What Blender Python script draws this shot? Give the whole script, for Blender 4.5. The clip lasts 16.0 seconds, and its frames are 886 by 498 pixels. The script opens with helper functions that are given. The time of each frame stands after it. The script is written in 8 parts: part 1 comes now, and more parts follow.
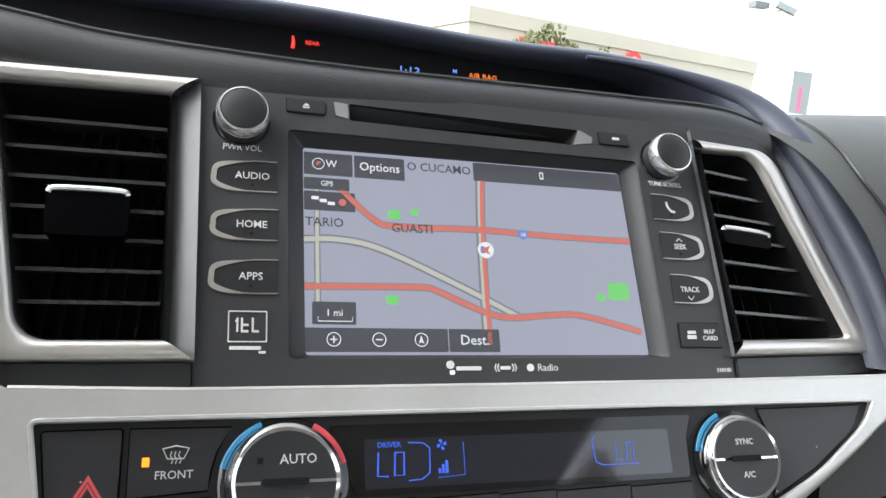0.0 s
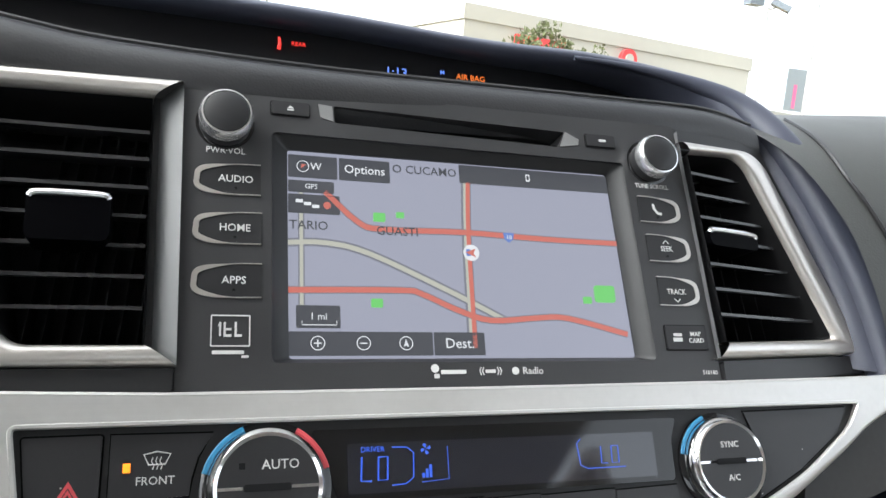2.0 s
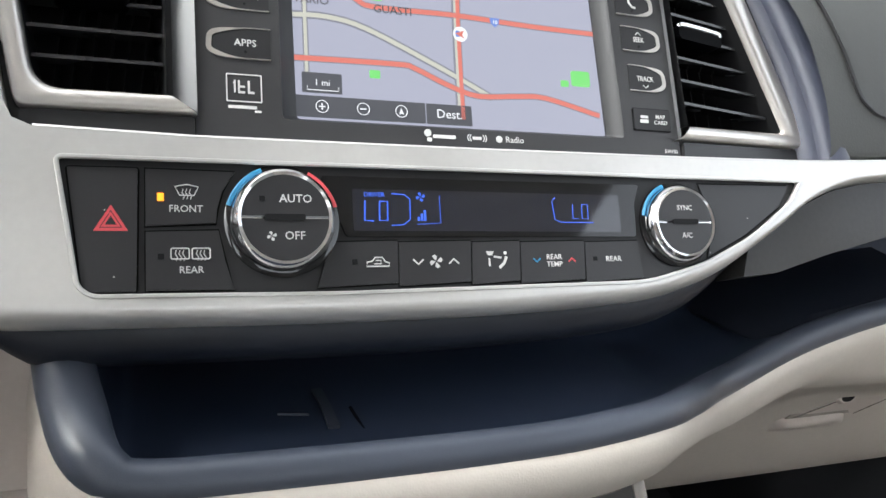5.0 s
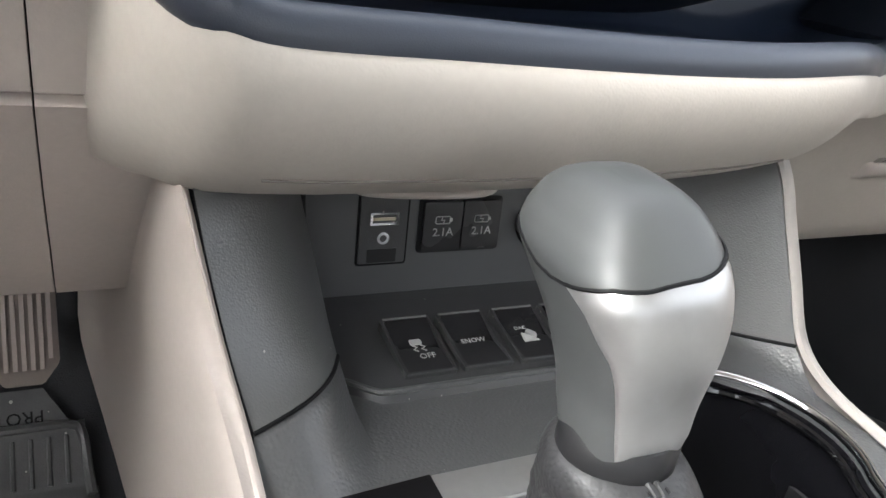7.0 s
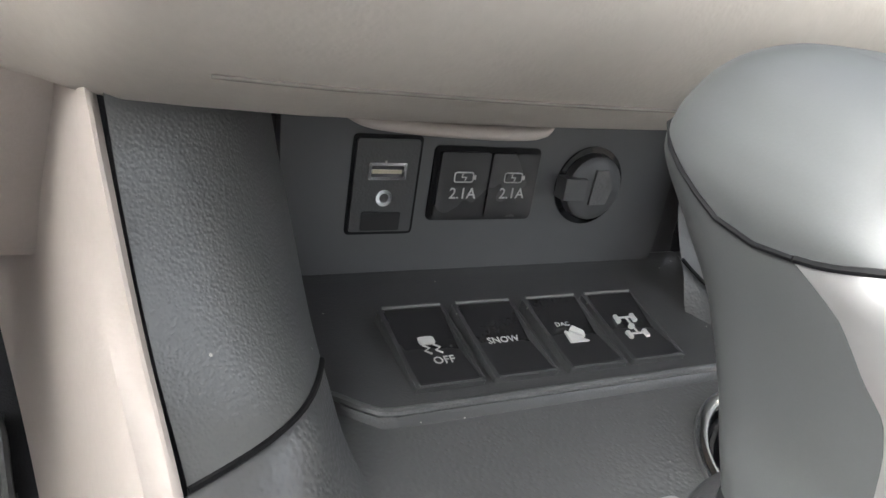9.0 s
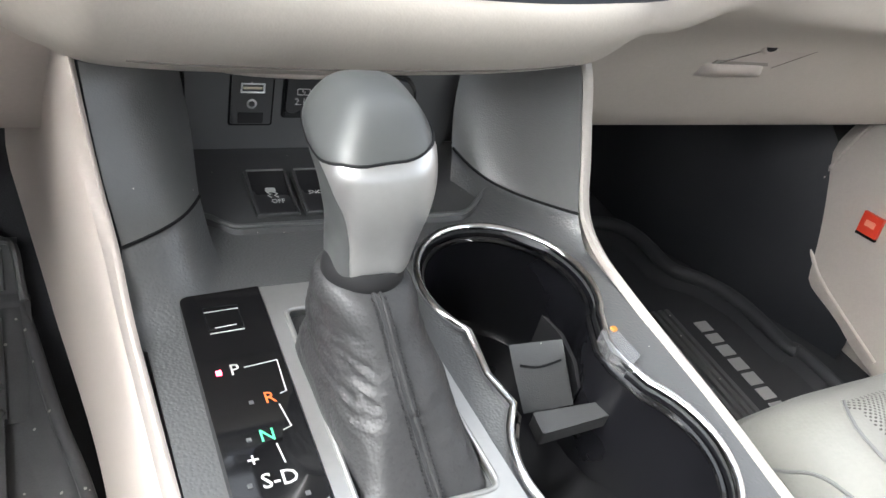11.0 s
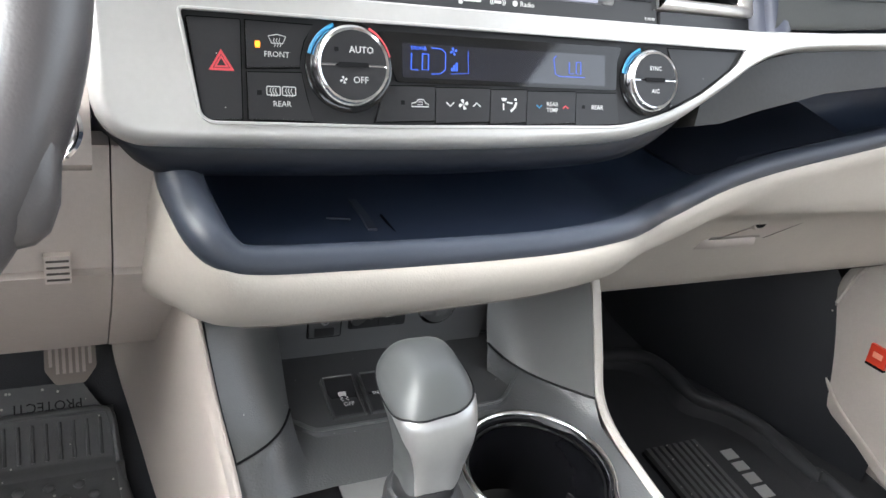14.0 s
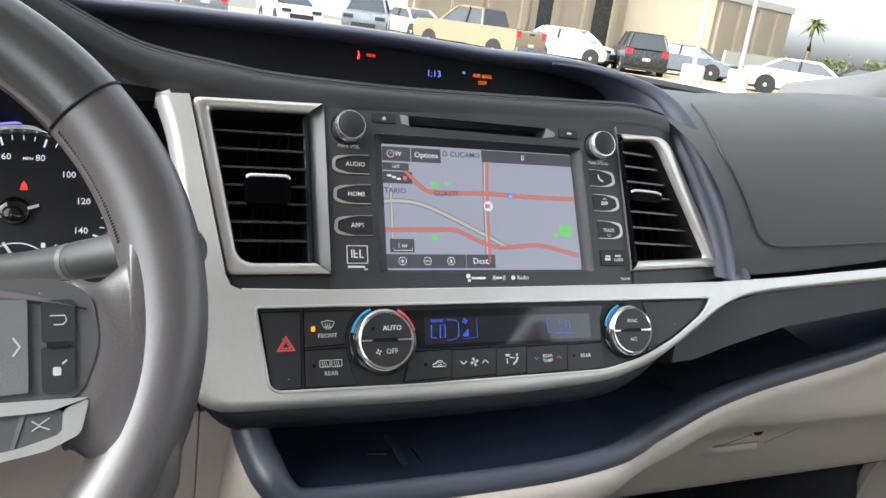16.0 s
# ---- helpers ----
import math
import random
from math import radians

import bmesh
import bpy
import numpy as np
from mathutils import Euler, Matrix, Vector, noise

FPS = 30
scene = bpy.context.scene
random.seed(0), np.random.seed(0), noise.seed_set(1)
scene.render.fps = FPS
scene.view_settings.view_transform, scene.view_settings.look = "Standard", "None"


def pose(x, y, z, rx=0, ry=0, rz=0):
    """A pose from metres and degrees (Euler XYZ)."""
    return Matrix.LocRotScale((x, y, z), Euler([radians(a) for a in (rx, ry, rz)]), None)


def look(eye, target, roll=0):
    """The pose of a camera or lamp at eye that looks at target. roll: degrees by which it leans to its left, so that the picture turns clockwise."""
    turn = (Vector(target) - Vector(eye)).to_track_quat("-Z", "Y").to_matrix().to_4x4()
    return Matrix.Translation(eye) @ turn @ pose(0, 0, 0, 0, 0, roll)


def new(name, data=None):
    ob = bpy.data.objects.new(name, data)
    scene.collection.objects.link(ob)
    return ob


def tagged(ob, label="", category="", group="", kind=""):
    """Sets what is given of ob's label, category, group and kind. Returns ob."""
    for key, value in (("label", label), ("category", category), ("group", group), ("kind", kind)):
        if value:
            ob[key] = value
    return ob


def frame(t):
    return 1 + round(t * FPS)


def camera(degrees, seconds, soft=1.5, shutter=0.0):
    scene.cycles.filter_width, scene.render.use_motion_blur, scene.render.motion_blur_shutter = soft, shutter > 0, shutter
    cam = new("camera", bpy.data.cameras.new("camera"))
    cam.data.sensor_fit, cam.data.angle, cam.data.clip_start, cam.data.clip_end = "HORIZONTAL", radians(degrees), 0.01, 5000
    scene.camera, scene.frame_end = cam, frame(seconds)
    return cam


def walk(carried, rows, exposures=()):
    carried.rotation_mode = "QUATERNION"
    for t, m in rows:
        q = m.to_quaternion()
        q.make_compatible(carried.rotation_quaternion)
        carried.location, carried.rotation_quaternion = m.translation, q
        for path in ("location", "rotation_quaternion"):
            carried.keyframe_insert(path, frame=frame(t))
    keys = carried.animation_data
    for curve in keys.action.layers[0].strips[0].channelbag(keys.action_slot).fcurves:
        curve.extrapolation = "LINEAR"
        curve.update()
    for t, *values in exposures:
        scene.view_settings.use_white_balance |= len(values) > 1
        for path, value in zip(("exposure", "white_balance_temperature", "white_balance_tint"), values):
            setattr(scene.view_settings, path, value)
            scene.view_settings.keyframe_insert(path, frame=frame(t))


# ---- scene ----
cam = camera(59.4, 16.0)
# seconds, eye, target, roll
PATH = [
    (0, (-0.139, -0.351, 0.705), (0.492, 1.527, 0.431), 5.2),
    (0.5, (-0.138, -0.35, 0.705), (0.493, 1.528, 0.427), 5),
    (1, (-0.138, -0.349, 0.705), (0.494, 1.529, 0.429), 4.9),
    (1.5, (-0.135, -0.349, 0.706), (0.499, 1.528, 0.432), 5),
    (2, (-0.134, -0.351, 0.708), (0.508, 1.522, 0.428), 5.2),
    (2.5, (-0.138, -0.35, 0.702), (0.514, 1.515, 0.394), 5.5),
    (3, (-0.139, -0.378, 0.69), (0.528, 1.473, 0.33), 5.9),
    (3.2, (-0.142, -0.389, 0.68), (0.527, 1.457, 0.301), 6),
    (5.3, (-0.1579, -0.397, 0.6533), (0.5841, 1.3576, 0.0425), 6.6),
    (5.5, (-0.157, -0.3906, 0.6386), (0.5966, 1.3478, -0.0021), 6.76),
    (6, (-0.156, -0.3816, 0.6088), (0.6332, 1.2977, -0.1378), 7.51),
    (6.5, (-0.1642, -0.3749, 0.5734), (0.6192, 1.2714, -0.249), 7.86),
    (7, (-0.2139, -0.3358, 0.5152), (0.6424, 1.2626, -0.328), 9.31),
    (7.5, (-0.2137, -0.2974, 0.4773), (0.6735, 1.2812, -0.3707), 10.4),
    (8, (-0.1974, -0.2589, 0.466), (0.7129, 1.3089, -0.3785), 11.51),
    (8.2, (-0.1901, -0.2492, 0.4627), (0.723, 1.3193, -0.3778), 11.73),
    (10.3, (-0.188, -0.3023, 0.4853), (0.7492, 1.1393, -0.535), 14.75),
    (10.5, (-0.186, -0.3367, 0.5054), (0.7451, 1.0819, -0.5529), 15.15),
    (11, (-0.1984, -0.4339, 0.5799), (0.7298, 0.9215, -0.5628), 16.49),
    (11.5, (-0.2305, -0.504, 0.6363), (0.6701, 0.8014, -0.5829), 17.05),
    (12, (-0.2513, -0.5348, 0.6664), (0.6214, 0.7416, -0.602), 17.1),
    (12.5, (-0.2543, -0.5259, 0.665), (0.591, 0.7562, -0.6154), 16.33),
    (13, (-0.253, -0.5243, 0.6636), (0.5783, 0.7892, -0.5948), 15.13),
    (13.5, (-0.2503, -0.4988, 0.664), (0.5862, 0.9001, -0.4957), 13.48),
    (14, (-0.245, -0.469, 0.701), (0.614, 1.056, -0.267), 11.8),
    (14.5, (-0.248, -0.463, 0.75), (0.623, 1.153, -0.046), 10.5),
    (15, (-0.251, -0.478, 0.779), (0.615, 1.199, 0.118), 9.4),
    (15.5, (-0.262, -0.515, 0.79), (0.579, 1.204, 0.207), 8.6),
    (16, (-0.278, -0.551, 0.799), (0.497, 1.201, 0.223), 7.7),
]
walk(cam, [(t, look(eye, target, roll)) for t, eye, target, roll in PATH],
     [(0.0, 2.4, 6300, 5), (3.0, 2.35, 6300, 5), (5.5, 2.85, 6350, 6), (6.0, 3.0, 6350, 6), (6.5, 3.25, 6350, 6), (7.0, 3.1, 6400, 7), (7.5, 3.1, 6400, 7), (8.0, 3.4, 6400, 7), (10.5, 3.4, 6350, 6), (11.5, 2.95, 6300, 6), (12.5, 2.9, 6300, 6), (13.0, 2.95, 6300, 6), (13.5, 3.0, 6300, 6), (14.0, 3.1, 6250, 6), (14.5, 2.8, 6250, 6), (16.0, 2.35, 6300, 6)])

# ---- light: an overcast day ----
world = bpy.data.worlds.new("sky")
scene.world = world
world.use_nodes = True
wt = world.node_tree
sky = wt.nodes.new("ShaderNodeTexSky")
sky.sky_type = "NISHITA"
sky.sun_disc = False
sky.sun_elevation, sky.sun_rotation = radians(50), radians(258)
sky.air_density, sky.dust_density, sky.ozone_density = 0.7, 4.0, 0.6
hue = wt.nodes.new("ShaderNodeHueSaturation")
hue.inputs["Saturation"].default_value = 0.22
wt.links.new(sky.outputs[0], hue.inputs["Color"])
wt.links.new(hue.outputs[0], wt.nodes["Background"].inputs["Color"])
wt.nodes["Background"].inputs["Strength"].default_value = 0.15
sun_data = bpy.data.lights.new("sun", "SUN")
sun_data.energy, sun_data.angle, sun_data.color = 0.28, radians(60), (1.0, 0.985, 0.96)
sun = new("sun", sun_data)
sun.matrix_world = look((-6.0, -1.3, 7.3), (0, 0, 0))

# ---- materials ----
def mat(name, color, rough=0.5, metal=0.0, bump=0.0, grain=400.0, var=0.06, spec=0.5, rvar=0.08, dirt=12.0):
    """A surface with colour and gloss that vary at two scales, and a fine relief."""
    m = bpy.data.materials.new(name)
    m.use_nodes = True
    t = m.node_tree
    p = t.nodes["Principled BSDF"]
    p.inputs["Roughness"].default_value, p.inputs["Metallic"].default_value = rough, metal
    p.inputs["Specular IOR Level"].default_value = spec
    co = t.nodes.new("ShaderNodeTexCoord")
    big, fine = t.nodes.new("ShaderNodeTexNoise"), t.nodes.new("ShaderNodeTexNoise")
    big.inputs["Scale"].default_value, fine.inputs["Scale"].default_value = dirt, grain
    big.inputs["Detail"].default_value, fine.inputs["Detail"].default_value = 4, 2
    for n in (big, fine):
        t.links.new(co.outputs["Object"], n.inputs["Vector"])
    mix = t.nodes.new("ShaderNodeMath")
    mix.operation = "MULTIPLY_ADD"
    t.links.new(fine.outputs["Fac"], mix.inputs[0])
    mix.inputs[1].default_value = 0.5
    t.links.new(big.outputs["Fac"], mix.inputs[2])
    ramp = t.nodes.new("ShaderNodeMapRange")
    ramp.inputs["From Min"].default_value, ramp.inputs["From Max"].default_value = 0.45, 1.05
    ramp.inputs["To Min"].default_value, ramp.inputs["To Max"].default_value = 1 - var, 1 + var
    t.links.new(mix.outputs[0], ramp.inputs["Value"])
    sc = t.nodes.new("ShaderNodeVectorMath")
    sc.operation = "SCALE"
    sc.inputs[0].default_value = color
    t.links.new(ramp.outputs[0], sc.inputs["Scale"])
    t.links.new(sc.outputs[0], p.inputs["Base Color"])
    rr = t.nodes.new("ShaderNodeMapRange")
    rr.inputs["From Min"].default_value, rr.inputs["From Max"].default_value = 0.3, 0.7
    rr.inputs["To Min"].default_value, rr.inputs["To Max"].default_value = max(0.0, rough - rvar), min(1.0, rough + rvar)
    t.links.new(big.outputs["Fac"], rr.inputs["Value"])
    t.links.new(rr.outputs[0], p.inputs["Roughness"])
    if bump:
        b = t.nodes.new("ShaderNodeBump")
        b.inputs["Strength"].default_value, b.inputs["Distance"].default_value = bump, 0.4 / grain
        t.links.new(fine.outputs["Fac"], b.inputs["Height"])
        t.links.new(b.outputs[0], p.inputs["Normal"])
    return m


def leather(name, color, rough=0.45, cell=900.0, bump=0.35, spec=0.5):
    """A pebbled hide: small cells in relief over a soft variation of colour."""
    m = mat(name, color, rough, 0, 0, 300, 0.06, spec, 0.05)
    t = m.node_tree
    co = t.nodes["Texture Coordinate"]
    v = t.nodes.new("ShaderNodeTexVoronoi")
    v.feature = "SMOOTH_F1"
    v.inputs["Scale"].default_value = cell
    t.links.new(co.outputs["Object"], v.inputs["Vector"])
    b = t.nodes.new("ShaderNodeBump")
    b.inputs["Strength"].default_value, b.inputs["Distance"].default_value = bump, 0.3 / cell
    t.links.new(v.outputs["Distance"], b.inputs["Height"])
    t.links.new(b.outputs[0], t.nodes["Principled BSDF"].inputs["Normal"])
    return m


def brushed(name, color, rough, axis=(4.0, 900.0, 900.0), bump=0.06):
    """Metal or metal paint drawn in one direction."""
    m = mat(name, color, rough, 0.85, 0, 300, 0.05)
    t = m.node_tree
    co = t.nodes["Texture Coordinate"]
    mp = t.nodes.new("ShaderNodeMapping")
    mp.inputs["Scale"].default_value = axis
    n = t.nodes.new("ShaderNodeTexNoise")
    n.inputs["Scale"].default_value = 1.0
    t.links.new(co.outputs["Object"], mp.inputs["Vector"])
    t.links.new(mp.outputs[0], n.inputs["Vector"])
    b = t.nodes.new("ShaderNodeBump")
    b.inputs["Strength"].default_value, b.inputs["Distance"].default_value = bump, 0.0004
    t.links.new(n.outputs["Fac"], b.inputs["Height"])
    t.links.new(b.outputs[0], t.nodes["Principled BSDF"].inputs["Normal"])
    return m


def glow(name, color, strength):
    m = bpy.data.materials.new(name)
    m.use_nodes = True
    p = m.node_tree.nodes["Principled BSDF"]
    p.inputs["Base Color"].default_value = (0.02, 0.02, 0.02, 1)
    p.inputs["Emission Color"].default_value = (*color, 1)
    p.inputs["Emission Strength"].default_value = strength
    p.inputs["Roughness"].default_value = 0.3
    return m


def clear(name, rough=0.02, tint=(1, 1, 1)):
    m = bpy.data.materials.new(name)
    m.use_nodes = True
    p = m.node_tree.nodes["Principled BSDF"]
    p.inputs["Base Color"].default_value = (*tint, 1)
    p.inputs["Transmission Weight"].default_value = 1.0
    p.inputs["Roughness"].default_value, p.inputs["IOR"].default_value = rough, 1.3
    return m


def dusty(m, cells=95.0, size=0.045, share=0.35):
    """Scattered pale specks of dust on a dark surface."""
    t = m.node_tree
    p, co = t.nodes["Principled BSDF"], t.nodes["Texture Coordinate"]
    v = t.nodes.new("ShaderNodeTexVoronoi")
    v.inputs["Scale"].default_value = cells
    t.links.new(co.outputs["Object"], v.inputs["Vector"])
    near = t.nodes.new("ShaderNodeMath")
    near.operation = "LESS_THAN"
    near.inputs[1].default_value = size
    t.links.new(v.outputs["Distance"], near.inputs[0])
    some = t.nodes.new("ShaderNodeMath")
    some.operation = "LESS_THAN"
    some.inputs[1].default_value = share
    t.links.new(v.outputs["Color"], some.inputs[0])
    both = t.nodes.new("ShaderNodeMath")
    both.operation = "MULTIPLY"
    t.links.new(near.outputs[0], both.inputs[0])
    t.links.new(some.outputs[0], both.inputs[1])
    mx = t.nodes.new("ShaderNodeMix")
    mx.data_type = "RGBA"
    src = p.inputs["Base Color"].links[0].from_socket
    t.links.new(both.outputs[0], mx.inputs["Factor"])
    t.links.new(src, mx.inputs["A"])
    mx.inputs["B"].default_value = (0.4, 0.39, 0.36, 1)
    t.links.new(mx.outputs["Result"], p.inputs["Base Color"])
    return m


M_BLACK = mat("black_plastic", (0.020, 0.020, 0.0215), 0.40, 0, 0.05, 1500, 0.15, 0.35)
M_SOFT = dusty(leather("soft_black", (0.060, 0.061, 0.063), 0.36, 1300, 0.4, 0.6), 150, 0.06)
M_GRAIN = dusty(leather("grained_black", (0.098, 0.101, 0.101), 0.36, 1150, 0.5, 1.0))
M_CONS = dusty(leather("console_charcoal", (0.086, 0.088, 0.090), 0.38, 700, 0.6, 0.9))
M_FACEPL = mat("satin_black_face", (0.034, 0.034, 0.036), 0.38, 0, 0.06, 1500, 0.12, 0.45)
M_GLOSS = mat("piano_black", (0.006, 0.006, 0.007), 0.07, 0, 0, 300, 0.1, 0.6, 0.03)
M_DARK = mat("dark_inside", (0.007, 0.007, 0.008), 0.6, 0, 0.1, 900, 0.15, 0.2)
M_VENT = mat("vent_black", (0.011, 0.011, 0.012), 0.45, 0, 0.05, 900, 0.1, 0.3)
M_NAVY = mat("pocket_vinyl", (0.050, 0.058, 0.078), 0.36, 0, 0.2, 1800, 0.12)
# darker copy of the pocket vinyl: shade put into the base colour
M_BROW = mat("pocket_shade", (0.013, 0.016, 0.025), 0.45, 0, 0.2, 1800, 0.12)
M_CHROME = mat("chrome", (0.85, 0.85, 0.86), 0.1, 1.0, 0, 300, 0.03, 0.5, 0.04)
M_SILVER = brushed("satin_silver", (0.60, 0.59, 0.575), 0.36)
M_SILVER.node_tree.nodes["Principled BSDF"].inputs["Metallic"].default_value = 0.5
M_SATIN = brushed("satin_plate", (0.46, 0.46, 0.455), 0.42)
M_NICKEL = brushed("brushed_nickel", (0.60, 0.57, 0.54), 0.36)
M_KNOBSIL = brushed("knob_silver", (0.55, 0.55, 0.55), 0.42, (900.0, 900.0, 6.0), 0.03)
M_BEIGE = leather("beige_vinyl", (0.535, 0.492, 0.442), 0.5, 900, 0.22, 0.4)
M_BEIGE2 = leather("beige_plastic", (0.525, 0.470, 0.432), 0.52, 1000, 0.2, 0.4)
M_PAD = leather("dash_pad", (0.066, 0.068, 0.067), 0.55, 900, 0.3, 0.3)
M_HOOD = leather("hood_vinyl", (0.026, 0.026, 0.028), 0.40, 900, 0.3, 0.4)
M_ARM = mat("hood_side", (0.046, 0.050, 0.072), 0.36, 0, 0.2, 1600, 0.1)
M_SEAT = leather("seat_leather", (0.225, 0.221, 0.205), 0.42, 500, 0.25, 0.4)
M_WHEEL = leather("wheel_leather", (0.026, 0.0255, 0.027), 0.31, 900, 0.2, 0.9)
M_BOOT = leather("boot_leather", (0.036, 0.036, 0.038), 0.48, 700, 0.5)
M_KNOB = mat("satin_charcoal", (0.066, 0.069, 0.070), 0.44, 0, 0.05, 2500, 0.06, 0.6, 0.04)
M_SLAT = mat("slat_black", (0.024, 0.024, 0.026), 0.28, 0, 0, 900, 0.1, 0.6)
M_BRIGHT = mat("bright_chrome", (0.80, 0.80, 0.81), 0.2, 0.9, 0, 300, 0.03, 0.5, 0.04)
# plain grey for seams and slot ends, and the switches' painted highlight
M_EDGE = mat("mid_grey", (0.17, 0.17, 0.17), 0.4, 0, 0, 900, 0.1)
M_WALL = mat("smooth_charcoal", (0.098, 0.100, 0.103), 0.38, 0, 0.15, 2200, 0.08)
M_MAT = dusty(mat("rubber_mat", (0.085, 0.086, 0.089), 0.40, 0, 0.2, 700, 0.2, dirt=25.0), 80, 0.12, 0.4)
# darker copy of the mat: the dim passenger footwell put into the colour
M_MATDIM = mat("mat_dim", (0.030, 0.031, 0.035), 0.62, 0, 0.5, 1200, 0.2, 0.4)
M_CARPET = mat("carpet", (0.030, 0.031, 0.036), 0.95, 0, 0.8, 700, 0.3)
M_PRINT = mat("white_print", (0.58, 0.58, 0.57), 0.5, 0, 0, 300, 0.03)
M_RED = mat("red_print", (0.60, 0.075, 0.09), 0.45, 0, 0, 300, 0.05)
M_BLUE = mat("blue_print", (0.03, 0.2, 0.38), 0.45, 0, 0, 300, 0.05)
M_WOOD = mat("dark_wood_trim", (0.024, 0.023, 0.022), 0.45, 0, 0.05, 300, 0.25, 0.35)

# ---- building helpers ----
def part(name, bm, material, parent, label="", smooth=True, bevel=0.0, seg=2):
    """A bmesh as one mesh object under a thing or a part."""
    if bevel:
        es = [e for e in bm.edges if len(e.link_faces) == 2 and e.calc_face_angle(0) > 0.6]
        bmesh.ops.bevel(bm, geom=es, offset=bevel, segments=seg, profile=0.6, affect="EDGES", clamp_overlap=True)
    me = bpy.data.meshes.new(name)
    bmesh.ops.recalc_face_normals(bm, faces=bm.faces)
    bm.to_mesh(me)
    bm.free()
    me.materials.append(material)
    if smooth:
        me.shade_smooth()
        me.set_sharp_from_angle(angle=radians(38))
    ob = new(name, me)
    if parent is not None:
        ob.parent = parent
    if label:
        ob["label"] = label
    return ob


def thing(name, m=None, label="", category="", group="", kind=""):
    ob = new(name)
    ob.empty_display_size = 0.02
    ob.matrix_world = m if m is not None else Matrix()
    return tagged(ob, label, category, group, kind)


def solo(name, bm, material, label="", category="", group="", kind="", m=None, bevel=0.0, smooth=True):
    ob = part(name, bm, material, None, "", smooth, bevel)
    if m is not None:
        ob.matrix_world = m
    return tagged(ob, label, category, group, kind)


def box(x0, x1, y0, y1, z0, z1, bm=None):
    bm = bm or bmesh.new()
    vs = [bm.verts.new((x, y, z)) for z in (z0, z1) for y in (y0, y1) for x in (x0, x1)]
    for f in ((0, 2, 3, 1), (4, 5, 7, 6), (0, 1, 5, 4), (2, 6, 7, 3), (0, 4, 6, 2), (1, 3, 7, 5)):
        bm.faces.new([vs[i] for i in f])
    return bm


def rounded(pts, r, seg=5):
    """A polygon with its corners rounded; r is one radius or one for each corner."""
    out = []
    n = len(pts)
    rs = r if isinstance(r, (list, tuple)) else [r] * n
    for i in range(n):
        p, a, b = Vector(pts[i]), Vector(pts[i - 1]), Vector(pts[(i + 1) % n])
        if rs[i] <= 0:
            out.append(tuple(p))
            continue
        da, db = (a - p), (b - p)
        k = min(rs[i], da.length * 0.48, db.length * 0.48)
        s, e = p + da.normalized() * k, p + db.normalized() * k
        for j in range(seg + 1):
            t = j / seg
            out.append(tuple(s * (1 - t) ** 2 + p * 2 * t * (1 - t) + e * t ** 2))
    return out


def rect(x0, x1, y0, y1, r=0.0, seg=4):
    p = [(x0, y0), (x1, y0), (x1, y1), (x0, y1)]
    return rounded(p, r, seg) if r else p


def plate(outer, holes=(), z0=-0.01, z1=0.0, bm=None):
    """A slab between z0 and z1 with a 2D outline and holes."""
    bm = bm or bmesh.new()
    if not holes:
        lo = [bm.verts.new((x, y, z0)) for x, y in outer]
        hi = [bm.verts.new((x, y, z1)) for x, y in outer]
        n = len(outer)
        bm.faces.new(hi)
        bm.faces.new(lo[::-1])
        for i in range(n):
            bm.faces.new((lo[i], lo[(i + 1) % n], hi[(i + 1) % n], hi[i]))
        return bm
    tmp = bmesh.new()
    es = []
    for loop in (outer, *holes):
        vs = [tmp.verts.new((x, y, 0)) for x, y in loop]
        es += [tmp.edges.new((vs[i], vs[(i + 1) % len(vs)])) for i in range(len(vs))]
    bmesh.ops.triangle_fill(tmp, use_beauty=True, edges=es)
    tmp.verts.index_update()
    lo = [bm.verts.new((v.co.x, v.co.y, z0)) for v in tmp.verts]
    hi = [bm.verts.new((v.co.x, v.co.y, z1)) for v in tmp.verts]
    for f in tmp.faces:
        bm.faces.new([hi[v.index] for v in f.verts])
        bm.faces.new([lo[v.index] for v in f.verts][::-1])
    for e in tmp.edges:
        if len(e.link_faces) == 1:
            a, b = e.verts[0].index, e.verts[1].index
            bm.faces.new((lo[a], lo[b], hi[b], hi[a]))
    tmp.free()
    return bm


def lathe(profile, seg=48, centre=(0, 0), bm=None, sx=1.0, sy=1.0, caps=True):
    """Turns (radius, z) round the z axis."""
    bm = bm or bmesh.new()
    rings = []
    for r, z in profile:
        rings.append([bm.verts.new((centre[0] + sx * r * math.cos(2 * math.pi * i / seg), centre[1] + sy * r * math.sin(2 * math.pi * i / seg), z)) for i in range(seg)])
    for a, b in zip(rings, rings[1:]):
        for i in range(seg):
            bm.faces.new((a[i], a[(i + 1) % seg], b[(i + 1) % seg], b[i]))
    if caps:
        bm.faces.new(rings[0][::-1])
        bm.faces.new(rings[-1])
    return bm


def loft(rows, close=False, cap=False, bm=None):
    """A skin over rows of points; close: each row is a ring."""
    bm = bm or bmesh.new()
    vs = [[bm.verts.new(p) for p in row] for row in rows]
    n = len(rows[0])
    for a, b in zip(vs, vs[1:]):
        for i in range(n if close else n - 1):
            j = (i + 1) % n
            bm.faces.new((a[i], a[j], b[j], b[i]))
    if cap:
        bm.faces.new(vs[0][::-1])
        bm.faces.new(vs[-1])
    return bm


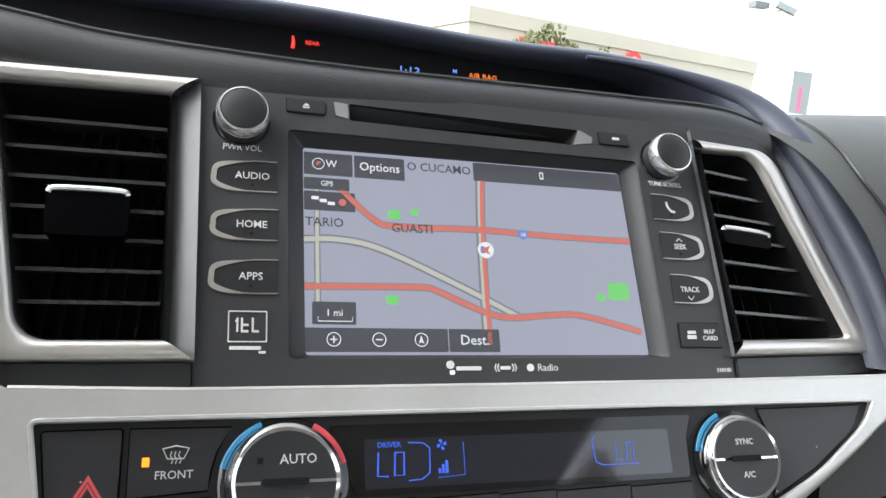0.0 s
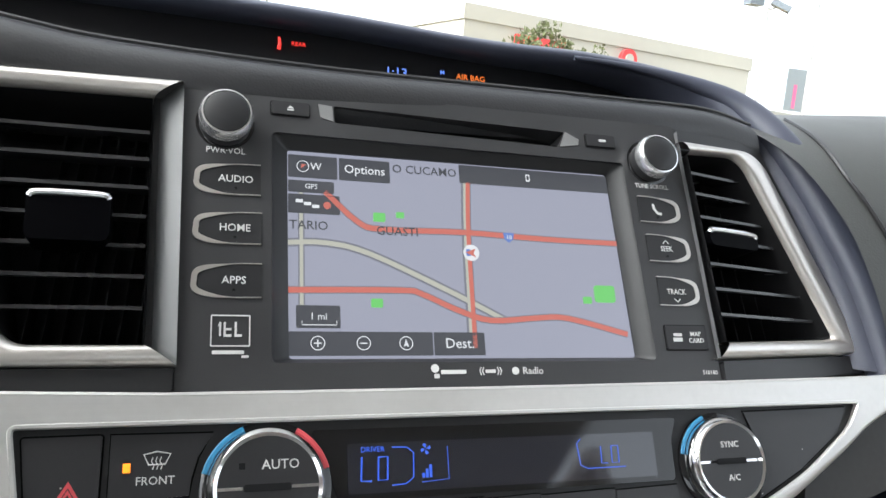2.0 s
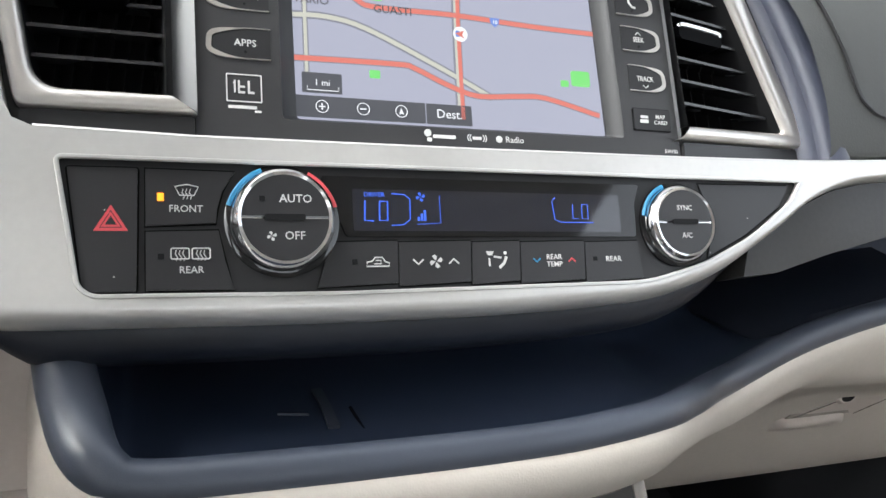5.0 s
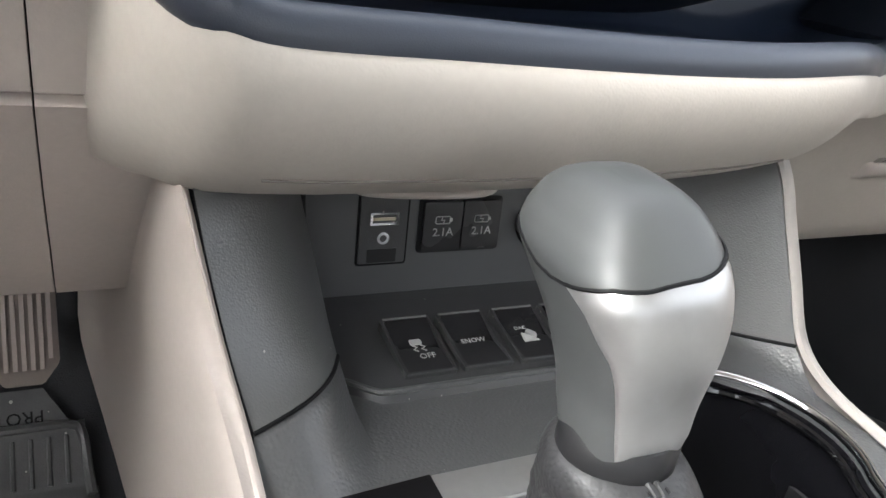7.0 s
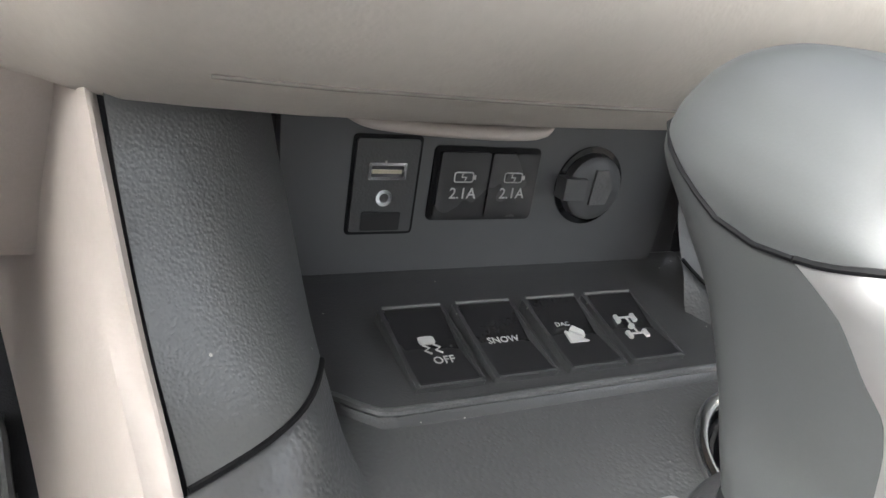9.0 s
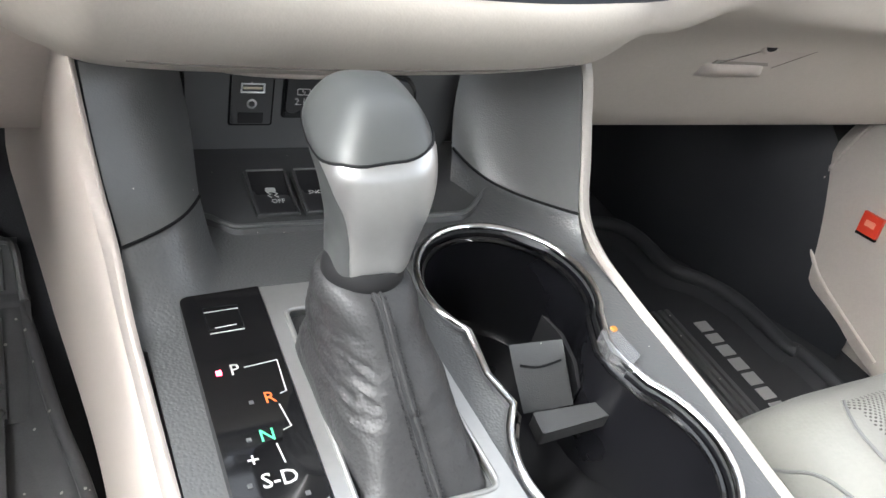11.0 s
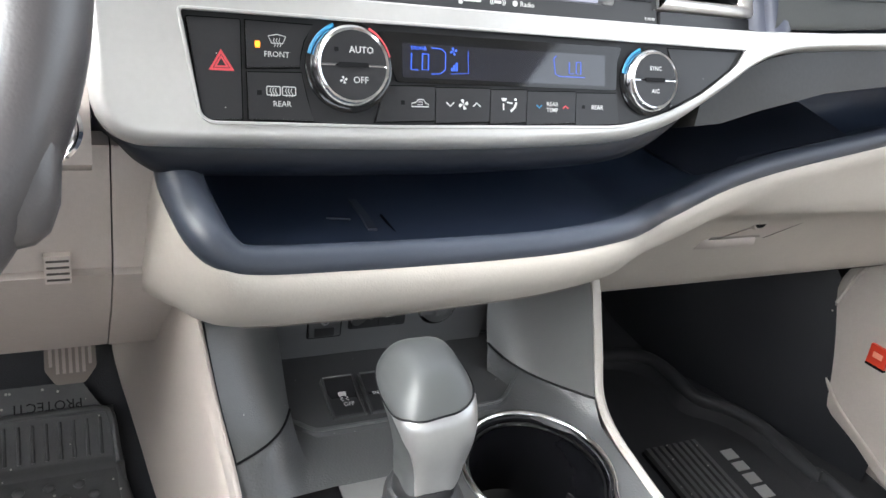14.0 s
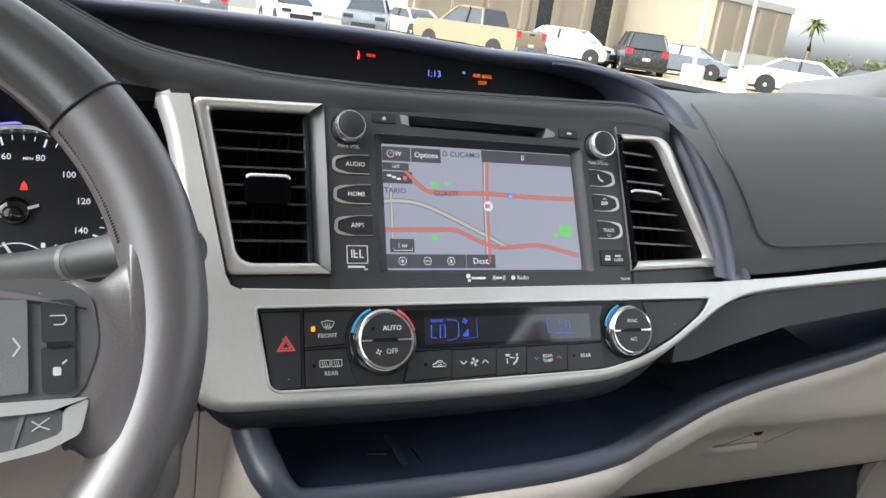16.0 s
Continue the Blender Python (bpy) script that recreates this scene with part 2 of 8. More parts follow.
def shell(rows, d, bm=None):
    """An open skin thickened by the vector d at its back."""
    bm = bm or bmesh.new()
    d = Vector(d)
    a = [[bm.verts.new(p) for p in row] for row in rows]
    b = [[bm.verts.new(Vector(p) + d) for p in row] for row in rows]
    m, n = len(rows), len(rows[0])
    for i in range(m - 1):
        for j in range(n - 1):
            bm.faces.new((a[i][j], a[i][j + 1], a[i + 1][j + 1], a[i + 1][j]))
            bm.faces.new((b[i][j], b[i + 1][j], b[i + 1][j + 1], b[i][j + 1]))
    for i in range(m - 1):
        for j in (0, n - 1):
            bm.faces.new((a[i][j], a[i + 1][j], b[i + 1][j], b[i][j]))
    for j in range(n - 1):
        for i in (0, m - 1):
            bm.faces.new((a[i][j], a[i][j + 1], b[i][j + 1], b[i][j]))
    return bm


def smooth_path(pts, n=6, closed=False):
    """Catmull-Rom through points."""
    P = [Vector(p) for p in pts]
    out = []
    m = len(P)
    for i in range(m if closed else m - 1):
        if closed:
            a, b, c, d = P[i - 1], P[i], P[(i + 1) % m], P[(i + 2) % m]
        else:
            a, b, c, d = P[max(i - 1, 0)], P[i], P[i + 1], P[min(i + 2, m - 1)]
        for j in range(n):
            t = j / n
            out.append(0.5 * ((2 * b) + (c - a) * t + (2 * a - 5 * b + 4 * c - d) * t * t + (3 * b - a - 3 * c + d) * t ** 3))
    if not closed:
        out.append(P[-1])
    return out


def tube(pts, r, seg=10, closed=False, bm=None, flat=1.0, up=(0, 0, 1)):
    """A round bar along points; r is a radius or one for each point."""
    bm = bm or bmesh.new()
    P = [Vector(p) for p in pts]
    n = len(P)
    rs = r if isinstance(r, (list, tuple)) else [r] * n
    rings = []
    for i, p in enumerate(P):
        if closed:
            d = P[(i + 1) % n] - P[i - 1]
        else:
            d = P[min(i + 1, n - 1)] - P[max(i - 1, 0)]
        d.normalize()
        a = d.cross(Vector(up))
        if a.length < 1e-4:
            a = d.cross(Vector((0.3, 1, 0.1)))
        a.normalize()
        b = a.cross(d)
        rings.append([bm.verts.new(p + rs[i] * (math.cos(2 * math.pi * k / seg) * a + flat * math.sin(2 * math.pi * k / seg) * b)) for k in range(seg)])
    m = n if closed else n - 1
    for i in range(m):
        x, y = rings[i], rings[(i + 1) % n]
        for k in range(seg):
            bm.faces.new((x[k], x[(k + 1) % seg], y[(k + 1) % seg], y[k]))
    if not closed:
        bm.faces.new(rings[0][::-1])
        bm.faces.new(rings[-1])
    return bm


def ribbon(pts, w, z, bm=None, th=0.0002):
    """A flat band of width w along 2D points, at height z."""
    bm = bm or bmesh.new()
    P = [Vector(p) for p in pts]
    rows = []
    for i, p in enumerate(P):
        d = (P[min(i + 1, len(P) - 1)] - P[max(i - 1, 0)]).normalized()
        q = Vector((-d.y, d.x)) * w / 2
        rows.append([(p.x + q.x, p.y + q.y, z), (p.x - q.x, p.y - q.y, z)])
    return shell(rows, (0, 0, -th), bm)


def text(body, size, x, y, z, material, parent, name="lettering", m=None, align="CENTER", squeeze=1.0, th=0.0001):
    """Words in the built-in font as a thin mesh, in the parent's plane."""
    cu = bpy.data.curves.new("t", "FONT")
    cu.body, cu.size, cu.align_x, cu.align_y, cu.extrude = body, size, align, "CENTER", th
    cu.resolution_u = 2
    cu.offset = size * 0.004
    tmp = bpy.data.objects.new("t", cu)
    scene.collection.objects.link(tmp)
    me = bpy.data.meshes.new_from_object(tmp.evaluated_get(bpy.context.evaluated_depsgraph_get()))
    bpy.data.objects.remove(tmp)
    bpy.data.curves.remove(cu)
    me.materials.clear()
    me.materials.append(material)
    ob = new(name, me)
    ob.parent = parent
    ob.matrix_local = (m if m is not None else Matrix.Translation((x, y, z))) @ Matrix.Diagonal((squeeze, 1, 1, 1))
    return ob


def lerp_table(table, x):
    for (x0, *a), (x1, *b) in zip(table, table[1:]):
        if x <= x1:
            t = max(0.0, (x - x0) / (x1 - x0))
            return [p + (q - p) * t for p, q in zip(a, b)]
    return list(table[-1][1:])


def ease(t):
    t = max(0.0, min(1.0, t))
    return t * t * (3 - 2 * t)


# the dash face: x across the car, y up along the face, z out of it
SN, CS = math.sin(radians(27)), math.cos(radians(27))
FACE = Matrix(((1, 0, 0, 0), (0, SN, -CS, 0), (0, CS, SN, 0.66), (0, 0, 0, 1)))
# the passenger-side end of the face, turned a little towards the passenger
VENT_R = FACE @ Matrix.Translation((0.133, 0, 0)) @ Matrix.Rotation(radians(11.3), 4, "Y") @ Matrix.Translation((-0.133, 0, 0))

# ---- dashboard: large forms ----
CLIMATE = [(-0.1900, -0.0840), (0.2085, -0.0835), (0.2000, -0.0960), (0.1660, -0.1180), (0.1313, -0.1325), (0.0936, -0.1415), (-0.0712, -0.1436), (-0.1762, -0.1425), (-0.1815, -0.1385)]
CLIMATE = rounded(CLIMATE, [0.003, 0.003, 0.012, 0.012, 0.012, 0.012, 0.01, 0.004, 0.003], 4)


def scaled(loop, d):
    """A loop moved inwards by about d."""
    out = []
    n = len(loop)
    for i in range(n):
        p, a, b = Vector(loop[i]), Vector(loop[i - 1]), Vector(loop[(i + 1) % n])
        u = (b - a).normalized()
        out.append(tuple(p + Vector((-u.y, u.x)) * d * SIGN))
    return out


SIGN = -1.0

# the satin silver trim: one long piece with the climate panel's opening
upper = [(-0.2540, 0.0645), (-0.2322, 0.0655), (-0.2092, -0.0615), (-0.2060, -0.0685), (-0.1985, -0.0718), (-0.136, -0.0735), (0.0, -0.0733), (0.125, -0.0725), (0.221, -0.0712), (0.30, -0.0675), (0.434, -0.0590), (0.76, -0.040)]
lower = [(0.76, -0.052), (0.4317, -0.0705), (0.33, -0.0768), (0.2686, -0.0815), (0.2405, -0.0870), (0.2163, -0.0966), (0.1940, -0.1105), (0.170, -0.1245), (0.150, -0.1350), (0.128, -0.1430), (0.091, -0.1510), (0.0097, -0.1552), (-0.0723, -0.1560), (-0.16, -0.1550), (-0.1985, -0.1544), (-0.2145, -0.1528), (-0.2265, -0.1460), (-0.2328, -0.1340), (-0.2348, -0.1150), (-0.2355, -0.09), (-0.2385, -0.03), (-0.245, 0.03)]
trim = thing("dash_trim", FACE, "satin silver dashboard trim sweeping round the climate panel", "dash trim", kind="structure")
low = [Vector((p.x, p.y)) for p in smooth_path([(x, y, 0) for x, y in lower + [upper[0]]], 5)]


def low_out(i):
    """The way out of the trim at a point of its lower edge."""
    d = (low[min(i + 1, len(low) - 1)] - low[max(i - 1, 0)]).normalized()
    return Vector((-d.y, d.x))


def low_inset(x):
    return 0.0080 - 0.0040 * ease((x - 0.13) / 0.10)


inner_low = [low[i] - low_out(i) * low_inset(low[i].x) for i in range(len(low) - 1)]
part("trim_body", plate(upper + [tuple(p) for p in inner_low], [CLIMATE], -0.022, 0.012), M_SILVER, trim, "brushed satin silver")
rows = []
for i in range(len(low)):
    o, d = low_out(i), low_inset(low[i].x)
    row = [(low[i] - o * (d + 0.0012), 0.0121)]
    for k in range(11):
        a = radians(9.8 * k)
        row.append((low[i] - o * d * (1 - math.sin(a)), 0.0121 - 0.0135 * (1 - math.cos(a))))
    row += [(low[i] - o * 0.0008, -0.010), (low[i] - o * 0.002, -0.022)]
    rows.append([(p.x, p.y, z) for p, z in row])
part("lower_roll", loft(rows), M_SILVER, trim, "rounded lower edge of the trim")
up = [Vector(p) for p in upper]
part("upper_edge", tube([(p.x, p.y, 0.0108) for p in up[4:]], 0.0013, 8), M_SILVER, trim)
# the raised lip round the climate opening
bm = bmesh.new()
tube([(x, y, 0.0118) for x, y in CLIMATE], 0.0011, 6, True, bm)
part("opening_lip", bm, M_SILVER, trim)

# the grey wood-look strip under the silver on the passenger's side
strip_pts = [(0.1705, -0.1225), (0.194, -0.1105), (0.2163, -0.0966), (0.2405, -0.0870), (0.2686, -0.0815), (0.33, -0.0768), (0.4317, -0.0705), (0.76, -0.052), (0.76, -0.085), (0.4264, -0.098), (0.30, -0.112), (0.229, -0.127), (0.19, -0.137), (0.165, -0.139)]
solo("dash_trim_strip", plate(strip_pts, (), -0.02, 0.004), M_WOOD, "dark grey wood-grain trim strip under the silver trim", "dash trim", kind="structure", m=FACE, bevel=0.002)

# dark carrier behind the vents and the head unit
carrier = thing("dash_carrier", None, "black plastic dashboard carrier round the vents", "dash panel", kind="structure")
c = part("main_panel", plate(rounded([(-0.245, 0.074), (0.1335, 0.0755), (0.1335, -0.0765), (-0.21, -0.0765)], 0.002), [rounded([(-0.2180, 0.0595), (-0.1475, 0.0610), (-0.1460, -0.0525), (-0.1925, -0.0525), (-0.2030, -0.0410)], 0.004), rect(-0.096, 0.098, -0.06, 0.068)], -0.058, -0.0045), M_BLACK, carrier, bevel=0.002)
c.matrix_local = FACE
c = part("end_panel", plate(rounded([(0.1315, 0.0755), (0.205, 0.0790), (0.278, -0.0640), (0.1315, -0.0765)], 0.002), [rounded([(0.1335, 0.0580), (0.1765, 0.0627), (0.2326, -0.0449), (0.1397, -0.0502)], 0.003)], -0.058, -0.0045), M_BLACK, carrier, bevel=0.002)
c.matrix_local = VENT_R
solo("filler_strip", plate(rect(-0.2045, -0.1345, -0.0722, -0.0612, 0.0015), (), -0.02, 0.0022), M_BLACK, "narrow black plastic filler under the air vent", "dash panel", kind="structure", m=FACE, bevel=0.0012)
solo("filler_strip", plate(rounded([(0.1345, -0.0600), (0.2610, -0.0530), (0.2660, -0.0625), (0.1345, -0.0722)], 0.0012), (), -0.02, 0.0022), M_BLACK, "narrow black plastic filler under the air vent", "dash panel", kind="structure", m=VENT_R, bevel=0.0012)

# ---- the open pocket below and the beige lower dash ----
RIM_PTS = [(-0.2025, -0.010, 0.570), (-0.2008, -0.024, 0.548), (-0.2002, -0.034, 0.530), (-0.1994, -0.0455, 0.514), (-0.1974, -0.0555, 0.502), (-0.1938, -0.068, 0.4895), (-0.1855, -0.092, 0.4785), (-0.173, -0.1105, 0.4725), (-0.155, -0.1138, 0.4680), (-0.10, -0.1145, 0.4670), (-0.05, -0.1133, 0.4660), (0.0, -0.1118, 0.4655), (0.05, -0.1095, 0.4662), (0.10, -0.1015, 0.4675), (0.13, -0.0880, 0.4660), (0.16, -0.0705, 0.4625), (0.194, -0.0580, 0.4645), (0.242, -0.0505, 0.4790), (0.294, -0.0445, 0.4895), (0.35, -0.0415, 0.4990), (0.43, -0.0395, 0.5130), (0.50, -0.0375, 0.526), (0.76, -0.03, 0.55)]
rim = smooth_path(RIM_PTS, 5)


def outward(i):
    d = (rim[min(i + 1, len(rim) - 1)] - rim[max(i - 1, 0)])
    d = Vector((d.x, 0, d.z)).normalized()
    return Vector((d.z, 0, -d.x))


# the panel's outer edge round its left corner, as (x, z)
CORNER = smooth_path([(-0.2235, 0, 0.575), (-0.2215, 0, 0.540), (-0.2200, 0, 0.505), (-0.2185, 0, 0.470), (-0.2160, 0, 0.435), (-0.2140, 0, 0.410), (-0.2105, 0, 0.4005), (-0.1985, 0, 0.3975), (-0.186, 0, 0.3995), (-0.174, 0, 0.4020), (-0.155, 0, 0.4035), (-0.130, 0, 0.403)], 8)
CORNER_LEFT = [i for i, p in enumerate(rim) if p.x <= -0.13]
CORNER_RUN = [0.0]
for i in CORNER_LEFT[1:]:
    CORNER_RUN.append(CORNER_RUN[-1] + (rim[i] - rim[i - 1]).length)
rows = []
for i, p in enumerate(rim):
    o = outward(i)
    if p.x > -0.13:
        o = (o + Vector((0, 0, -1)) * 0.8).normalized()
    w = ease((p.x - 0.11) / 0.12)
    a = [(-0.003, 0.010), (0.0, 0.001), (0.003, -0.0035), (0.0105, -0.006), (0.021, -0.004), (0.034, 0.004), (0.046, 0.016), (0.0555, 0.031), (0.0600, 0.046), (0.0605, 0.110)]
    b = [(p.y + 0.012, p.z + 0.003), (p.y + 0.001, p.z), (p.y - 0.003, p.z - 0.004), (p.y - 0.004, p.z - 0.012), (p.y + 0.001, p.z - 0.030), (-0.030, 0.440), (-0.004, 0.420), (0.030, 0.387), (0.070, 0.302), (0.086, 0.281)]
    row = []
    for (dd, dy), (by, bz) in zip(a, b):
        if p.x <= -0.13:
            e = CORNER[min(len(CORNER) - 1, round(CORNER_RUN[i] / CORNER_RUN[-1] * (len(CORNER) - 1)))]
            turn = ease((-0.150 - e.x) / 0.05)
            q = p + (Vector((e.x, p.y, e.z)) - p) * dd / 0.0605 + Vector((0, dy * (1 - 0.6 * turn) + 0.040 * turn * ease((0.44 - e.z) / 0.03) * (dd / 0.0605) ** 2, 0))
        else:
            q = p + o * dd * (1.06 - 0.06 * ease((p.x + 0.12) / 0.2)) + Vector((0, dy, 0))
        row.append((q.x * (1 - w) + p.x * w, q.y * (1 - w) + by * w, q.z * (1 - w) + bz * w))
    rows.append(row)
M_BIN = mat("pocket_lining", (0.026, 0.037, 0.066), 0.45, 0, 0.2, 1800, 0.12)
lower_dash = thing("lower_dash", None, "beige soft vinyl lower dashboard under the open pocket", "dashboard", kind="structure")
rows = [list(map(tuple, smooth_path(r, 3))) for r in rows]
part("panel", loft(rows), M_BEIGE, lower_dash)
part("seam", tube([Vector(r[18]) + Vector((0, -0.0002, -0.0002)) for r, p in zip(rows, rim) if -0.158 < p.x < 0.10], 0.0006, 6), mat("beige_seam", (0.20, 0.18, 0.16), 0.7), lower_dash, "fine joint along the lower edge")
fat = [0.0035 * ease((-0.165 - p.x) / 0.025) for p in rim]
bm = tube([(p.x - outward(i).x * (0.004 + fat[i]), p.y + 0.0075, p.z - outward(i).z * (0.0015 + fat[i])) for i, p in enumerate(rim)], [0.0095 + f for f in fat], 16, up=(0, 1, 0))
solo("pocket_rim", bm, M_NAVY, "rounded dark blue-grey vinyl rim of the dash pocket", "dash trim", kind="structure")
rows = []
for i, p in enumerate(rim):
    o = outward(i)
    q = p - o * 0.006
    back = 0.075 - 0.03 * ease((p.x - 0.15) / 0.3)
    k = max(0.0, -o.z) ** 2
    rows.append([(q.x, p.y + 0.010, q.z + 0.002 * k), (q.x, p.y + 0.022, q.z - 0.006 * k), (q.x, p.y + 0.045, q.z - 0.018 * k), (q.x + 0.004 * (1 - k), back - 0.03, q.z - 0.022 * k), (q.x + 0.010 * (1 - k), back - 0.01, q.z - 0.012 * k), (q.x + 0.025 * (1 - k), back, q.z + 0.015 * k), (q.x + 0.03 * (1 - k), back, max(0.62, q.z))])
rows = [list(map(tuple, smooth_path(r, 3))) for r in rows]
solo("dash_pocket", loft(rows), M_BIN, "open dash pocket lined in dark blue-grey vinyl", "dash pocket", kind="structure")
# the band that curls back under the silver trim, with its shade in the colour
rows = []
for i, p in enumerate(low):
    if -0.232 < p.x < 0.205 and p.y < -0.09:
        o = low_out(i)
        w = ease((0.205 - p.x) / 0.09) * ease((p.x + 0.226) / 0.03)
        rows.append([(p.x + o.x * q * w, p.y + o.y * q * w, z) for q, z in ((-0.003, -0.006), (0.002, -0.0065), (0.006, -0.008), (0.010, -0.011), (0.0130, -0.0165), (0.014, -0.024), (0.014, -0.055), (0.006, -0.12))])
rows = [list(map(tuple, smooth_path(r, 3))) for r in rows]
solo("pocket_brow", loft(rows), M_BROW, "blue-grey vinyl brow above the open pocket, darkened for its shade", "dash panel", kind="structure", m=FACE)
solo("pocket_roof", shell([[(0.17, -0.040, 0.556), (0.17, 0.10, 0.560)], [(0.25, -0.024, 0.562), (0.25, 0.06, 0.566)], [(0.76, -0.02, 0.60), (0.76, 0.05, 0.60)]], (0, 0, 0.012)), M_BROW, "underside of the dashboard above the pocket, darkened for its shade", "dash panel", kind="structure")
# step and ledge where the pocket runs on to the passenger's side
# the ledge takes the darkened vinyl too, for the depth of the pocket
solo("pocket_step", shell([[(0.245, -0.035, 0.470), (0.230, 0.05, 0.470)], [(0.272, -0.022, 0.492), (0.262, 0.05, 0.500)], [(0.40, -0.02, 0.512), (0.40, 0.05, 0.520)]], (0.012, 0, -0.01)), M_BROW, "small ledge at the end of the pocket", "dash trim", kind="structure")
# coin slot and card tab on the pocket's floor
holder = thing("card_holder", None, "black plastic card holder on the pocket floor", "card holder")
part("base", box(-0.0905, -0.0755, -0.060, -0.031, 0.4480, 0.4517), M_DARK, holder, bevel=0.0008)
part("top_edge", tube([(-0.0905, -0.030, 0.4525), (-0.0745, -0.033, 0.4525)], 0.0009, 6), M_NAVY, holder)
part("tab", shell([[(-0.0675, -0.006, 0.4533), (-0.0670, -0.030, 0.4547), (-0.0677, -0.0500, 0.4545), (-0.0677, -0.0515, 0.4485)], [(-0.0620, -0.006, 0.4533), (-0.0615, -0.030, 0.4547), (-0.0615, -0.0500, 0.4545), (-0.0615, -0.0515, 0.4485)]], (0, 0.001, -0.002)), M_NAVY, holder, bevel=0.0005)
part("groove", tube([(-0.0506, -0.028, 0.4520), (-0.0490, -0.055, 0.4520)], 0.0010, 6), M_DARK, holder)

# ---- head unit ----
unit = thing("head_unit", FACE, "black touch-screen radio and navigation unit with two knobs", "car radio")
outer = rounded([(-0.1338, -0.0712), (0.1335, -0.0700), (0.1285, 0.0745), (-0.1360, 0.0728)], 0.0012)
hole = rounded([(-0.0948, -0.0590), (0.0962, -0.0590), (0.0925, 0.0490), (-0.0955, 0.0495)], 0.003)
slot = rounded([(-0.0655, 0.0570), (0.0540, 0.0552), (0.0585, 0.0643), (-0.0660, 0.0660)], 0.0012)
part("faceplate", plate(outer, [hole, slot], -0.018, 0.0), M_FACEPL, unit, bevel=0.0012)
inner = rounded([(-0.0868, -0.0563), (0.0885, -0.0563), (0.0850, 0.0443), (-0.0875, 0.0440)], 0.002)
n = len(hole)
part("screen_bezel", loft([[(x, y, 0.0) for x, y in hole], [(x * 0.99, y, -0.002) for x, y in hole], [(x, y, -0.0065) for x, y in inner], [(x, y, -0.011) for x, y in inner]], True), M_BLACK, unit)
part("slot_inside", plate([(x * 1.01, y) for x, y in slot], (), -0.03, -0.0165), M_DARK, unit)

M_LCD = glow("screen_map", (0.46, 0.46, 0.58), 0.15)
lcd = part("display", plate([(x, y) for x, y in inner], (), -0.011, -0.0075), M_LCD, unit, "lit navigation map on the screen")


def knob(parent, x, y, r, h, z0=0.0, face=M_BLACK, cap="cap"):
    k = part("knob", lathe([(r * 0.98, z0 - 0.002), (r * 0.98, z0 + h * 0.5), (r * 0.93, z0 + h * 0.6)], 48, (x, y)), M_BLACK, parent, "chrome-ringed black knob")
    part("ring", lathe([(r * 0.97, z0 + h * 0.40), (r * 1.02, z0 + h * 0.50), (r * 1.03, z0 + h * 0.68), (r * 0.99, z0 + h * 0.86), (r * 0.92, z0 + h * 0.97), (r * 0.86, z0 + h * 0.98), (r * 0.84, z0 + h * 0.90)], 64, (x, y), caps=False), M_BRIGHT, k, "chrome ring")
    part(cap, lathe([(r * 0.85, z0 + h * 0.6), (r * 0.85, z0 + h * 0.93), (r * 0.81, z0 + h * 0.99), (r * 0.6, z0 + h * 1.05), (r * 0.3, z0 + h * 1.08), (r * 0.05, z0 + h * 1.09)], 48, (x, y)), face, k)
    part("collar", lathe([(r * 1.10, z0 - 0.001), (r * 1.10, z0 + 0.0005), (r * 1.02, z0 + 0.0008)], 48, (x, y)), M_GLOSS, k)
    return k


knob(unit, -0.1165, 0.0515, 0.0118, 0.013)
knob(unit, 0.1085, 0.0505, 0.0118, 0.013)


def crescent(x_in, x_out, y, h, flip):
    """The silver crescent at a button's outer end, running into two fine lines."""
    s = -1 if flip else 1
    mid = [(x_in, y + h * 0.50), (x_in + (x_out - x_in) * 0.45, y + h * 0.47), (x_out - s * 0.0022, y + h * 0.30), (x_out, y), (x_out - s * 0.0012, y - h * 0.30), (x_in + (x_out - x_in) * 0.6, y - h * 0.47), (x_in, y - h * 0.47)]
    pts = smooth_path([(p[0], p[1], 0.0) for p in mid], 6)
    ws = []
    for p in pts:
        f = ease((abs(p.x - x_in) / abs(x_out - x_in) - 0.45) / 0.5)
        ws.append(0.00020 + 0.0010 * f)
    bm = bmesh.new()
    rows = []
    for i, p in enumerate(pts):
        d = (pts[min(i + 1, len(pts) - 1)] - pts[max(i - 1, 0)]).normalized()
        q = Vector((-d.y, d.x, 0)) * ws[i]
        rows.append([tuple(p + q + Vector((0, 0, 0.0009))), tuple(p - q + Vector((0, 0, 0.0009)))])
    return shell(rows, (0, 0, -0.001), bm), [(p.x, p.y) for p in pts]


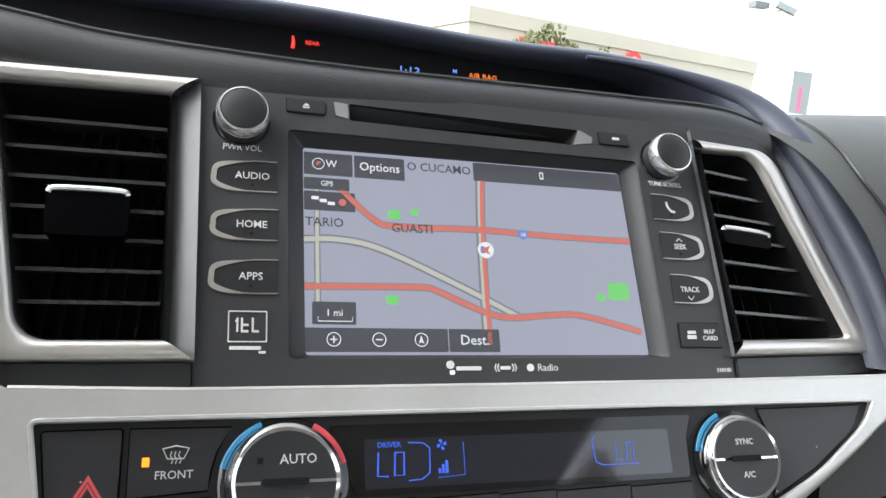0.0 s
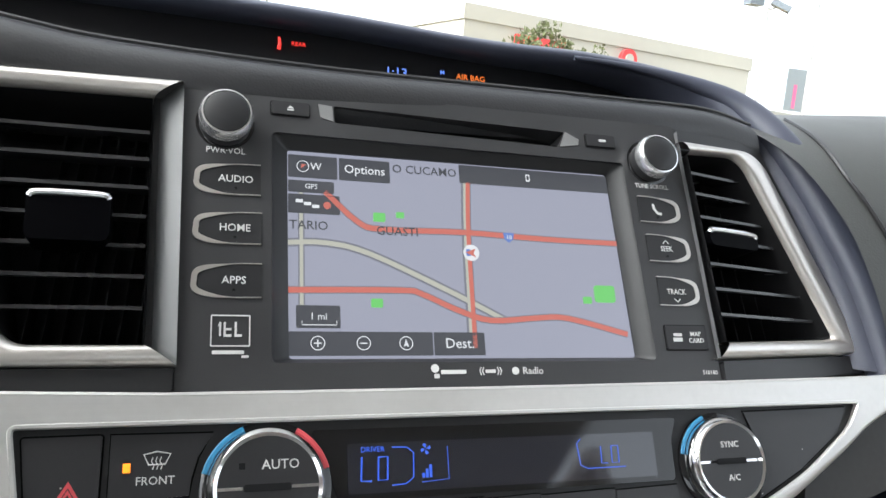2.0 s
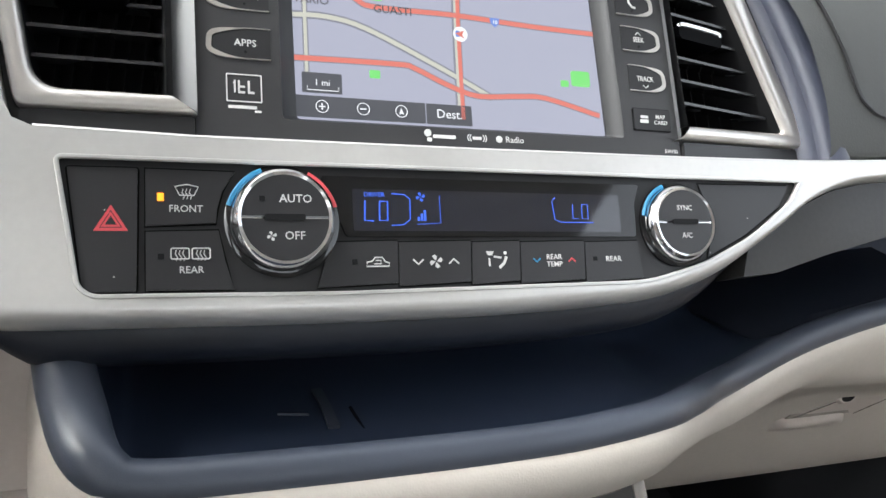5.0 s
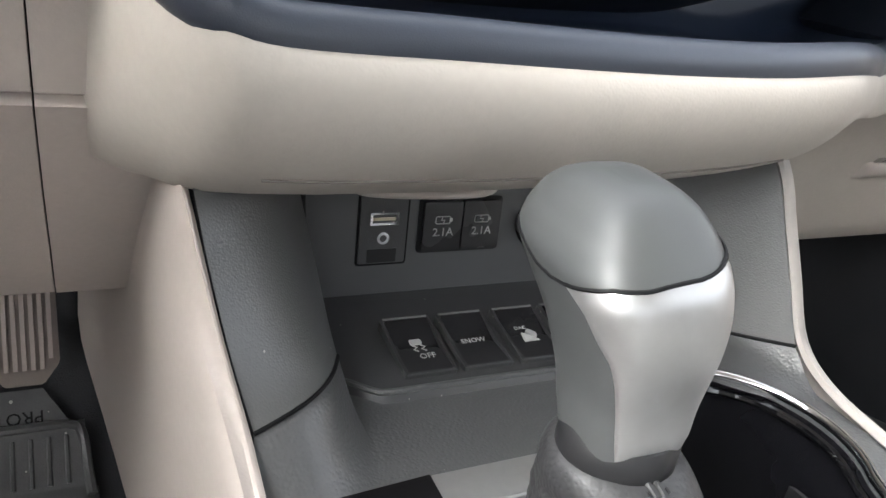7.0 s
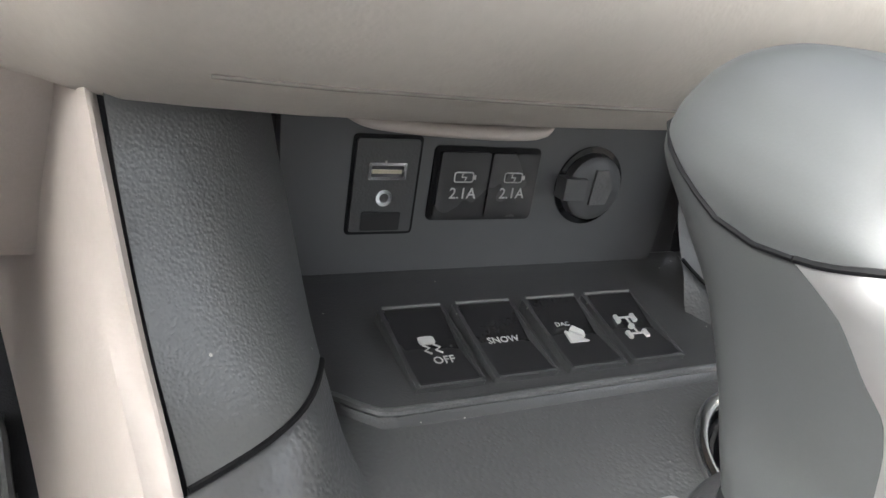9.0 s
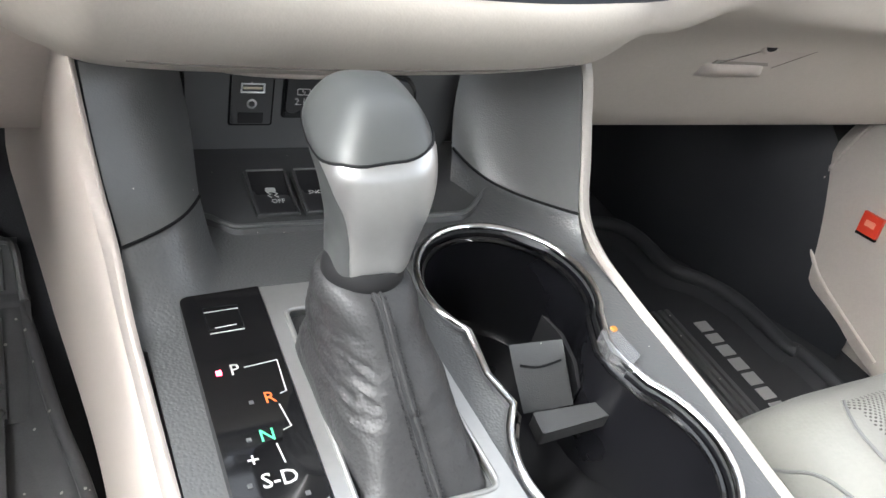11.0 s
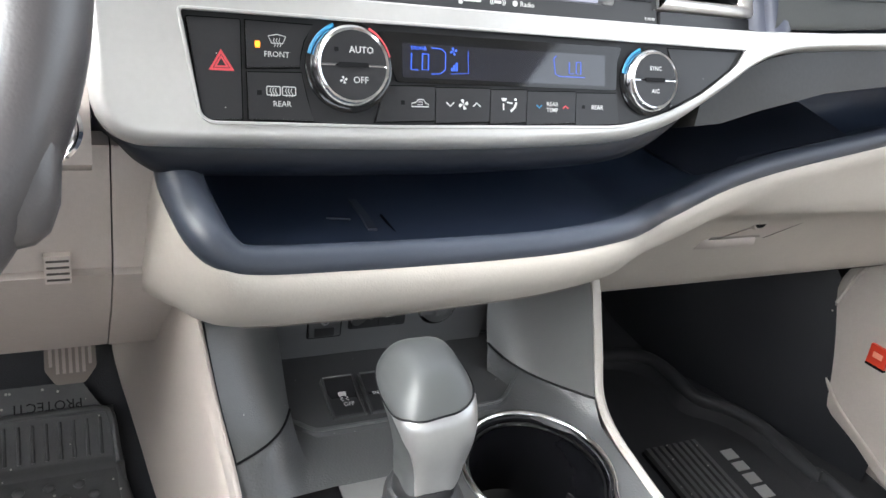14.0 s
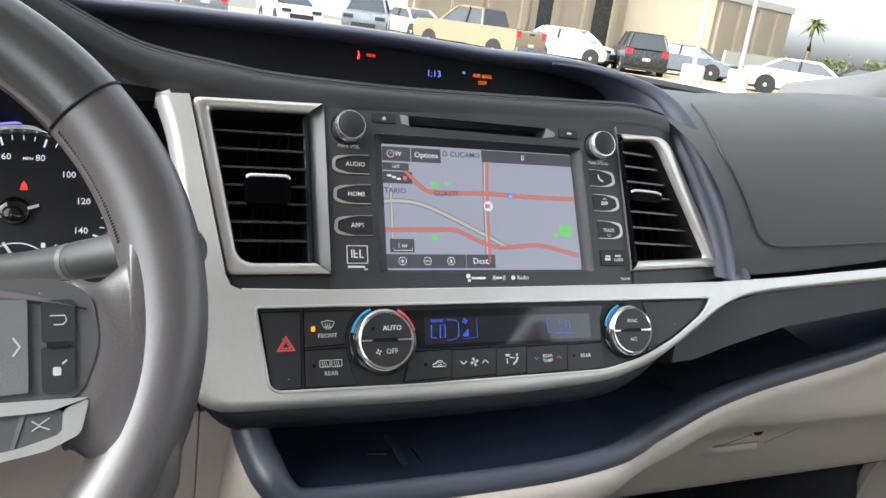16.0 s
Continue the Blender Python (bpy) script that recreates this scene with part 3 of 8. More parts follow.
for nm, yc, h, xi, xo, flip in (("AUDIO", 0.0240, 0.0152, -0.1003, -0.1280, True), ("HOME", 0.0008, 0.0150, -0.0998, -0.1277, True), ("APPS", -0.0232, 0.0156, -0.0995, -0.1277, True), ("", 0.0226, 0.0148, 0.0982, 0.1225, False), ("SEEK", 0.0008, 0.0150, 0.1002, 0.1250, False), ("TRACK", -0.0228, 0.0156, 0.1028, 0.1263, False)):
    bm, loop = crescent(xi, xo, yc, h, flip)
    b = part("button", plate(loop, (), -0.003, 0.0005), M_BLACK, unit, bevel=0.0003)
    part("crescent", bm, M_NICKEL, b, "silver crescent edge")
    xt = -0.1112 if flip else 0.5 * (xi + xo) - 0.001
    if nm:
        text(nm, 0.0048 if flip else 0.0042, xt, yc + (0 if flip else -0.0004), 0.0008, M_PRINT, b, squeeze=1.0 if flip else 0.85)
    part("pip", lathe([(0.0007, 0.0004), (0.0007, 0.0008)], 8, (xt, yc - 0.0043)), M_DARK, b)
    if nm == "SEEK":
        part("arrow", ribbon([(xt - 0.0018, yc + 0.0026), (xt, yc + 0.0044), (xt + 0.0018, yc + 0.0026)], 0.0005, 0.0008), M_PRINT, b)
    if nm == "TRACK":
        part("arrow", ribbon([(xt - 0.0018, yc - 0.0040), (xt, yc - 0.0058), (xt + 0.0018, yc - 0.0040)], 0.0005, 0.0008), M_PRINT, b)
    if not nm:
        part("handset", ribbon([(xt - 0.0022, yc + 0.0032), (xt - 0.0018, yc + 0.0004), (xt + 0.0002, yc - 0.0020), (xt + 0.0026, yc - 0.0024)], 0.0014, 0.0008), M_PRINT, b)
text("PWR·VOL", 0.0040, -0.1160, 0.0378, 0.0004, M_PRINT, unit)
text("TUNE·SCROLL", 0.0036, 0.1085, 0.0362, 0.0004, M_PRINT, unit, squeeze=0.9)
for x0, x1, y0, y1 in ((-0.0958, -0.0780, 0.0586, 0.0652), (0.0710, 0.0885, 0.0572, 0.0640)):
    b = part("button", plate(rect(x0, x1, y0, y1, 0.0012), (), -0.004, 0.0012), M_BLACK, unit, bevel=0.0005)
    part("surround", plate(rect(x0 - 0.0006, x1 + 0.0006, y0 - 0.0006, y1 + 0.0006, 0.0015), (), -0.004, 0.0002), M_DARK, b)
    xm, ym = (x0 + x1) / 2, (y0 + y1) / 2
    if x0 < 0:
        part("eject_mark", plate([(xm - 0.0016, ym), (xm + 0.0016, ym), (xm, ym + 0.0014)], (), 0.0012, 0.0014), M_PRINT, b)
        part("eject_mark", plate(rect(xm - 0.0016, xm + 0.0016, ym - 0.0011, ym - 0.0005), (), 0.0012, 0.0014), M_PRINT, b)
    else:
        part("mark", plate(rect(xm - 0.0012, xm + 0.003, ym - 0.0006, ym + 0.0008), (), 0.0012, 0.0014), M_PRINT, b)
# silver corner pieces at the disc slot's ends
for loop in ([(-0.0725, 0.0590), (-0.0662, 0.0575), (-0.0668, 0.0655), (-0.0735, 0.0662)], [(0.0550, 0.0553), (0.0660, 0.0572), (0.0668, 0.0606), (0.0590, 0.0643)]):
    part("slot_end", plate(loop, (), -0.004, 0.0004), M_EDGE, unit, "grey end of the disc slot", bevel=0.0003)
# map card door
b = part("card_door", plate(rect(0.1032, 0.1276, -0.0535, -0.0412, 0.001), (), -0.003, 0.0010), M_BLACK, unit, bevel=0.0004)
part("surround", plate(rect(0.1026, 0.1282, -0.0541, -0.0406, 0.0012), (), -0.003, 0.0003), M_DARK, b)
text("MAP", 0.0034, 0.1208, -0.0457, 0.0012, M_PRINT, b)
text("CARD", 0.0034, 0.1208, -0.0491, 0.0012, M_PRINT, b)
part("card_mark", plate(rect(0.1070, 0.1125, -0.0495, -0.0475, 0.0003), (), 0.001, 0.0012), M_PRINT, b)
part("card_mark", plate(rect(0.1075, 0.1125, -0.0468, -0.0452, 0.0003), (), 0.001, 0.0012), M_PRINT, b)
# sound badge: a framed square with bars in place of its letters
b = part("sound_badge", plate(rect(-0.1203, -0.1040, -0.0520, -0.0384, 0.0006), [rect(-0.1198, -0.1045, -0.0515, -0.0389, 0.0004)], -0.0005, 0.0005), M_PRINT, unit, "white framed square badge")
for x0, x1, y0, y1 in ((-0.1173, -0.1160, -0.0432, -0.0425), (-0.1168, -0.1160, -0.0475, -0.0415), (-0.1150, -0.1141, -0.0478, -0.0415), (-0.1150, -0.1118, -0.0478, -0.0468), (-0.1150, -0.1118, -0.0450, -0.0441), (-0.1105, -0.1096, -0.0478, -0.0415), (-0.1105, -0.1075, -0.0478, -0.0468)):
    part("bar", plate(rect(x0, x1, y0, y1), (), 0.0, 0.0005), M_PRINT, b)
part("bar", plate(rect(-0.1195, -0.1065, -0.0552, -0.0537, 0.0004), (), 0.0, 0.0004), M_PRINT, b)
part("bar", plate(rect(-0.1075, -0.1045, -0.0568, -0.0558, 0.0004), (), 0.0, 0.0004), M_PRINT, b)
# the three small marks under the screen
part("mark", lathe([(0.0019, 0.0), (0.0019, 0.0004)], 16, (-0.0220, -0.0620)), M_PRINT, unit)
part("mark", plate(rect(-0.0225, -0.0200, -0.0665, -0.0645, 0.0005), (), 0.0, 0.0004), M_PRINT, unit)
part("mark", plate(rect(-0.0192, -0.0070, -0.0646, -0.0628, 0.0005), (), 0.0, 0.0004), M_PRINT, unit)
for x in (0.0005, 0.0018, 0.0085, 0.0098):
    part("mark", ribbon([(x, -0.0617), (x + (-0.0008 if x < 0.005 else 0.0008), -0.0635), (x, -0.0653)], 0.0005, 0.0004), M_PRINT, unit)
part("mark", plate(rect(0.0026, 0.0076, -0.0643, -0.0628, 0.0003), (), 0.0, 0.0004), M_PRINT, unit)
part("mark", lathe([(0.0018, 0.0), (0.0018, 0.0004)], 16, (0.0178, -0.0635)), M_PRINT, unit)
text("Radio", 0.0047, 0.0268, -0.0636, 0.0003, M_PRINT, unit, align="CENTER")
text("510180", 0.0030, 0.1268, -0.0655, 0.0003, M_PRINT, unit)

# ---- the map on the screen ----
Z1, Z2, Z3, Z4 = -0.00735, -0.0072, -0.00705, -0.0069
G_RED, G_CREAM, G_GREEN, G_BAR, G_TXT, G_GREY = (glow(a, b, c) for a, b, c in (("map_red", (0.75, 0.2, 0.16), 0.16), ("map_cream", (0.66, 0.64, 0.56), 0.15), ("map_green", (0.25, 0.85, 0.22), 0.14), ("map_bar", (0.06, 0.062, 0.075), 0.2), ("map_text", (0.8, 0.8, 0.84), 0.2), ("map_grey", (0.2, 0.2, 0.24), 0.2)))


def road(pts, w, material, nm="road", z=Z1):
    part(nm, ribbon([tuple(p)[:2] for p in smooth_path([(*sx(*q), 0) for q in pts], 4)], w, z), material, lcd)


def sx(px, py):
    """A place on the screen by its share of the width and height."""
    return -0.0870 + 0.1745 * px, 0.0440 - 0.1003 * py


def R(pts):
    return [sx(*p) for p in pts]


for pts, w in (([(0.0, 0.46), (0.10, 0.455), (0.22, 0.50), (0.45, 0.68), (0.61, 0.82)], 0.0042), ([(0.035, 0.2), (0.035, 0.85)], 0.003), ([(0.515, 0.10), (0.505, 0.4), (0.50, 0.95)], 0.0052)):
    road(pts, w, G_GREY)
    road(pts, w * 0.55, G_CREAM, "road_middle", Z2)
for pts in ([(0.10, 0.20), (0.19, 0.345), (0.26, 0.375), (0.5, 0.37), (0.75, 0.385), (1.0, 0.39)], [(0.0, 0.685), (0.30, 0.675), (0.36, 0.69), (0.46, 0.765), (0.56, 0.815), (0.70, 0.80), (0.80, 0.80), (0.99, 0.88)]):
    road(pts, 0.0036, G_GREY, "road", Z2)
    road(pts, 0.0027, G_RED, "traffic", Z3)
road([(0.52, 0.10), (0.51, 0.4), (0.507, 0.95)], 0.0022, G_RED, "traffic", Z3)
for px, py, s in ((0.25, 0.31, 0.003), (0.235, 0.735, 0.0028), (0.93, 0.66, 0.006), (0.31, 0.295, 0.002), (0.87, 0.70, 0.0024)):
    x, y = sx(px, py)
    part("park", plate(rect(x - s, x + s, y - s * 0.9, y + s * 0.6, s * 0.3), (), Z1 - 0.0002, Z1 + 0.0004), G_GREEN, lcd)


def tile(x0, x1, y0, y1, word="", size=0.0052, z=Z3):
    a, b = sx(x0, y1), sx(x1, y0)
    p = part("screen_button", plate(rect(a[0], b[0], a[1], b[1], 0.0008), (), z - 0.0002, z), G_BAR, lcd)
    if word:
        text(word, size, (a[0] + b[0]) / 2, (a[1] + b[1]) / 2, z + 0.0003, G_TXT, p, th=0.00005)
    return p


tile(0.495, 0.995, 0.005, 0.105)
tile(0.0, 0.135, 0.02, 0.135, "  W")
tile(0.14, 0.285, 0.02, 0.135, "Options", 0.0062)
tile(0.0, 0.125, 0.15, 0.21, "GPS", 0.0036)
tile(0.0, 0.14, 0.22, 0.315)
tile(0.02, 0.135, 0.755, 0.86, "1 mi", 0.0045)
tile(0.0, 0.385, 0.875, 0.985)
tile(0.388, 0.535, 0.875, 0.985, "Dest.", 0.0068)
for i, px in enumerate((0.075, 0.195, 0.31)):
    x, y = sx(px, 0.928)
    bm = bmesh.new()
    tube([(x + 0.0031 * math.cos(a), y + 0.0031 * math.sin(a), Z4) for a in [2 * math.pi * k / 20 for k in range(20)]], 0.00022, 4, True, bm)
    part("round_icon", bm, G_TXT, lcd)
    if i < 2:
        part("icon_bar", plate(rect(x - 0.0016, x + 0.0016, y - 0.0003, y + 0.0003), (), Z4 - 0.0002, Z4), G_TXT, lcd)
    if i == 0:
        part("icon_bar", plate(rect(x - 0.0003, x + 0.0003, y - 0.0016, y + 0.0016), (), Z4 - 0.0002, Z4 + 0.0001), G_TXT, lcd)
    if i == 2:
        part("icon_arrow", plate([(x - 0.0013, y - 0.0018), (x, y - 0.0010), (x + 0.0013, y - 0.0018), (x, y + 0.0021)], (), Z4 - 0.0002, Z4), G_TXT, lcd)
x, y = sx(0.04, 0.078)
bm = bmesh.new()
tube([(x + 0.0028 * math.cos(a), y + 0.0028 * math.sin(a), Z4) for a in [2 * math.pi * k / 20 for k in range(20)]], 0.0002, 4, True, bm)
part("compass", bm, G_TXT, lcd)
part("compass_needle", plate([(x - 0.0008, y - 0.001), (x + 0.0016, y + 0.001), (x - 0.0006, y + 0.0012)], (), Z4 - 0.0002, Z4), G_RED, lcd)
for k in range(3):
    x, y = sx(0.03 + 0.022 * k, 0.255 + 0.012 * k)
    part("traffic_icon", plate(rect(x - 0.0017, x + 0.0017, y - 0.0007, y + 0.0009, 0.0004), (), Z3, Z3 + 0.0002), G_TXT, lcd)
x, y = sx(0.105, 0.27)
part("signal_icon", lathe([(0.0018, Z3), (0.0018, Z3 + 0.0002)], 16, (x, y)), G_RED, lcd)
text("O CUCAMO", 0.0062, *sx(0.39, 0.055), Z2, G_BAR, lcd, "place_name")
text("GUASTI", 0.0062, *sx(0.30, 0.385), Z4, G_BAR, lcd, "place_name")
text("TARIO", 0.0062, *sx(0.055, 0.375), Z4, G_BAR, lcd, "place_name")
part("scale_bar", ribbon([sx(0.035, 0.825), sx(0.035, 0.845), sx(0.125, 0.845), sx(0.125, 0.825)], 0.0004, Z4), G_TXT, lcd)
G_BLU = glow("map_blue", (0.12, 0.2, 0.5), 0.22)
for (px, py), r in (((0.635, 0.385), 0.0030),):
    x, y = sx(px, py)
    sh = part("shield", plate(rounded([(x - r, y + r * 0.8), (x + r, y + r * 0.8), (x + r * 0.8, y - r * 0.3), (x, y - r), (x - r * 0.8, y - r * 0.3)], r * 0.2), (), Z3, Z4), G_BLU, lcd)
    text("10", 0.0032, x, y - 0.0002, Z4 + 0.0003, G_TXT, sh, th=0.00004)
x, y = sx(0.515, 0.475)
sh = part("position_ring", lathe([(0.0042, Z3), (0.0042, Z4)], 24, (x, y)), G_TXT, lcd)
part("position_arrow", plate([(x - 0.0032, y), (x + 0.0022, y + 0.0022), (x + 0.0010, y - 0.0004), (x + 0.0022, y - 0.0024)], (), Z4, Z4 + 0.0002), G_RED, sh)
part("position_mark", plate(rect(x - 0.0028, x - 0.0004, y - 0.0018, y + 0.0018, 0.0006), (), Z4, Z4 + 0.0001), G_BLU, sh)
x, y = sx(0.715, 0.05)
part("phone_icon", plate(rect(x - 0.0011, x + 0.0011, y - 0.002, y + 0.002, 0.0004), [rect(x - 0.0007, x + 0.0007, y - 0.0012, y + 0.0014)], Z3, Z4), G_TXT, lcd)

# ---- air vents ----
M_TAB = mat("tab_black", (0.0015, 0.0015, 0.002), 0.35, 0, 0, 900, 0.1, 0.02)

def vent_frame(outer, inner):
    """A nickel frame with a rounded section between two open paths."""
    sec = [(0.0, -0.004), (0.0, 0.0030), (0.05, 0.0046), (0.16, 0.0056), (0.42, 0.0060), (0.66, 0.0056), (0.82, 0.0046), (0.92, 0.0026), (0.98, -0.001), (1.0, -0.012)]
    return loft([[(a[0] + (b[0] - a[0]) * f, a[1] + (b[1] - a[1]) * f, z) for f, z in sec] for a, b in zip(outer, inner)])


def vent(outer, inner, slats, tab, tall, label, path_out, path_in, face=FACE):
    v = thing("air_vent", face, label, "air vent", "dashboard air vents")
    part("frame", vent_frame(path_out, path_in), M_NICKEL, v, "brushed nickel frame")
    cx = sum(p[0] for p in inner) / len(inner)
    cy = sum(p[1] for p in inner) / len(inner)
    back = [(cx + (x - cx) * 0.93, cy + (y - cy) * 0.96) for x, y in inner]
    part("duct", loft([[(x, y, 0.0015) for x, y in inner], [(x, y, -0.012) for x, y in inner], [(x, y, -0.05) for x, y in back]], True), M_VENT, v)
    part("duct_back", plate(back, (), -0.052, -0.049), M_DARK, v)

    def span(y):
        xs = []
        for (x0, y0), (x1, y1) in zip(inner, inner[1:] + inner[:1]):
            if (y0 - y) * (y1 - y) < 0:
                xs.append(x0 + (x1 - x0) * (y - y0) / (y1 - y0))
        return min(xs) + 0.0008, max(xs) - 0.0008
    for y in slats:
        a, b = span(y)
        bm = shell([[(a, y - 0.0005, -0.0035), (a, y + 0.004, -0.022)], [(b, y - 0.0005, -0.0035), (b, y + 0.004, -0.022)]], (0, -0.0016, -0.0002))
        part("slat", bm, M_SLAT, v, bevel=0.0005)
    lo, hi = min(p[1] for p in inner), max(p[1] for p in inner)
    for k in range(7):
        y = 0.5 * (lo + hi)
        a, b = span(lo + 0.012)
        x = a + (b - a) * (k + 0.5) / 7
        part("fin", shell([[(x, lo + 0.004, -0.026), (x, lo + 0.004, -0.044)], [(x - 0.011 * tall, hi - 0.004, -0.026), (x - 0.011 * tall, hi - 0.004, -0.044)]], (0.001, 0, 0)), M_DARK, v)
    x0, x1, y1, y0 = tab
    t = part("tab", plate(rect(x0, x1, y0, y1, 0.004), (), -0.012, 0.0045), M_TAB, v, bevel=0.0008, seg=2)
    bar = tube(smooth_path([(x0 + 0.0008, y1 - 0.0020, 0.0038), (x0 + 0.0030, y1 - 0.0004, 0.0044), (0.5 * (x0 + x1), y1 - 0.0001, 0.0046), (x1 - 0.0030, y1 - 0.0004, 0.0044), (x1 - 0.0008, y1 - 0.0020, 0.0038)], 5), 0.0014, 8)
    part("tab_edge", bar, M_BRIGHT, t, "bright chrome top edge")
    return v


v_out = rounded([(-0.1352, 0.0690), (-0.2305, 0.0668), (-0.2065, -0.0604), (-0.1335, -0.0604)], [0, 0.006, 0.005, 0], 8)
v_in = rounded([(-0.1480, 0.0600), (-0.2170, 0.0585), (-0.1990, -0.0512), (-0.1466, -0.0512)], [0, 0.003, 0.013, 0], 8)
vent(v_out, v_in, [0.0468, 0.0338, 0.0203, 0.0069, -0.0065, -0.0201, -0.0338], (-0.1936, -0.1618, 0.0114, -0.0090), -1.0, "dashboard air vent with a squared nickel frame and dark slats", v_out, v_in)
v_out = rounded([(0.1275, 0.0630), (0.1930, 0.0668), (0.2557, -0.0520), (0.1290, -0.0591)], [0, 0.016, 0.004, 0], 8)
v_in = rounded([(0.1345, 0.0570), (0.1760, 0.0617), (0.2316, -0.0439), (0.1407, -0.0492)], [0, 0.012, 0.004, 0], 8)
vent(v_out, v_in, [0.0506, 0.0381, 0.0243, 0.0114, -0.0030, -0.0173, -0.0316], (0.1385, 0.1770, 0.0128, 0.0035), 1.0, "dashboard air vent with a slanted nickel frame and dark slats", v_out, v_in, VENT_R)
# the smoked bevels between the vents and the head unit
for quad in ([(-0.1482, 0.0602), (-0.1350, 0.0690), (-0.1466, -0.0514), (-0.1333, -0.0606)], [(0.1287, 0.0702), (0.1362, 0.0606), (0.1330, -0.0592), (0.1402, -0.0500)]):
    (ax, ay), (bx, by), (cx, cy), (dx, dy) = quad
    lo, hi = (-0.007, 0.0030) if ax < 0 else (0.0030, -0.007)
    solo("vent_cheek", shell([[(ax, ay, lo), (bx, by, hi)], [(cx, cy, lo), (dx, dy, hi)]], (0, 0, -0.004)), M_WALL, "smoked charcoal cheek beside the air vent", "dash trim", m=FACE, kind="structure")

# ---- climate control panel ----
M_JOINT = mat("joint_black", (0.003, 0.003, 0.003), 0.7, 0, 0, 300, 0.1, 0.1)
clim = thing("climate_panel", FACE, "black climate control panel with two chrome-ringed dials", "climate control")
part("panel", plate(scaled(CLIMATE, -0.0006), (), -0.006, 0.0085), M_BLACK, clim, bevel=0.0012)
ZP = 0.0086


M_KEY = dusty(mat("key_black", (0.026, 0.026, 0.028), 0.36, 0, 0.04, 1500, 0.12, 0.4), 110, 0.04)


def button(loop, z1=0.0098, nm="button", material=M_KEY):
    """A key with a dark joint round it."""
    turn = sum(a[0] * b[1] - b[0] * a[1] for a, b in zip(loop, loop[1:] + loop[:1]))
    k = part(nm, plate(loop, (), 0.006, z1), material, clim, bevel=0.0005)
    part("joint", plate(scaled(loop, 0.0008 if turn > 0 else -0.0008), (), 0.006, 0.0090), M_JOINT, k)
    return k


hz = button(rounded([(-0.1795, -0.1405), (-0.1592, -0.1405), (-0.1585, -0.0878), (-0.1858, -0.0880)], [0.003, 0.001, 0.001, 0.001]), 0.0102, "hazard_button")
cx, cy = -0.1690, -0.1110
for s, w in ((0.0072, 0.0011), (0.0042, 0.0008)):
    tri = [(cx - s * 0.93, cy - s * 0.55), (cx + s * 0.93, cy - s * 0.55), (cx, cy + s)]
    k = (s - 2.1 * w) / s
    tin = [(cx + (x - cx) * k, cy + (y - cy) * k) for x, y in tri]
    part("warning_triangle", plate(tri, [tin], 0.0100, 0.0104), M_RED, hz, "red warning triangle")
fb = button([(-0.1555, -0.1127), (-0.1268, -0.1112), (-0.1262, -0.105), (-0.1240, -0.0970), (-0.1185, -0.0882), (-0.1555, -0.0878)])
text("FRONT", 0.0043, -0.1392, -0.1052, 0.01, M_PRINT, fb)
lamp = part("lamp", plate(rect(-0.1508, -0.1482, -0.1018, -0.0984), (), 0.009, 0.0102), glow("amber_lamp", (1.0, 0.24, 0.01), 0.5), fb, "lit amber lamp")
rb = button([(-0.1555, -0.1402), (-0.1195, -0.1405), (-0.1232, -0.128), (-0.1258, -0.1145), (-0.1555, -0.1152)])
text("REAR", 0.0043, -0.1372, -0.1318, 0.01, M_PRINT, rb)
part("lamp", plate(rect(-0.1508, -0.1482, -0.1272, -0.1246), (), 0.009, 0.0101), M_DARK, rb)


def demist(x, y, fan, parent):
    loop = [(x - 0.0048, y + 0.0026), (x, y + 0.0036), (x + 0.0048, y + 0.0026), (x + 0.0030, y - 0.0012), (x - 0.0030, y - 0.0012)] if fan else rect(x - 0.0037, x + 0.0037, y - 0.0022, y + 0.0024, 0.0008)
    bm = bmesh.new()
    tube([(p[0], p[1], 0.0101) for p in loop], 0.0003, 4, True, bm)
    part("demist_mark", bm, M_PRINT, parent)
    for dx in (-0.0015, 0, 0.0015):
        part("demist_mark", ribbon([(x + dx, y - 0.0030), (x + dx + 0.0005, y - 0.0015), (x + dx - 0.0005, y), (x + dx, y + 0.0016)], 0.0004, 0.0102), M_PRINT, parent)


demist(-0.1388, -0.0980, True, fb)
demist(-0.1418, -0.1248, False, rb)
demist(-0.1332, -0.1248, False, rb)
# the dials


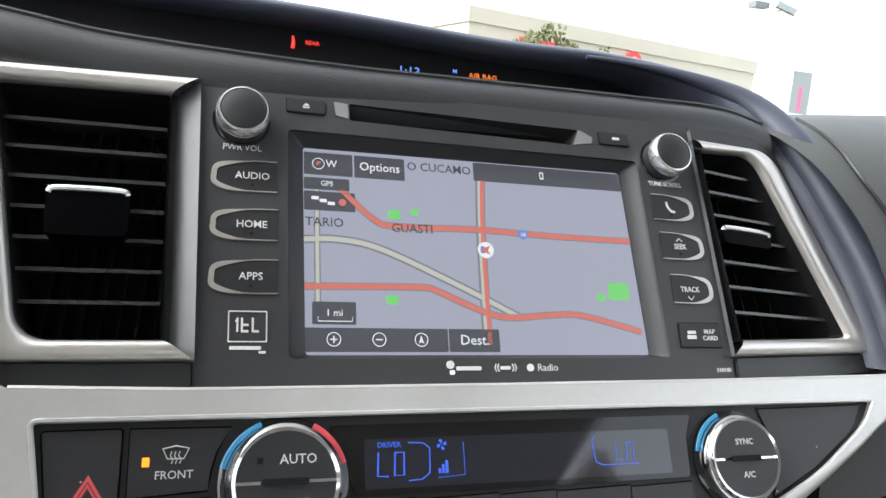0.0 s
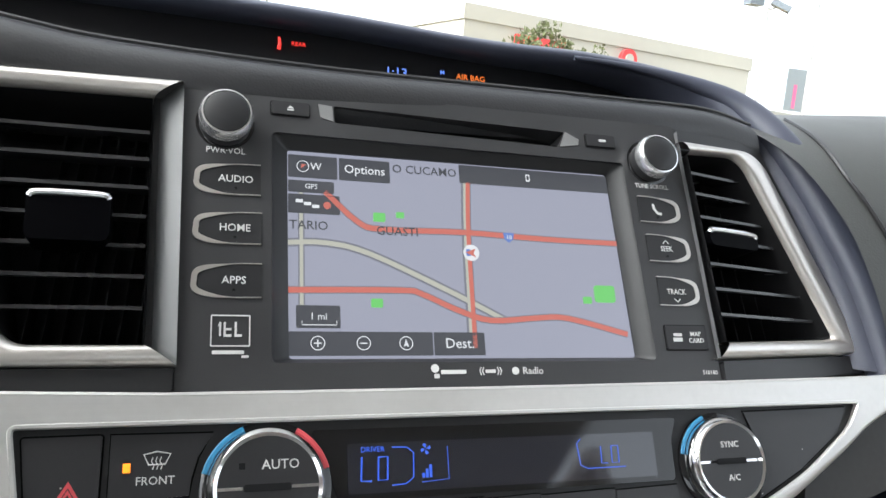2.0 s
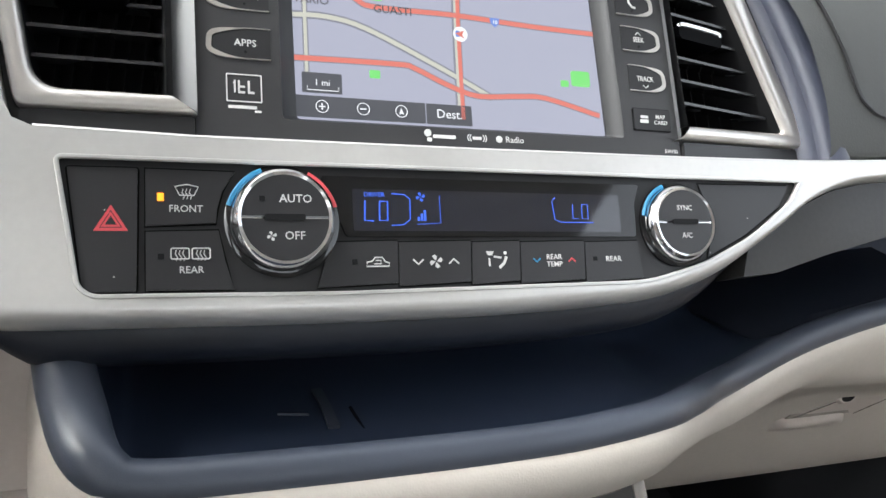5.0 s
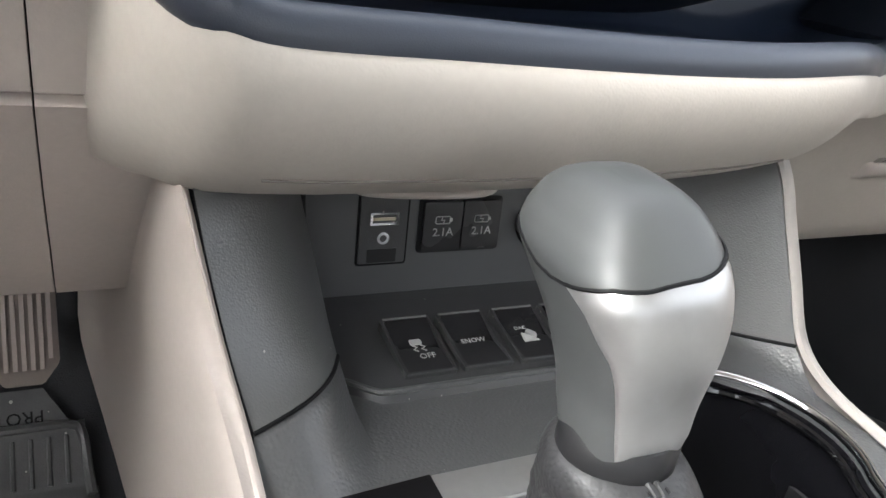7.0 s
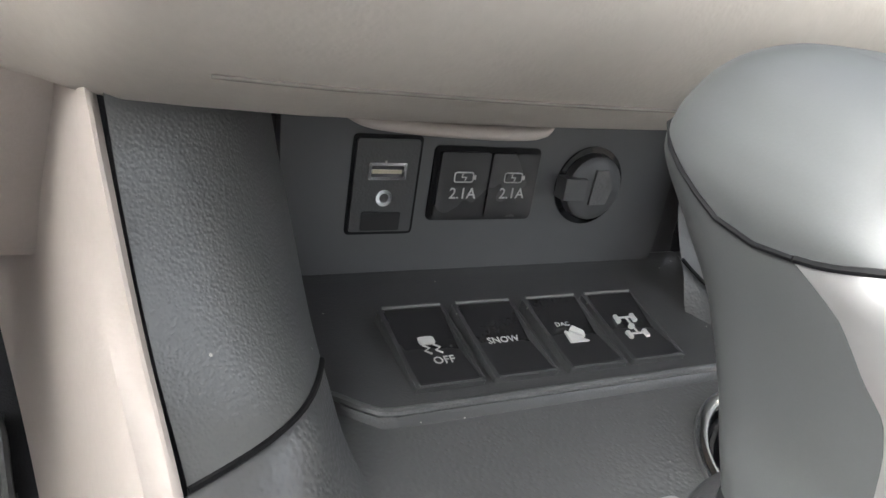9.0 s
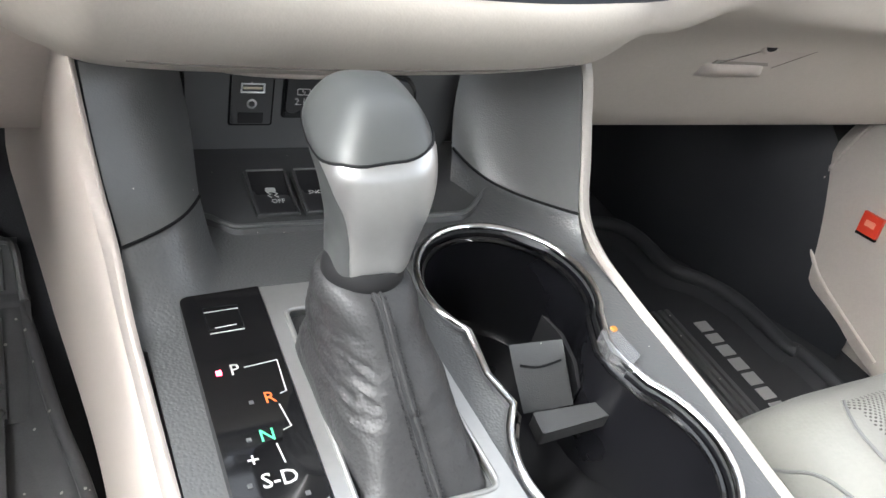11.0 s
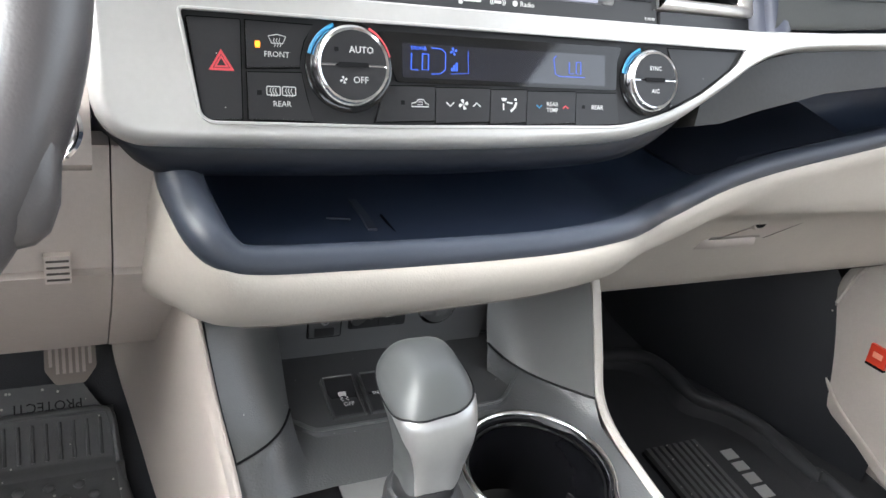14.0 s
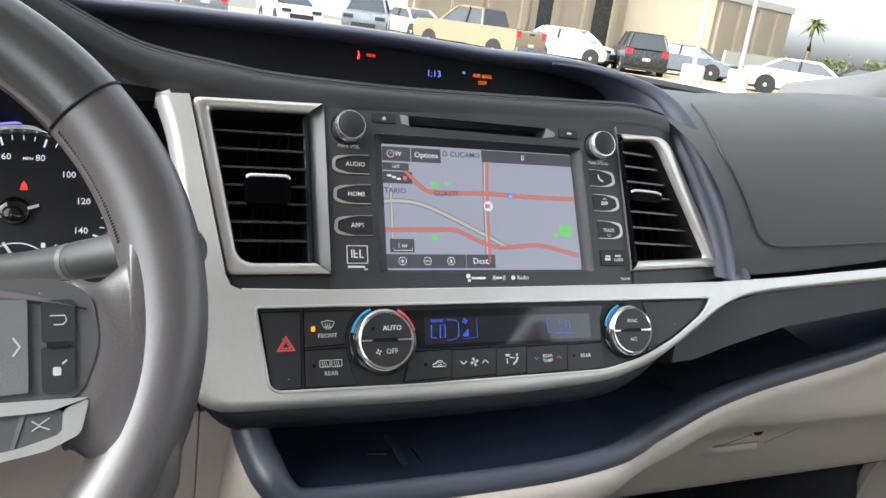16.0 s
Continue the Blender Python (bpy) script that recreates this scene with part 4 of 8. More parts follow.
def dial(x, y, r, words, rim):
    d = part("dial", lathe([(r * 1.14, 0.006), (r * 1.14, 0.0102), (r * 1.04, 0.0112), (r * 0.98, 0.0112)], 64, (x, y)), M_GLOSS, clim, "climate dial with a chrome ring")
    part("chrome_ring", lathe([(r * 1.02, 0.009), (r * 1.03, 0.013), (r * 0.99, 0.0165), (r * 0.92, 0.0185), (r * 0.86, 0.0180), (r * 0.85, 0.016)], 72, (x, y)), M_CHROME, d)
    for sgn in (1, -1):
        pts = [(x + r * 0.85 * math.cos(a), y + sgn * (0.0006 + r * 0.85 * math.sin(a))) for a in [math.pi * k / 24 for k in range(25)]]
        b = part("face_button", plate(pts if sgn > 0 else pts[::-1], (), 0.012, 0.0180), M_KEY, d, bevel=0.0005)
        text(words[0 if sgn > 0 else 1], 0.0052 if r > 0.021 else 0.0040, x + (0.0045 if r > 0.021 and sgn > 0 else (0.003 if r > 0.021 else 0)), y + sgn * r * 0.37, 0.0182, M_PRINT, b)
    part("bar", plate(rect(x - r * 0.42, x + r * 0.38, y - 0.0014, y + 0.0014, 0.001), (), 0.015, 0.0188), M_DARK, d, bevel=0.0005)
    for a0, a1, m in rim:
        pts = [(x + r * 1.09 * math.cos(radians(a)), y + r * 1.09 * math.sin(radians(a)), 0.0112) for a in np.linspace(a0, a1, 16)]
        part("colour_arc", tube(pts, 0.0011, 6, flat=0.5), m, d, "painted temperature arc")
    return d


d1 = dial(-0.0978, -0.1100, 0.0225, ("AUTO", " OFF"), ((112, 165, M_BLUE), (15, 62, M_RED)))
part("lamp", plate(rect(-0.1092, -0.1068, -0.1030, -0.1006), (), 0.0170, 0.0183), M_DARK, d1)
fan_x, fan_y = -0.1042, -0.1184


def fan_mark(x, y, r, z, parent, m):
    for k in range(4):
        a = radians(20 + 90 * k)
        loop = [(x + r * q * math.cos(a + e), y + r * q * math.sin(a + e)) for q, e in ((0.12, -0.4), (0.72, -0.55), (1.0, -0.18), (0.95, 0.32), (0.45, 0.30))]
        part("fan_blade", plate(loop, (), z, z + 0.0002), m, parent)


fan_mark(fan_x, fan_y, 0.0022, 0.0182, d1, M_PRINT)
dial(0.1170, -0.1100, 0.0205, ("SYNC", "A/C"), ((110, 168, M_BLUE),))
# the blank corner cover
button([(0.1400, -0.0990), (0.1352, -0.0868), (0.2005, -0.0860), (0.1925, -0.0985), (0.1640, -0.1158), (0.1365, -0.1280), (0.1400, -0.1180)], 0.0095, "corner_cover")
# the display window
win = rounded([(-0.0800, -0.0886), (0.0945, -0.0884), (0.0905, -0.0985), (0.0900, -0.1168), (-0.0690, -0.1172), (-0.0722, -0.1085)], 0.002)
w = part("display_window", plate(win, (), 0.007, 0.0102), M_GLOSS, clim, "glossy black display window", bevel=0.0006)
M_LCDBACK = mat("lcd_back", (0.012, 0.013, 0.020), 0.05, 0, 0, 300, 0.05, 1.0, 0.02)
lc = part("lcd", plate(rect(-0.0655, 0.0805, -0.1145, -0.0945, 0.001), (), 0.010, 0.01045), M_LCDBACK, clim, "dark liquid-crystal strip with blue figures")
G_B = glow("lcd_blue", (0.03, 0.10, 0.65), 0.25)


def seg(pts, w=0.0007):
    part("segment", ribbon(pts, w * 0.75, 0.01065), G_B, lc)


text("DRIVER", 0.0031, -0.0548, -0.0972, 0.0106, G_B, lc)
seg([(-0.0595, -0.1000), (-0.0600, -0.1095), (-0.0555, -0.1098)], 0.0010)
seg([(-0.0525, -0.1003), (-0.0485, -0.1003), (-0.0488, -0.1095), (-0.0528, -0.1095), (-0.0524, -0.1003)], 0.0010)
seg([(-0.0465, -0.0965), (-0.0400, -0.0968), (-0.0372, -0.0990), (-0.0376, -0.1090), (-0.0410, -0.1115), (-0.0470, -0.1118)], 0.0007)
fan_mark(-0.0318, -0.0978, 0.0024, 0.0105, lc, G_B)
for k, h in enumerate((0.002, 0.0036, 0.0052)):
    part("segment", plate(rect(-0.0338 + 0.0016 * k, -0.0326 + 0.0016 * k, -0.1095, -0.1095 + h), (), 0.0104, 0.0107), G_B, lc)
seg([(-0.022, -0.097), (-0.022, -0.1105), (-0.034, -0.1112)], 0.0004)
seg([(0.0420, -0.0965), (0.0400, -0.0985), (0.0410, -0.1080), (0.0445, -0.1095), (0.0640, -0.1095)], 0.0006)
seg([(0.0520, -0.1000), (0.0518, -0.1075), (0.0550, -0.1075)], 0.0006)
seg([(0.0575, -0.1000), (0.0610, -0.1000), (0.0608, -0.1075), (0.0572, -0.1075), (0.0575, -0.1000)], 0.0006)
# the row of keys
KEY_ROW = [(-0.0765, -0.0828, -0.0442, -0.0448), (-0.0436, -0.0442, -0.0066, -0.0076), (-0.0060, -0.0070, 0.0200, 0.0190), (0.0206, 0.0196, 0.0575, 0.0565), (0.0581, 0.0571, 0.0905, 0.0925)]
keys = []
for a, b, c, d in KEY_ROW:
    keys.append(button([(b, -0.1405), (d, -0.1390), (c, -0.1190), (a, -0.1198)]))
part("lamp", plate(rect(-0.0667, -0.0643, -0.1302, -0.1278), (), 0.009, 0.0101), M_DARK, keys[0])
part("lamp", plate(rect(0.0622, 0.0645, -0.1296, -0.1274), (), 0.009, 0.0101), M_DARK, keys[4])
x, y = -0.0545, -0.1296
bm = bmesh.new()
tube([(p[0], p[1], 0.0101) for p in [(x - 0.0054, y - 0.0016), (x - 0.0052, y + 0.0004), (x - 0.0028, y + 0.0008), (x - 0.0012, y + 0.0026), (x + 0.0022, y + 0.0026), (x + 0.0036, y + 0.0006), (x + 0.0054, y), (x + 0.0054, y - 0.0016)]], 0.00035, 4, True, bm)
part("car_mark", bm, M_PRINT, keys[0])
part("arrow_mark", ribbon([(x - 0.001, y + 0.0012), (x + 0.0015, y + 0.0012), (x + 0.0015, y - 0.0004), (x - 0.0018, y - 0.0004)], 0.0005, 0.0102), M_PRINT, keys[0])
for xc, s in ((-0.0345, -1), (-0.0163, 1)):
    part("arrow_mark", ribbon([(xc - 0.0026, -0.1292 - s * 0.0011), (xc, -0.1292 + s * 0.0012), (xc + 0.0026, -0.1292 - s * 0.0011)], 0.0008, 0.0102), M_PRINT, keys[1])
fan_mark(-0.0255, -0.1291, 0.0034, 0.0100, keys[1], M_PRINT)
x, y = 0.0070, -0.1290
part("seat_mark", ribbon([(x + 0.0050, y + 0.0020), (x + 0.0036, y - 0.0012), (x + 0.0008, y - 0.0036)], 0.0014, 0.0102), M_PRINT, keys[2])
part("seat_mark", lathe([(0.0009, 0.01), (0.0009, 0.0102)], 12, (x + 0.0044, y + 0.0038)), M_PRINT, keys[2])
part("arrow_mark", ribbon([(x - 0.0044, y + 0.0012), (x - 0.0044, y - 0.0028)], 0.0009, 0.0102), M_PRINT, keys[2])
part("arrow_mark", ribbon([(x - 0.0020, y + 0.0020), (x + 0.0022, y + 0.0014)], 0.0009, 0.0102), M_PRINT, keys[2])
part("arrow_mark", plate([(x - 0.0060, y + 0.0046), (x - 0.0018, y + 0.0046), (x - 0.0028, y + 0.0026), (x - 0.0050, y + 0.0026)], (), 0.01, 0.0102), M_PRINT, keys[2])
text("REAR", 0.0038, 0.0390, -0.1275, 0.0100, M_PRINT, keys[3])
text("TEMP", 0.0038, 0.0390, -0.1312, 0.0100, M_PRINT, keys[3])
for xc, s, m in ((0.0290, -1, M_BLUE), (0.0492, 1, M_RED)):
    part("arrow_mark", ribbon([(xc - 0.0020, -0.1290 - s * 0.0009), (xc, -0.1290 + s * 0.0009), (xc + 0.0020, -0.1290 - s * 0.0009)], 0.0008, 0.0102), m, keys[3])
text("REAR", 0.0041, 0.0745, -0.1287, 0.0100, M_PRINT, keys[4])

# ---- upper dashboard ----
# the stitched roll over the vents and the head unit, running up to the left over the instruments
ROLL = [(-0.62, 0.02, 0.80), (-0.42, 0.02, 0.802), (-0.35, 0.03, 0.792), (-0.309, 0.04, 0.772), (-0.263, 0.044, 0.7515), (-0.205, 0.045, 0.7425), (-0.164, 0.046, 0.7385), (-0.072, 0.047, 0.7365), (0.008, 0.049, 0.7375), (0.106, 0.055, 0.7390), (0.167, 0.063, 0.7395), (0.205, 0.066, 0.733)]
roll = smooth_path(ROLL, 6)
rows = []
for p in roll:
    x, y, z = p
    rows.append([(x, y - 0.012, z - 0.026), (x, y - 0.016, z - 0.016), (x, y - 0.012, z - 0.006), (x, y - 0.006, z - 0.001), (x, y, z), (x, y + 0.008, z + 0.0005), (x, y + 0.014, z - 0.002), (x, y + 0.018, z - 0.012)])
rows = [list(map(tuple, smooth_path(r, 3))) for r in rows]
M_EDGE2 = mat("stitch_black", (0.05, 0.05, 0.052), 0.4)
cowl = thing("dash_cowl", None, "black stitched vinyl cowl over the dashboard display", "dashboard", kind="structure")
part("roll", loft(rows), M_HOOD, cowl)
for dy, dz in ((-0.0035, 0.0012), (0.0045, 0.0014)):
    part("piping", tube([(p.x, p.y + dy, p.z + dz) for p in roll], 0.0010, 6), M_EDGE2, cowl)
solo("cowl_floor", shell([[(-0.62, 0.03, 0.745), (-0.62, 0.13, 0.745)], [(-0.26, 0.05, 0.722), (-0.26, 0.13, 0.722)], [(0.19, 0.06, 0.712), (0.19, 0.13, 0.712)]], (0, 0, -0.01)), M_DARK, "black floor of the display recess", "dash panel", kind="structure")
# the cowl's top: a lip that sweeps over and comes down beside the right vent
LIP = [(-0.62, 0.10, 0.800), (-0.42, 0.11, 0.790), (-0.32, 0.115, 0.7735), (-0.228, 0.12, 0.7735), (-0.123, 0.12, 0.7735), (-0.053, 0.12, 0.7725), (0.042, 0.118, 0.7685), (0.122, 0.113, 0.7685), (0.178, 0.104, 0.7615), (0.214, 0.086, 0.7455), (0.237, 0.058, 0.716), (0.252, 0.030, 0.676), (0.262, 0.008, 0.640), (0.268, -0.012, 0.600)]
lip = smooth_path(LIP, 6)
rows = []
for i, p in enumerate(lip):
    f = ease((p.x - 0.15) / 0.09)
    d = (lip[min(i + 1, len(lip) - 1)] - lip[max(i - 1, 0)]).normalized()
    n = Vector((-d.z, 0, d.x)) if d.x > 0.05 else Vector((1, 0, 0))
    n = Vector((max(n.x, 0), 0, max(n.z, 0))).normalized()
    over = [p + Vector((0, 0.05, 0)) - n * 0.02, p + Vector((0, 0.02, 0)) - n * 0.012, p + Vector((0, 0.004, 0)) - n * 0.006, p, p + n * 0.003 + Vector((0, 0.003, 0)), p + n * 0.0045 + Vector((0, 0.012, 0)), p + n * 0.004 + Vector((0, 0.05, 0)), p - n * 0.005 + Vector((0, 0.2, 0))]
    arm = [p - n * 0.030 + Vector((0, 0.010, 0)), p - n * 0.022 + Vector((0, -0.004, 0)), p - n * 0.012 + Vector((0, -0.010, 0)), p - n * 0.004 + Vector((0, -0.011, 0)), p + n * 0.004 + Vector((0, -0.008, 0)), p + n * 0.008 + Vector((0, 0.0, 0)), p + n * 0.011 + Vector((0, 0.014, 0)), p + n * 0.020 + Vector((0, 0.08, 0))]
    rows.append([tuple(a.lerp(b, f)) for a, b in zip(over, arm)])
rows = [list(map(tuple, smooth_path(r, 3))) for r in rows]
part("hood", loft(rows), M_ARM, cowl, "smooth dark blue-black hood")
arm_path = [p + Vector((0.004 - 0.009 * ease((p.x - 0.20) / 0.05), -0.004, -0.002)) for p in lip if p.x > 0.085]
arm_path += [Vector((0.2645, -0.024, 0.586))]
part("arm_roll", tube(arm_path, [0.0015 + 0.011 * ease(i / 22) for i in range(len(arm_path))], 16), M_ARM, cowl, "rounded blue-black vinyl roll beside the vent")
part("arm_stitch", tube([p + Vector((0.0095, -0.0085, 0.001)) for p in arm_path[14:]], 0.0008, 6), M_EDGE2, cowl)
# the dark display behind the opening
disp = thing("info_display", None, "dark strip display with red, blue and amber warning signs", "display")
rows = [[(x, 0.118, 0.725), (x, 0.134, lerp_table([(-0.32, 0.770), (-0.05, 0.767), (0.042, 0.762), (0.122, 0.755), (0.18, 0.745)], x)[0])] for x in np.linspace(-0.30, 0.178, 14)]
part("panel", shell(rows, (0, 0.01, 0)), mat("display_black", (0.005, 0.005, 0.006), 0.35, 0, 0, 300, 0.1, 0.15), disp)
G_WRED, G_WAMB, G_WBLU = glow("sign_red", (1.0, 0.04, 0.03), 0.28), glow("sign_amber", (1.0, 0.2, 0.02), 0.22), glow("sign_blue", (0.15, 0.3, 1.0), 0.22)
TILT_D = Matrix.Rotation(radians(90 - 19), 4, "X")


def sign(word, size, x, z, m):
    text(word, size, 0, 0, 0, m, disp, "sign", m=Matrix.Translation((x, 0.1165 + (z - 0.725) * 0.34, z)) @ TILT_D)


sign("1:13", 0.0085, -0.012, 0.7455, G_WBLU)
sign("AIR BAG", 0.0052, 0.037, 0.7475, G_WAMB)
sign("OFF", 0.0052, 0.037, 0.7415, G_WAMB)
sign("REAR", 0.0036, -0.072, 0.7555, G_WRED)
sign("M", 0.004, 0.018, 0.749, G_WBLU)
part("belt_sign", tube([(-0.0835, 0.1265, 0.7515), (-0.0830, 0.127, 0.7545), (-0.0835, 0.128, 0.7585)], [0.0012, 0.0010, 0.0007], 8), G_WRED, disp)

# the dash top running to the windscreen
rows = []
for x in np.linspace(-0.92, 0.92, 32):
    drop = 0.03 * (abs(x) / 0.8) ** 2
    z0 = lerp_table([(-0.92, 0.795), (-0.4, 0.79), (-0.2, 0.772), (0.04, 0.766), (0.15, 0.748), (0.21, 0.742), (0.3, 0.741), (0.92, 0.733)], x)[0]
    rows.append([(x, 0.155 - 0.03 * ease((x - 0.14) / 0.1), z0), (x, 0.3, z0 + 0.002), (x, 0.5, 0.735 - drop), (x, 0.72 - drop * 3, 0.712 - drop)])
solo("dash_top", shell(rows, (0, 0, -0.02)), M_PAD, "dark grey grained dashboard top below the windscreen", "dashboard", kind="structure")
# the grained pad before the passenger
secs = []
for x in np.linspace(0.268, 0.80, 26):
    s = (x - 0.268) / 0.53
    z0 = 0.598 + 0.017 * ease(s * 1.6) + 0.012 * s
    y0 = -0.022 - 0.010 * math.sin(math.pi * min(1, s)) + 0.03 * s
    secs.append([(x, y0 + 0.02, z0), (x, y0, z0 + 0.003), (x, y0 - 0.002, z0 + 0.012), (x, y0 + 0.006, z0 + 0.04), (x, y0 + 0.026, z0 + 0.085), (x, y0 + 0.062, z0 + 0.122), (x, y0 + 0.115, z0 + 0.140), (x, y0 + 0.18, z0 + 0.1455)])
def pad_left(z):
    return lerp_table([(0.59, 0.256), (0.64, 0.247), (0.674, 0.236), (0.711, 0.219), (0.738, 0.200), (0.7535, 0.178)], z)[0]


secs = [[(pad_left(z) + (x - 0.268) / 0.532 * (0.80 - pad_left(z)), y, z) for x, y, z in smooth_path(r, 4)] for r in secs]
pad = thing("passenger_dash_pad", None, "dark grey grained leather-look pad in front of the passenger", "dashboard", kind="structure")
part("pad", loft(secs), M_PAD, pad)


def on_pad(u, k):
    """A place on the pad: u from 0 (by the vent) to 1 (by the door), k from 0 (bottom) to 1 (top)."""
    i, j = min(u * 25, 24.99), k * (len(secs[0]) - 1)
    a, b = (Vector(secs[n][int(j)]).lerp(Vector(secs[n][int(j) + 1]), j % 1) for n in (int(i), int(i) + 1))
    return a.lerp(b, i % 1)


loop = [on_pad(u + 0.022 * (1 - u), k) + Vector((0, -0.0010, 0.0008)) for u, k in ((0.098, 0.875), (0.060, 0.782), (0.038, 0.711), (0.023, 0.646), (0.022, 0.593), (0.023, 0.521), (0.030, 0.443), (0.041, 0.412), (0.059, 0.388), (0.102, 0.377), (0.17, 0.370), (0.34, 0.350), (0.6, 0.33), (0.98, 0.32))]
part("seam", tube(smooth_path(loop, 5), 0.0014, 6), M_HOOD, pad, "stitched seam")

# ---- centre console ----
ZC = 0.315
CUP = [(0.042, -0.157, 0.0535), (0.038, -0.281, 0.0545)]


def cup_outline(grow=0.0):
    """Two round wells joined by a waist."""
    (xa, ya, ra), (xb, yb, rb) = CUP
    ra, rb = ra + grow, rb + grow
    pts = [(xa + ra * math.cos(radians(a)), ya + ra * math.sin(radians(a))) for a in range(-38, 226, 8)]
    pts += [(-0.0035 - grow, -0.214), (-0.0045 - grow, -0.222)]
    pts += [(xb + rb * math.cos(radians(a)), yb + rb * math.sin(radians(a))) for a in range(136, 405, 8)]
    pts += [(0.0745 + grow, -0.228), (0.0740 + grow, -0.214)]
    return pts


edge_l = [(-0.152, -0.372), (-0.1545, -0.30), (-0.1565, -0.215), (-0.158, -0.15), (-0.1575, -0.11)]
edge_r = [(0.116, -0.092), (0.1145, -0.14), (0.1130, -0.203), (0.1100, -0.27), (0.1045, -0.32), (0.1015, -0.372)]
outline = edge_l + [(-0.14, -0.060), (-0.118, -0.050), (0.07, -0.050), (0.11, -0.060)] + edge_r
console = thing("centre_console", None, "charcoal plastic centre console with cup holders between the front seats", "console", kind="structure")
top = plate(outline, [cup_outline()], ZC - 0.006, ZC)
part("top_panel", top, M_CONS, console, bevel=0.001)
# cup wells
well = cup_outline()
rows = [[(x, y, ZC - 0.002) for x, y in well]]
for k, z in ((0.98, -0.03), (0.95, -0.072), (0.90, -0.078)):
    rows.append([(0.04 + (x - 0.04) * k, -0.219 + (y + 0.219) * k, ZC + z) for x, y in well])
bm = loft(rows, True)
bm.faces.new([v for v in list(bm.verts)[-len(well):]])
part("cup_well", bm, mat("cup_black", (0.008, 0.008, 0.010), 0.3, 0, 0, 300, 0.1), console)
cup_rim = thing("cup_holder_rim", None, "polished chrome rim round two joined cup holders", "cup holder")
bm = tube([(x, y, ZC + 0.002) for x, y in cup_outline(0.0015)], 0.0026, 10, True)
part("outer_rim", bm, M_CHROME, cup_rim)
bm = tube([(x, y, ZC - 0.005) for x, y in cup_outline(-0.0030)], 0.0022, 8, True)
part("inner_rim", bm, M_GLOSS, cup_rim)
part("waist_bridge", plate(rounded([(0.0745, -0.206), (0.0850, -0.204), (0.0870, -0.228), (0.0760, -0.234), (0.0705, -0.221)], 0.002), (), ZC - 0.004, ZC + 0.0044), M_BRIGHT, cup_rim, "chrome bridge with a stain of adhesive", bevel=0.002)
part("stain", lathe([(0.0022, ZC + 0.0046), (0.0018, ZC + 0.0053)], 9, (0.0835, -0.2065)), mat("amber_stain", (0.5, 0.2, 0.03), 0.5), cup_rim)
# the divider with its hinged flap
div = thing("cup_divider", None, "grey plastic divider with a hinged flap between the cup holders", "divider")
part("upright", shell([[(0.022, -0.201, 0.307), (0.058, -0.201, 0.305)], [(0.025, -0.209, 0.295), (0.060, -0.209, 0.294)], [(0.029, -0.221, 0.279), (0.063, -0.221, 0.278)]], (0, 0.003, 0.003)), M_SOFT, div, "black plastic upright", bevel=0.0008)
part("flap", plate(rounded([(0.030, -0.2385), (0.079, -0.2360), (0.083, -0.2260), (0.032, -0.2240)], 0.002), (), 0.2735, 0.2825), M_SOFT, div, "hinged black flap", bevel=0.0012)
part("slot", tube(smooth_path([(0.028, -0.2060, 0.3010), (0.040, -0.2075, 0.2990), (0.055, -0.2060, 0.3000)], 5), 0.0007, 6), M_DARK, div)
part("blade", shell([[(0.062, -0.172, 0.302), (0.064, -0.174, 0.302)], [(0.069, -0.184, 0.297), (0.0715, -0.185, 0.297)], [(0.073, -0.199, 0.288), (0.0755, -0.199, 0.288)], [(0.073, -0.211, 0.278), (0.0755, -0.210, 0.278)]], (0, 0, -0.03)), M_BLACK, div, "curved plastic spring blade")

# switch shelf, back wall and side columns
shelf = thing("switch_shelf", None, "black grained shelf with four switches under the dashboard", "console panel", kind="structure")
def shelf_front(x):
    """How far the shelf's front edge draws back towards its ends."""
    return max(0.014 * ease((-0.098 - x) / 0.020), 0.030 * ease((x - 0.040) / 0.045))


rows = []
for x in np.linspace(-0.118, 0.085, 24):
    e = shelf_front(x)
    rows.append([(x, -0.0935 + e, 0.3150), (x, -0.0905 + e, 0.3190), (x, -0.086 + e, 0.3180), (x, -0.055 + e * 0.5, 0.3208), (x, -0.030, 0.3228), (x, -0.0215, 0.3234), (x, -0.0120, 0.3240), (x, -0.004, 0.330), (x, -0.004, 0.43)])
rows = [list(map(tuple, smooth_path(r, 3))) for r in rows]
part("skin", loft(rows), M_SOFT, shelf)


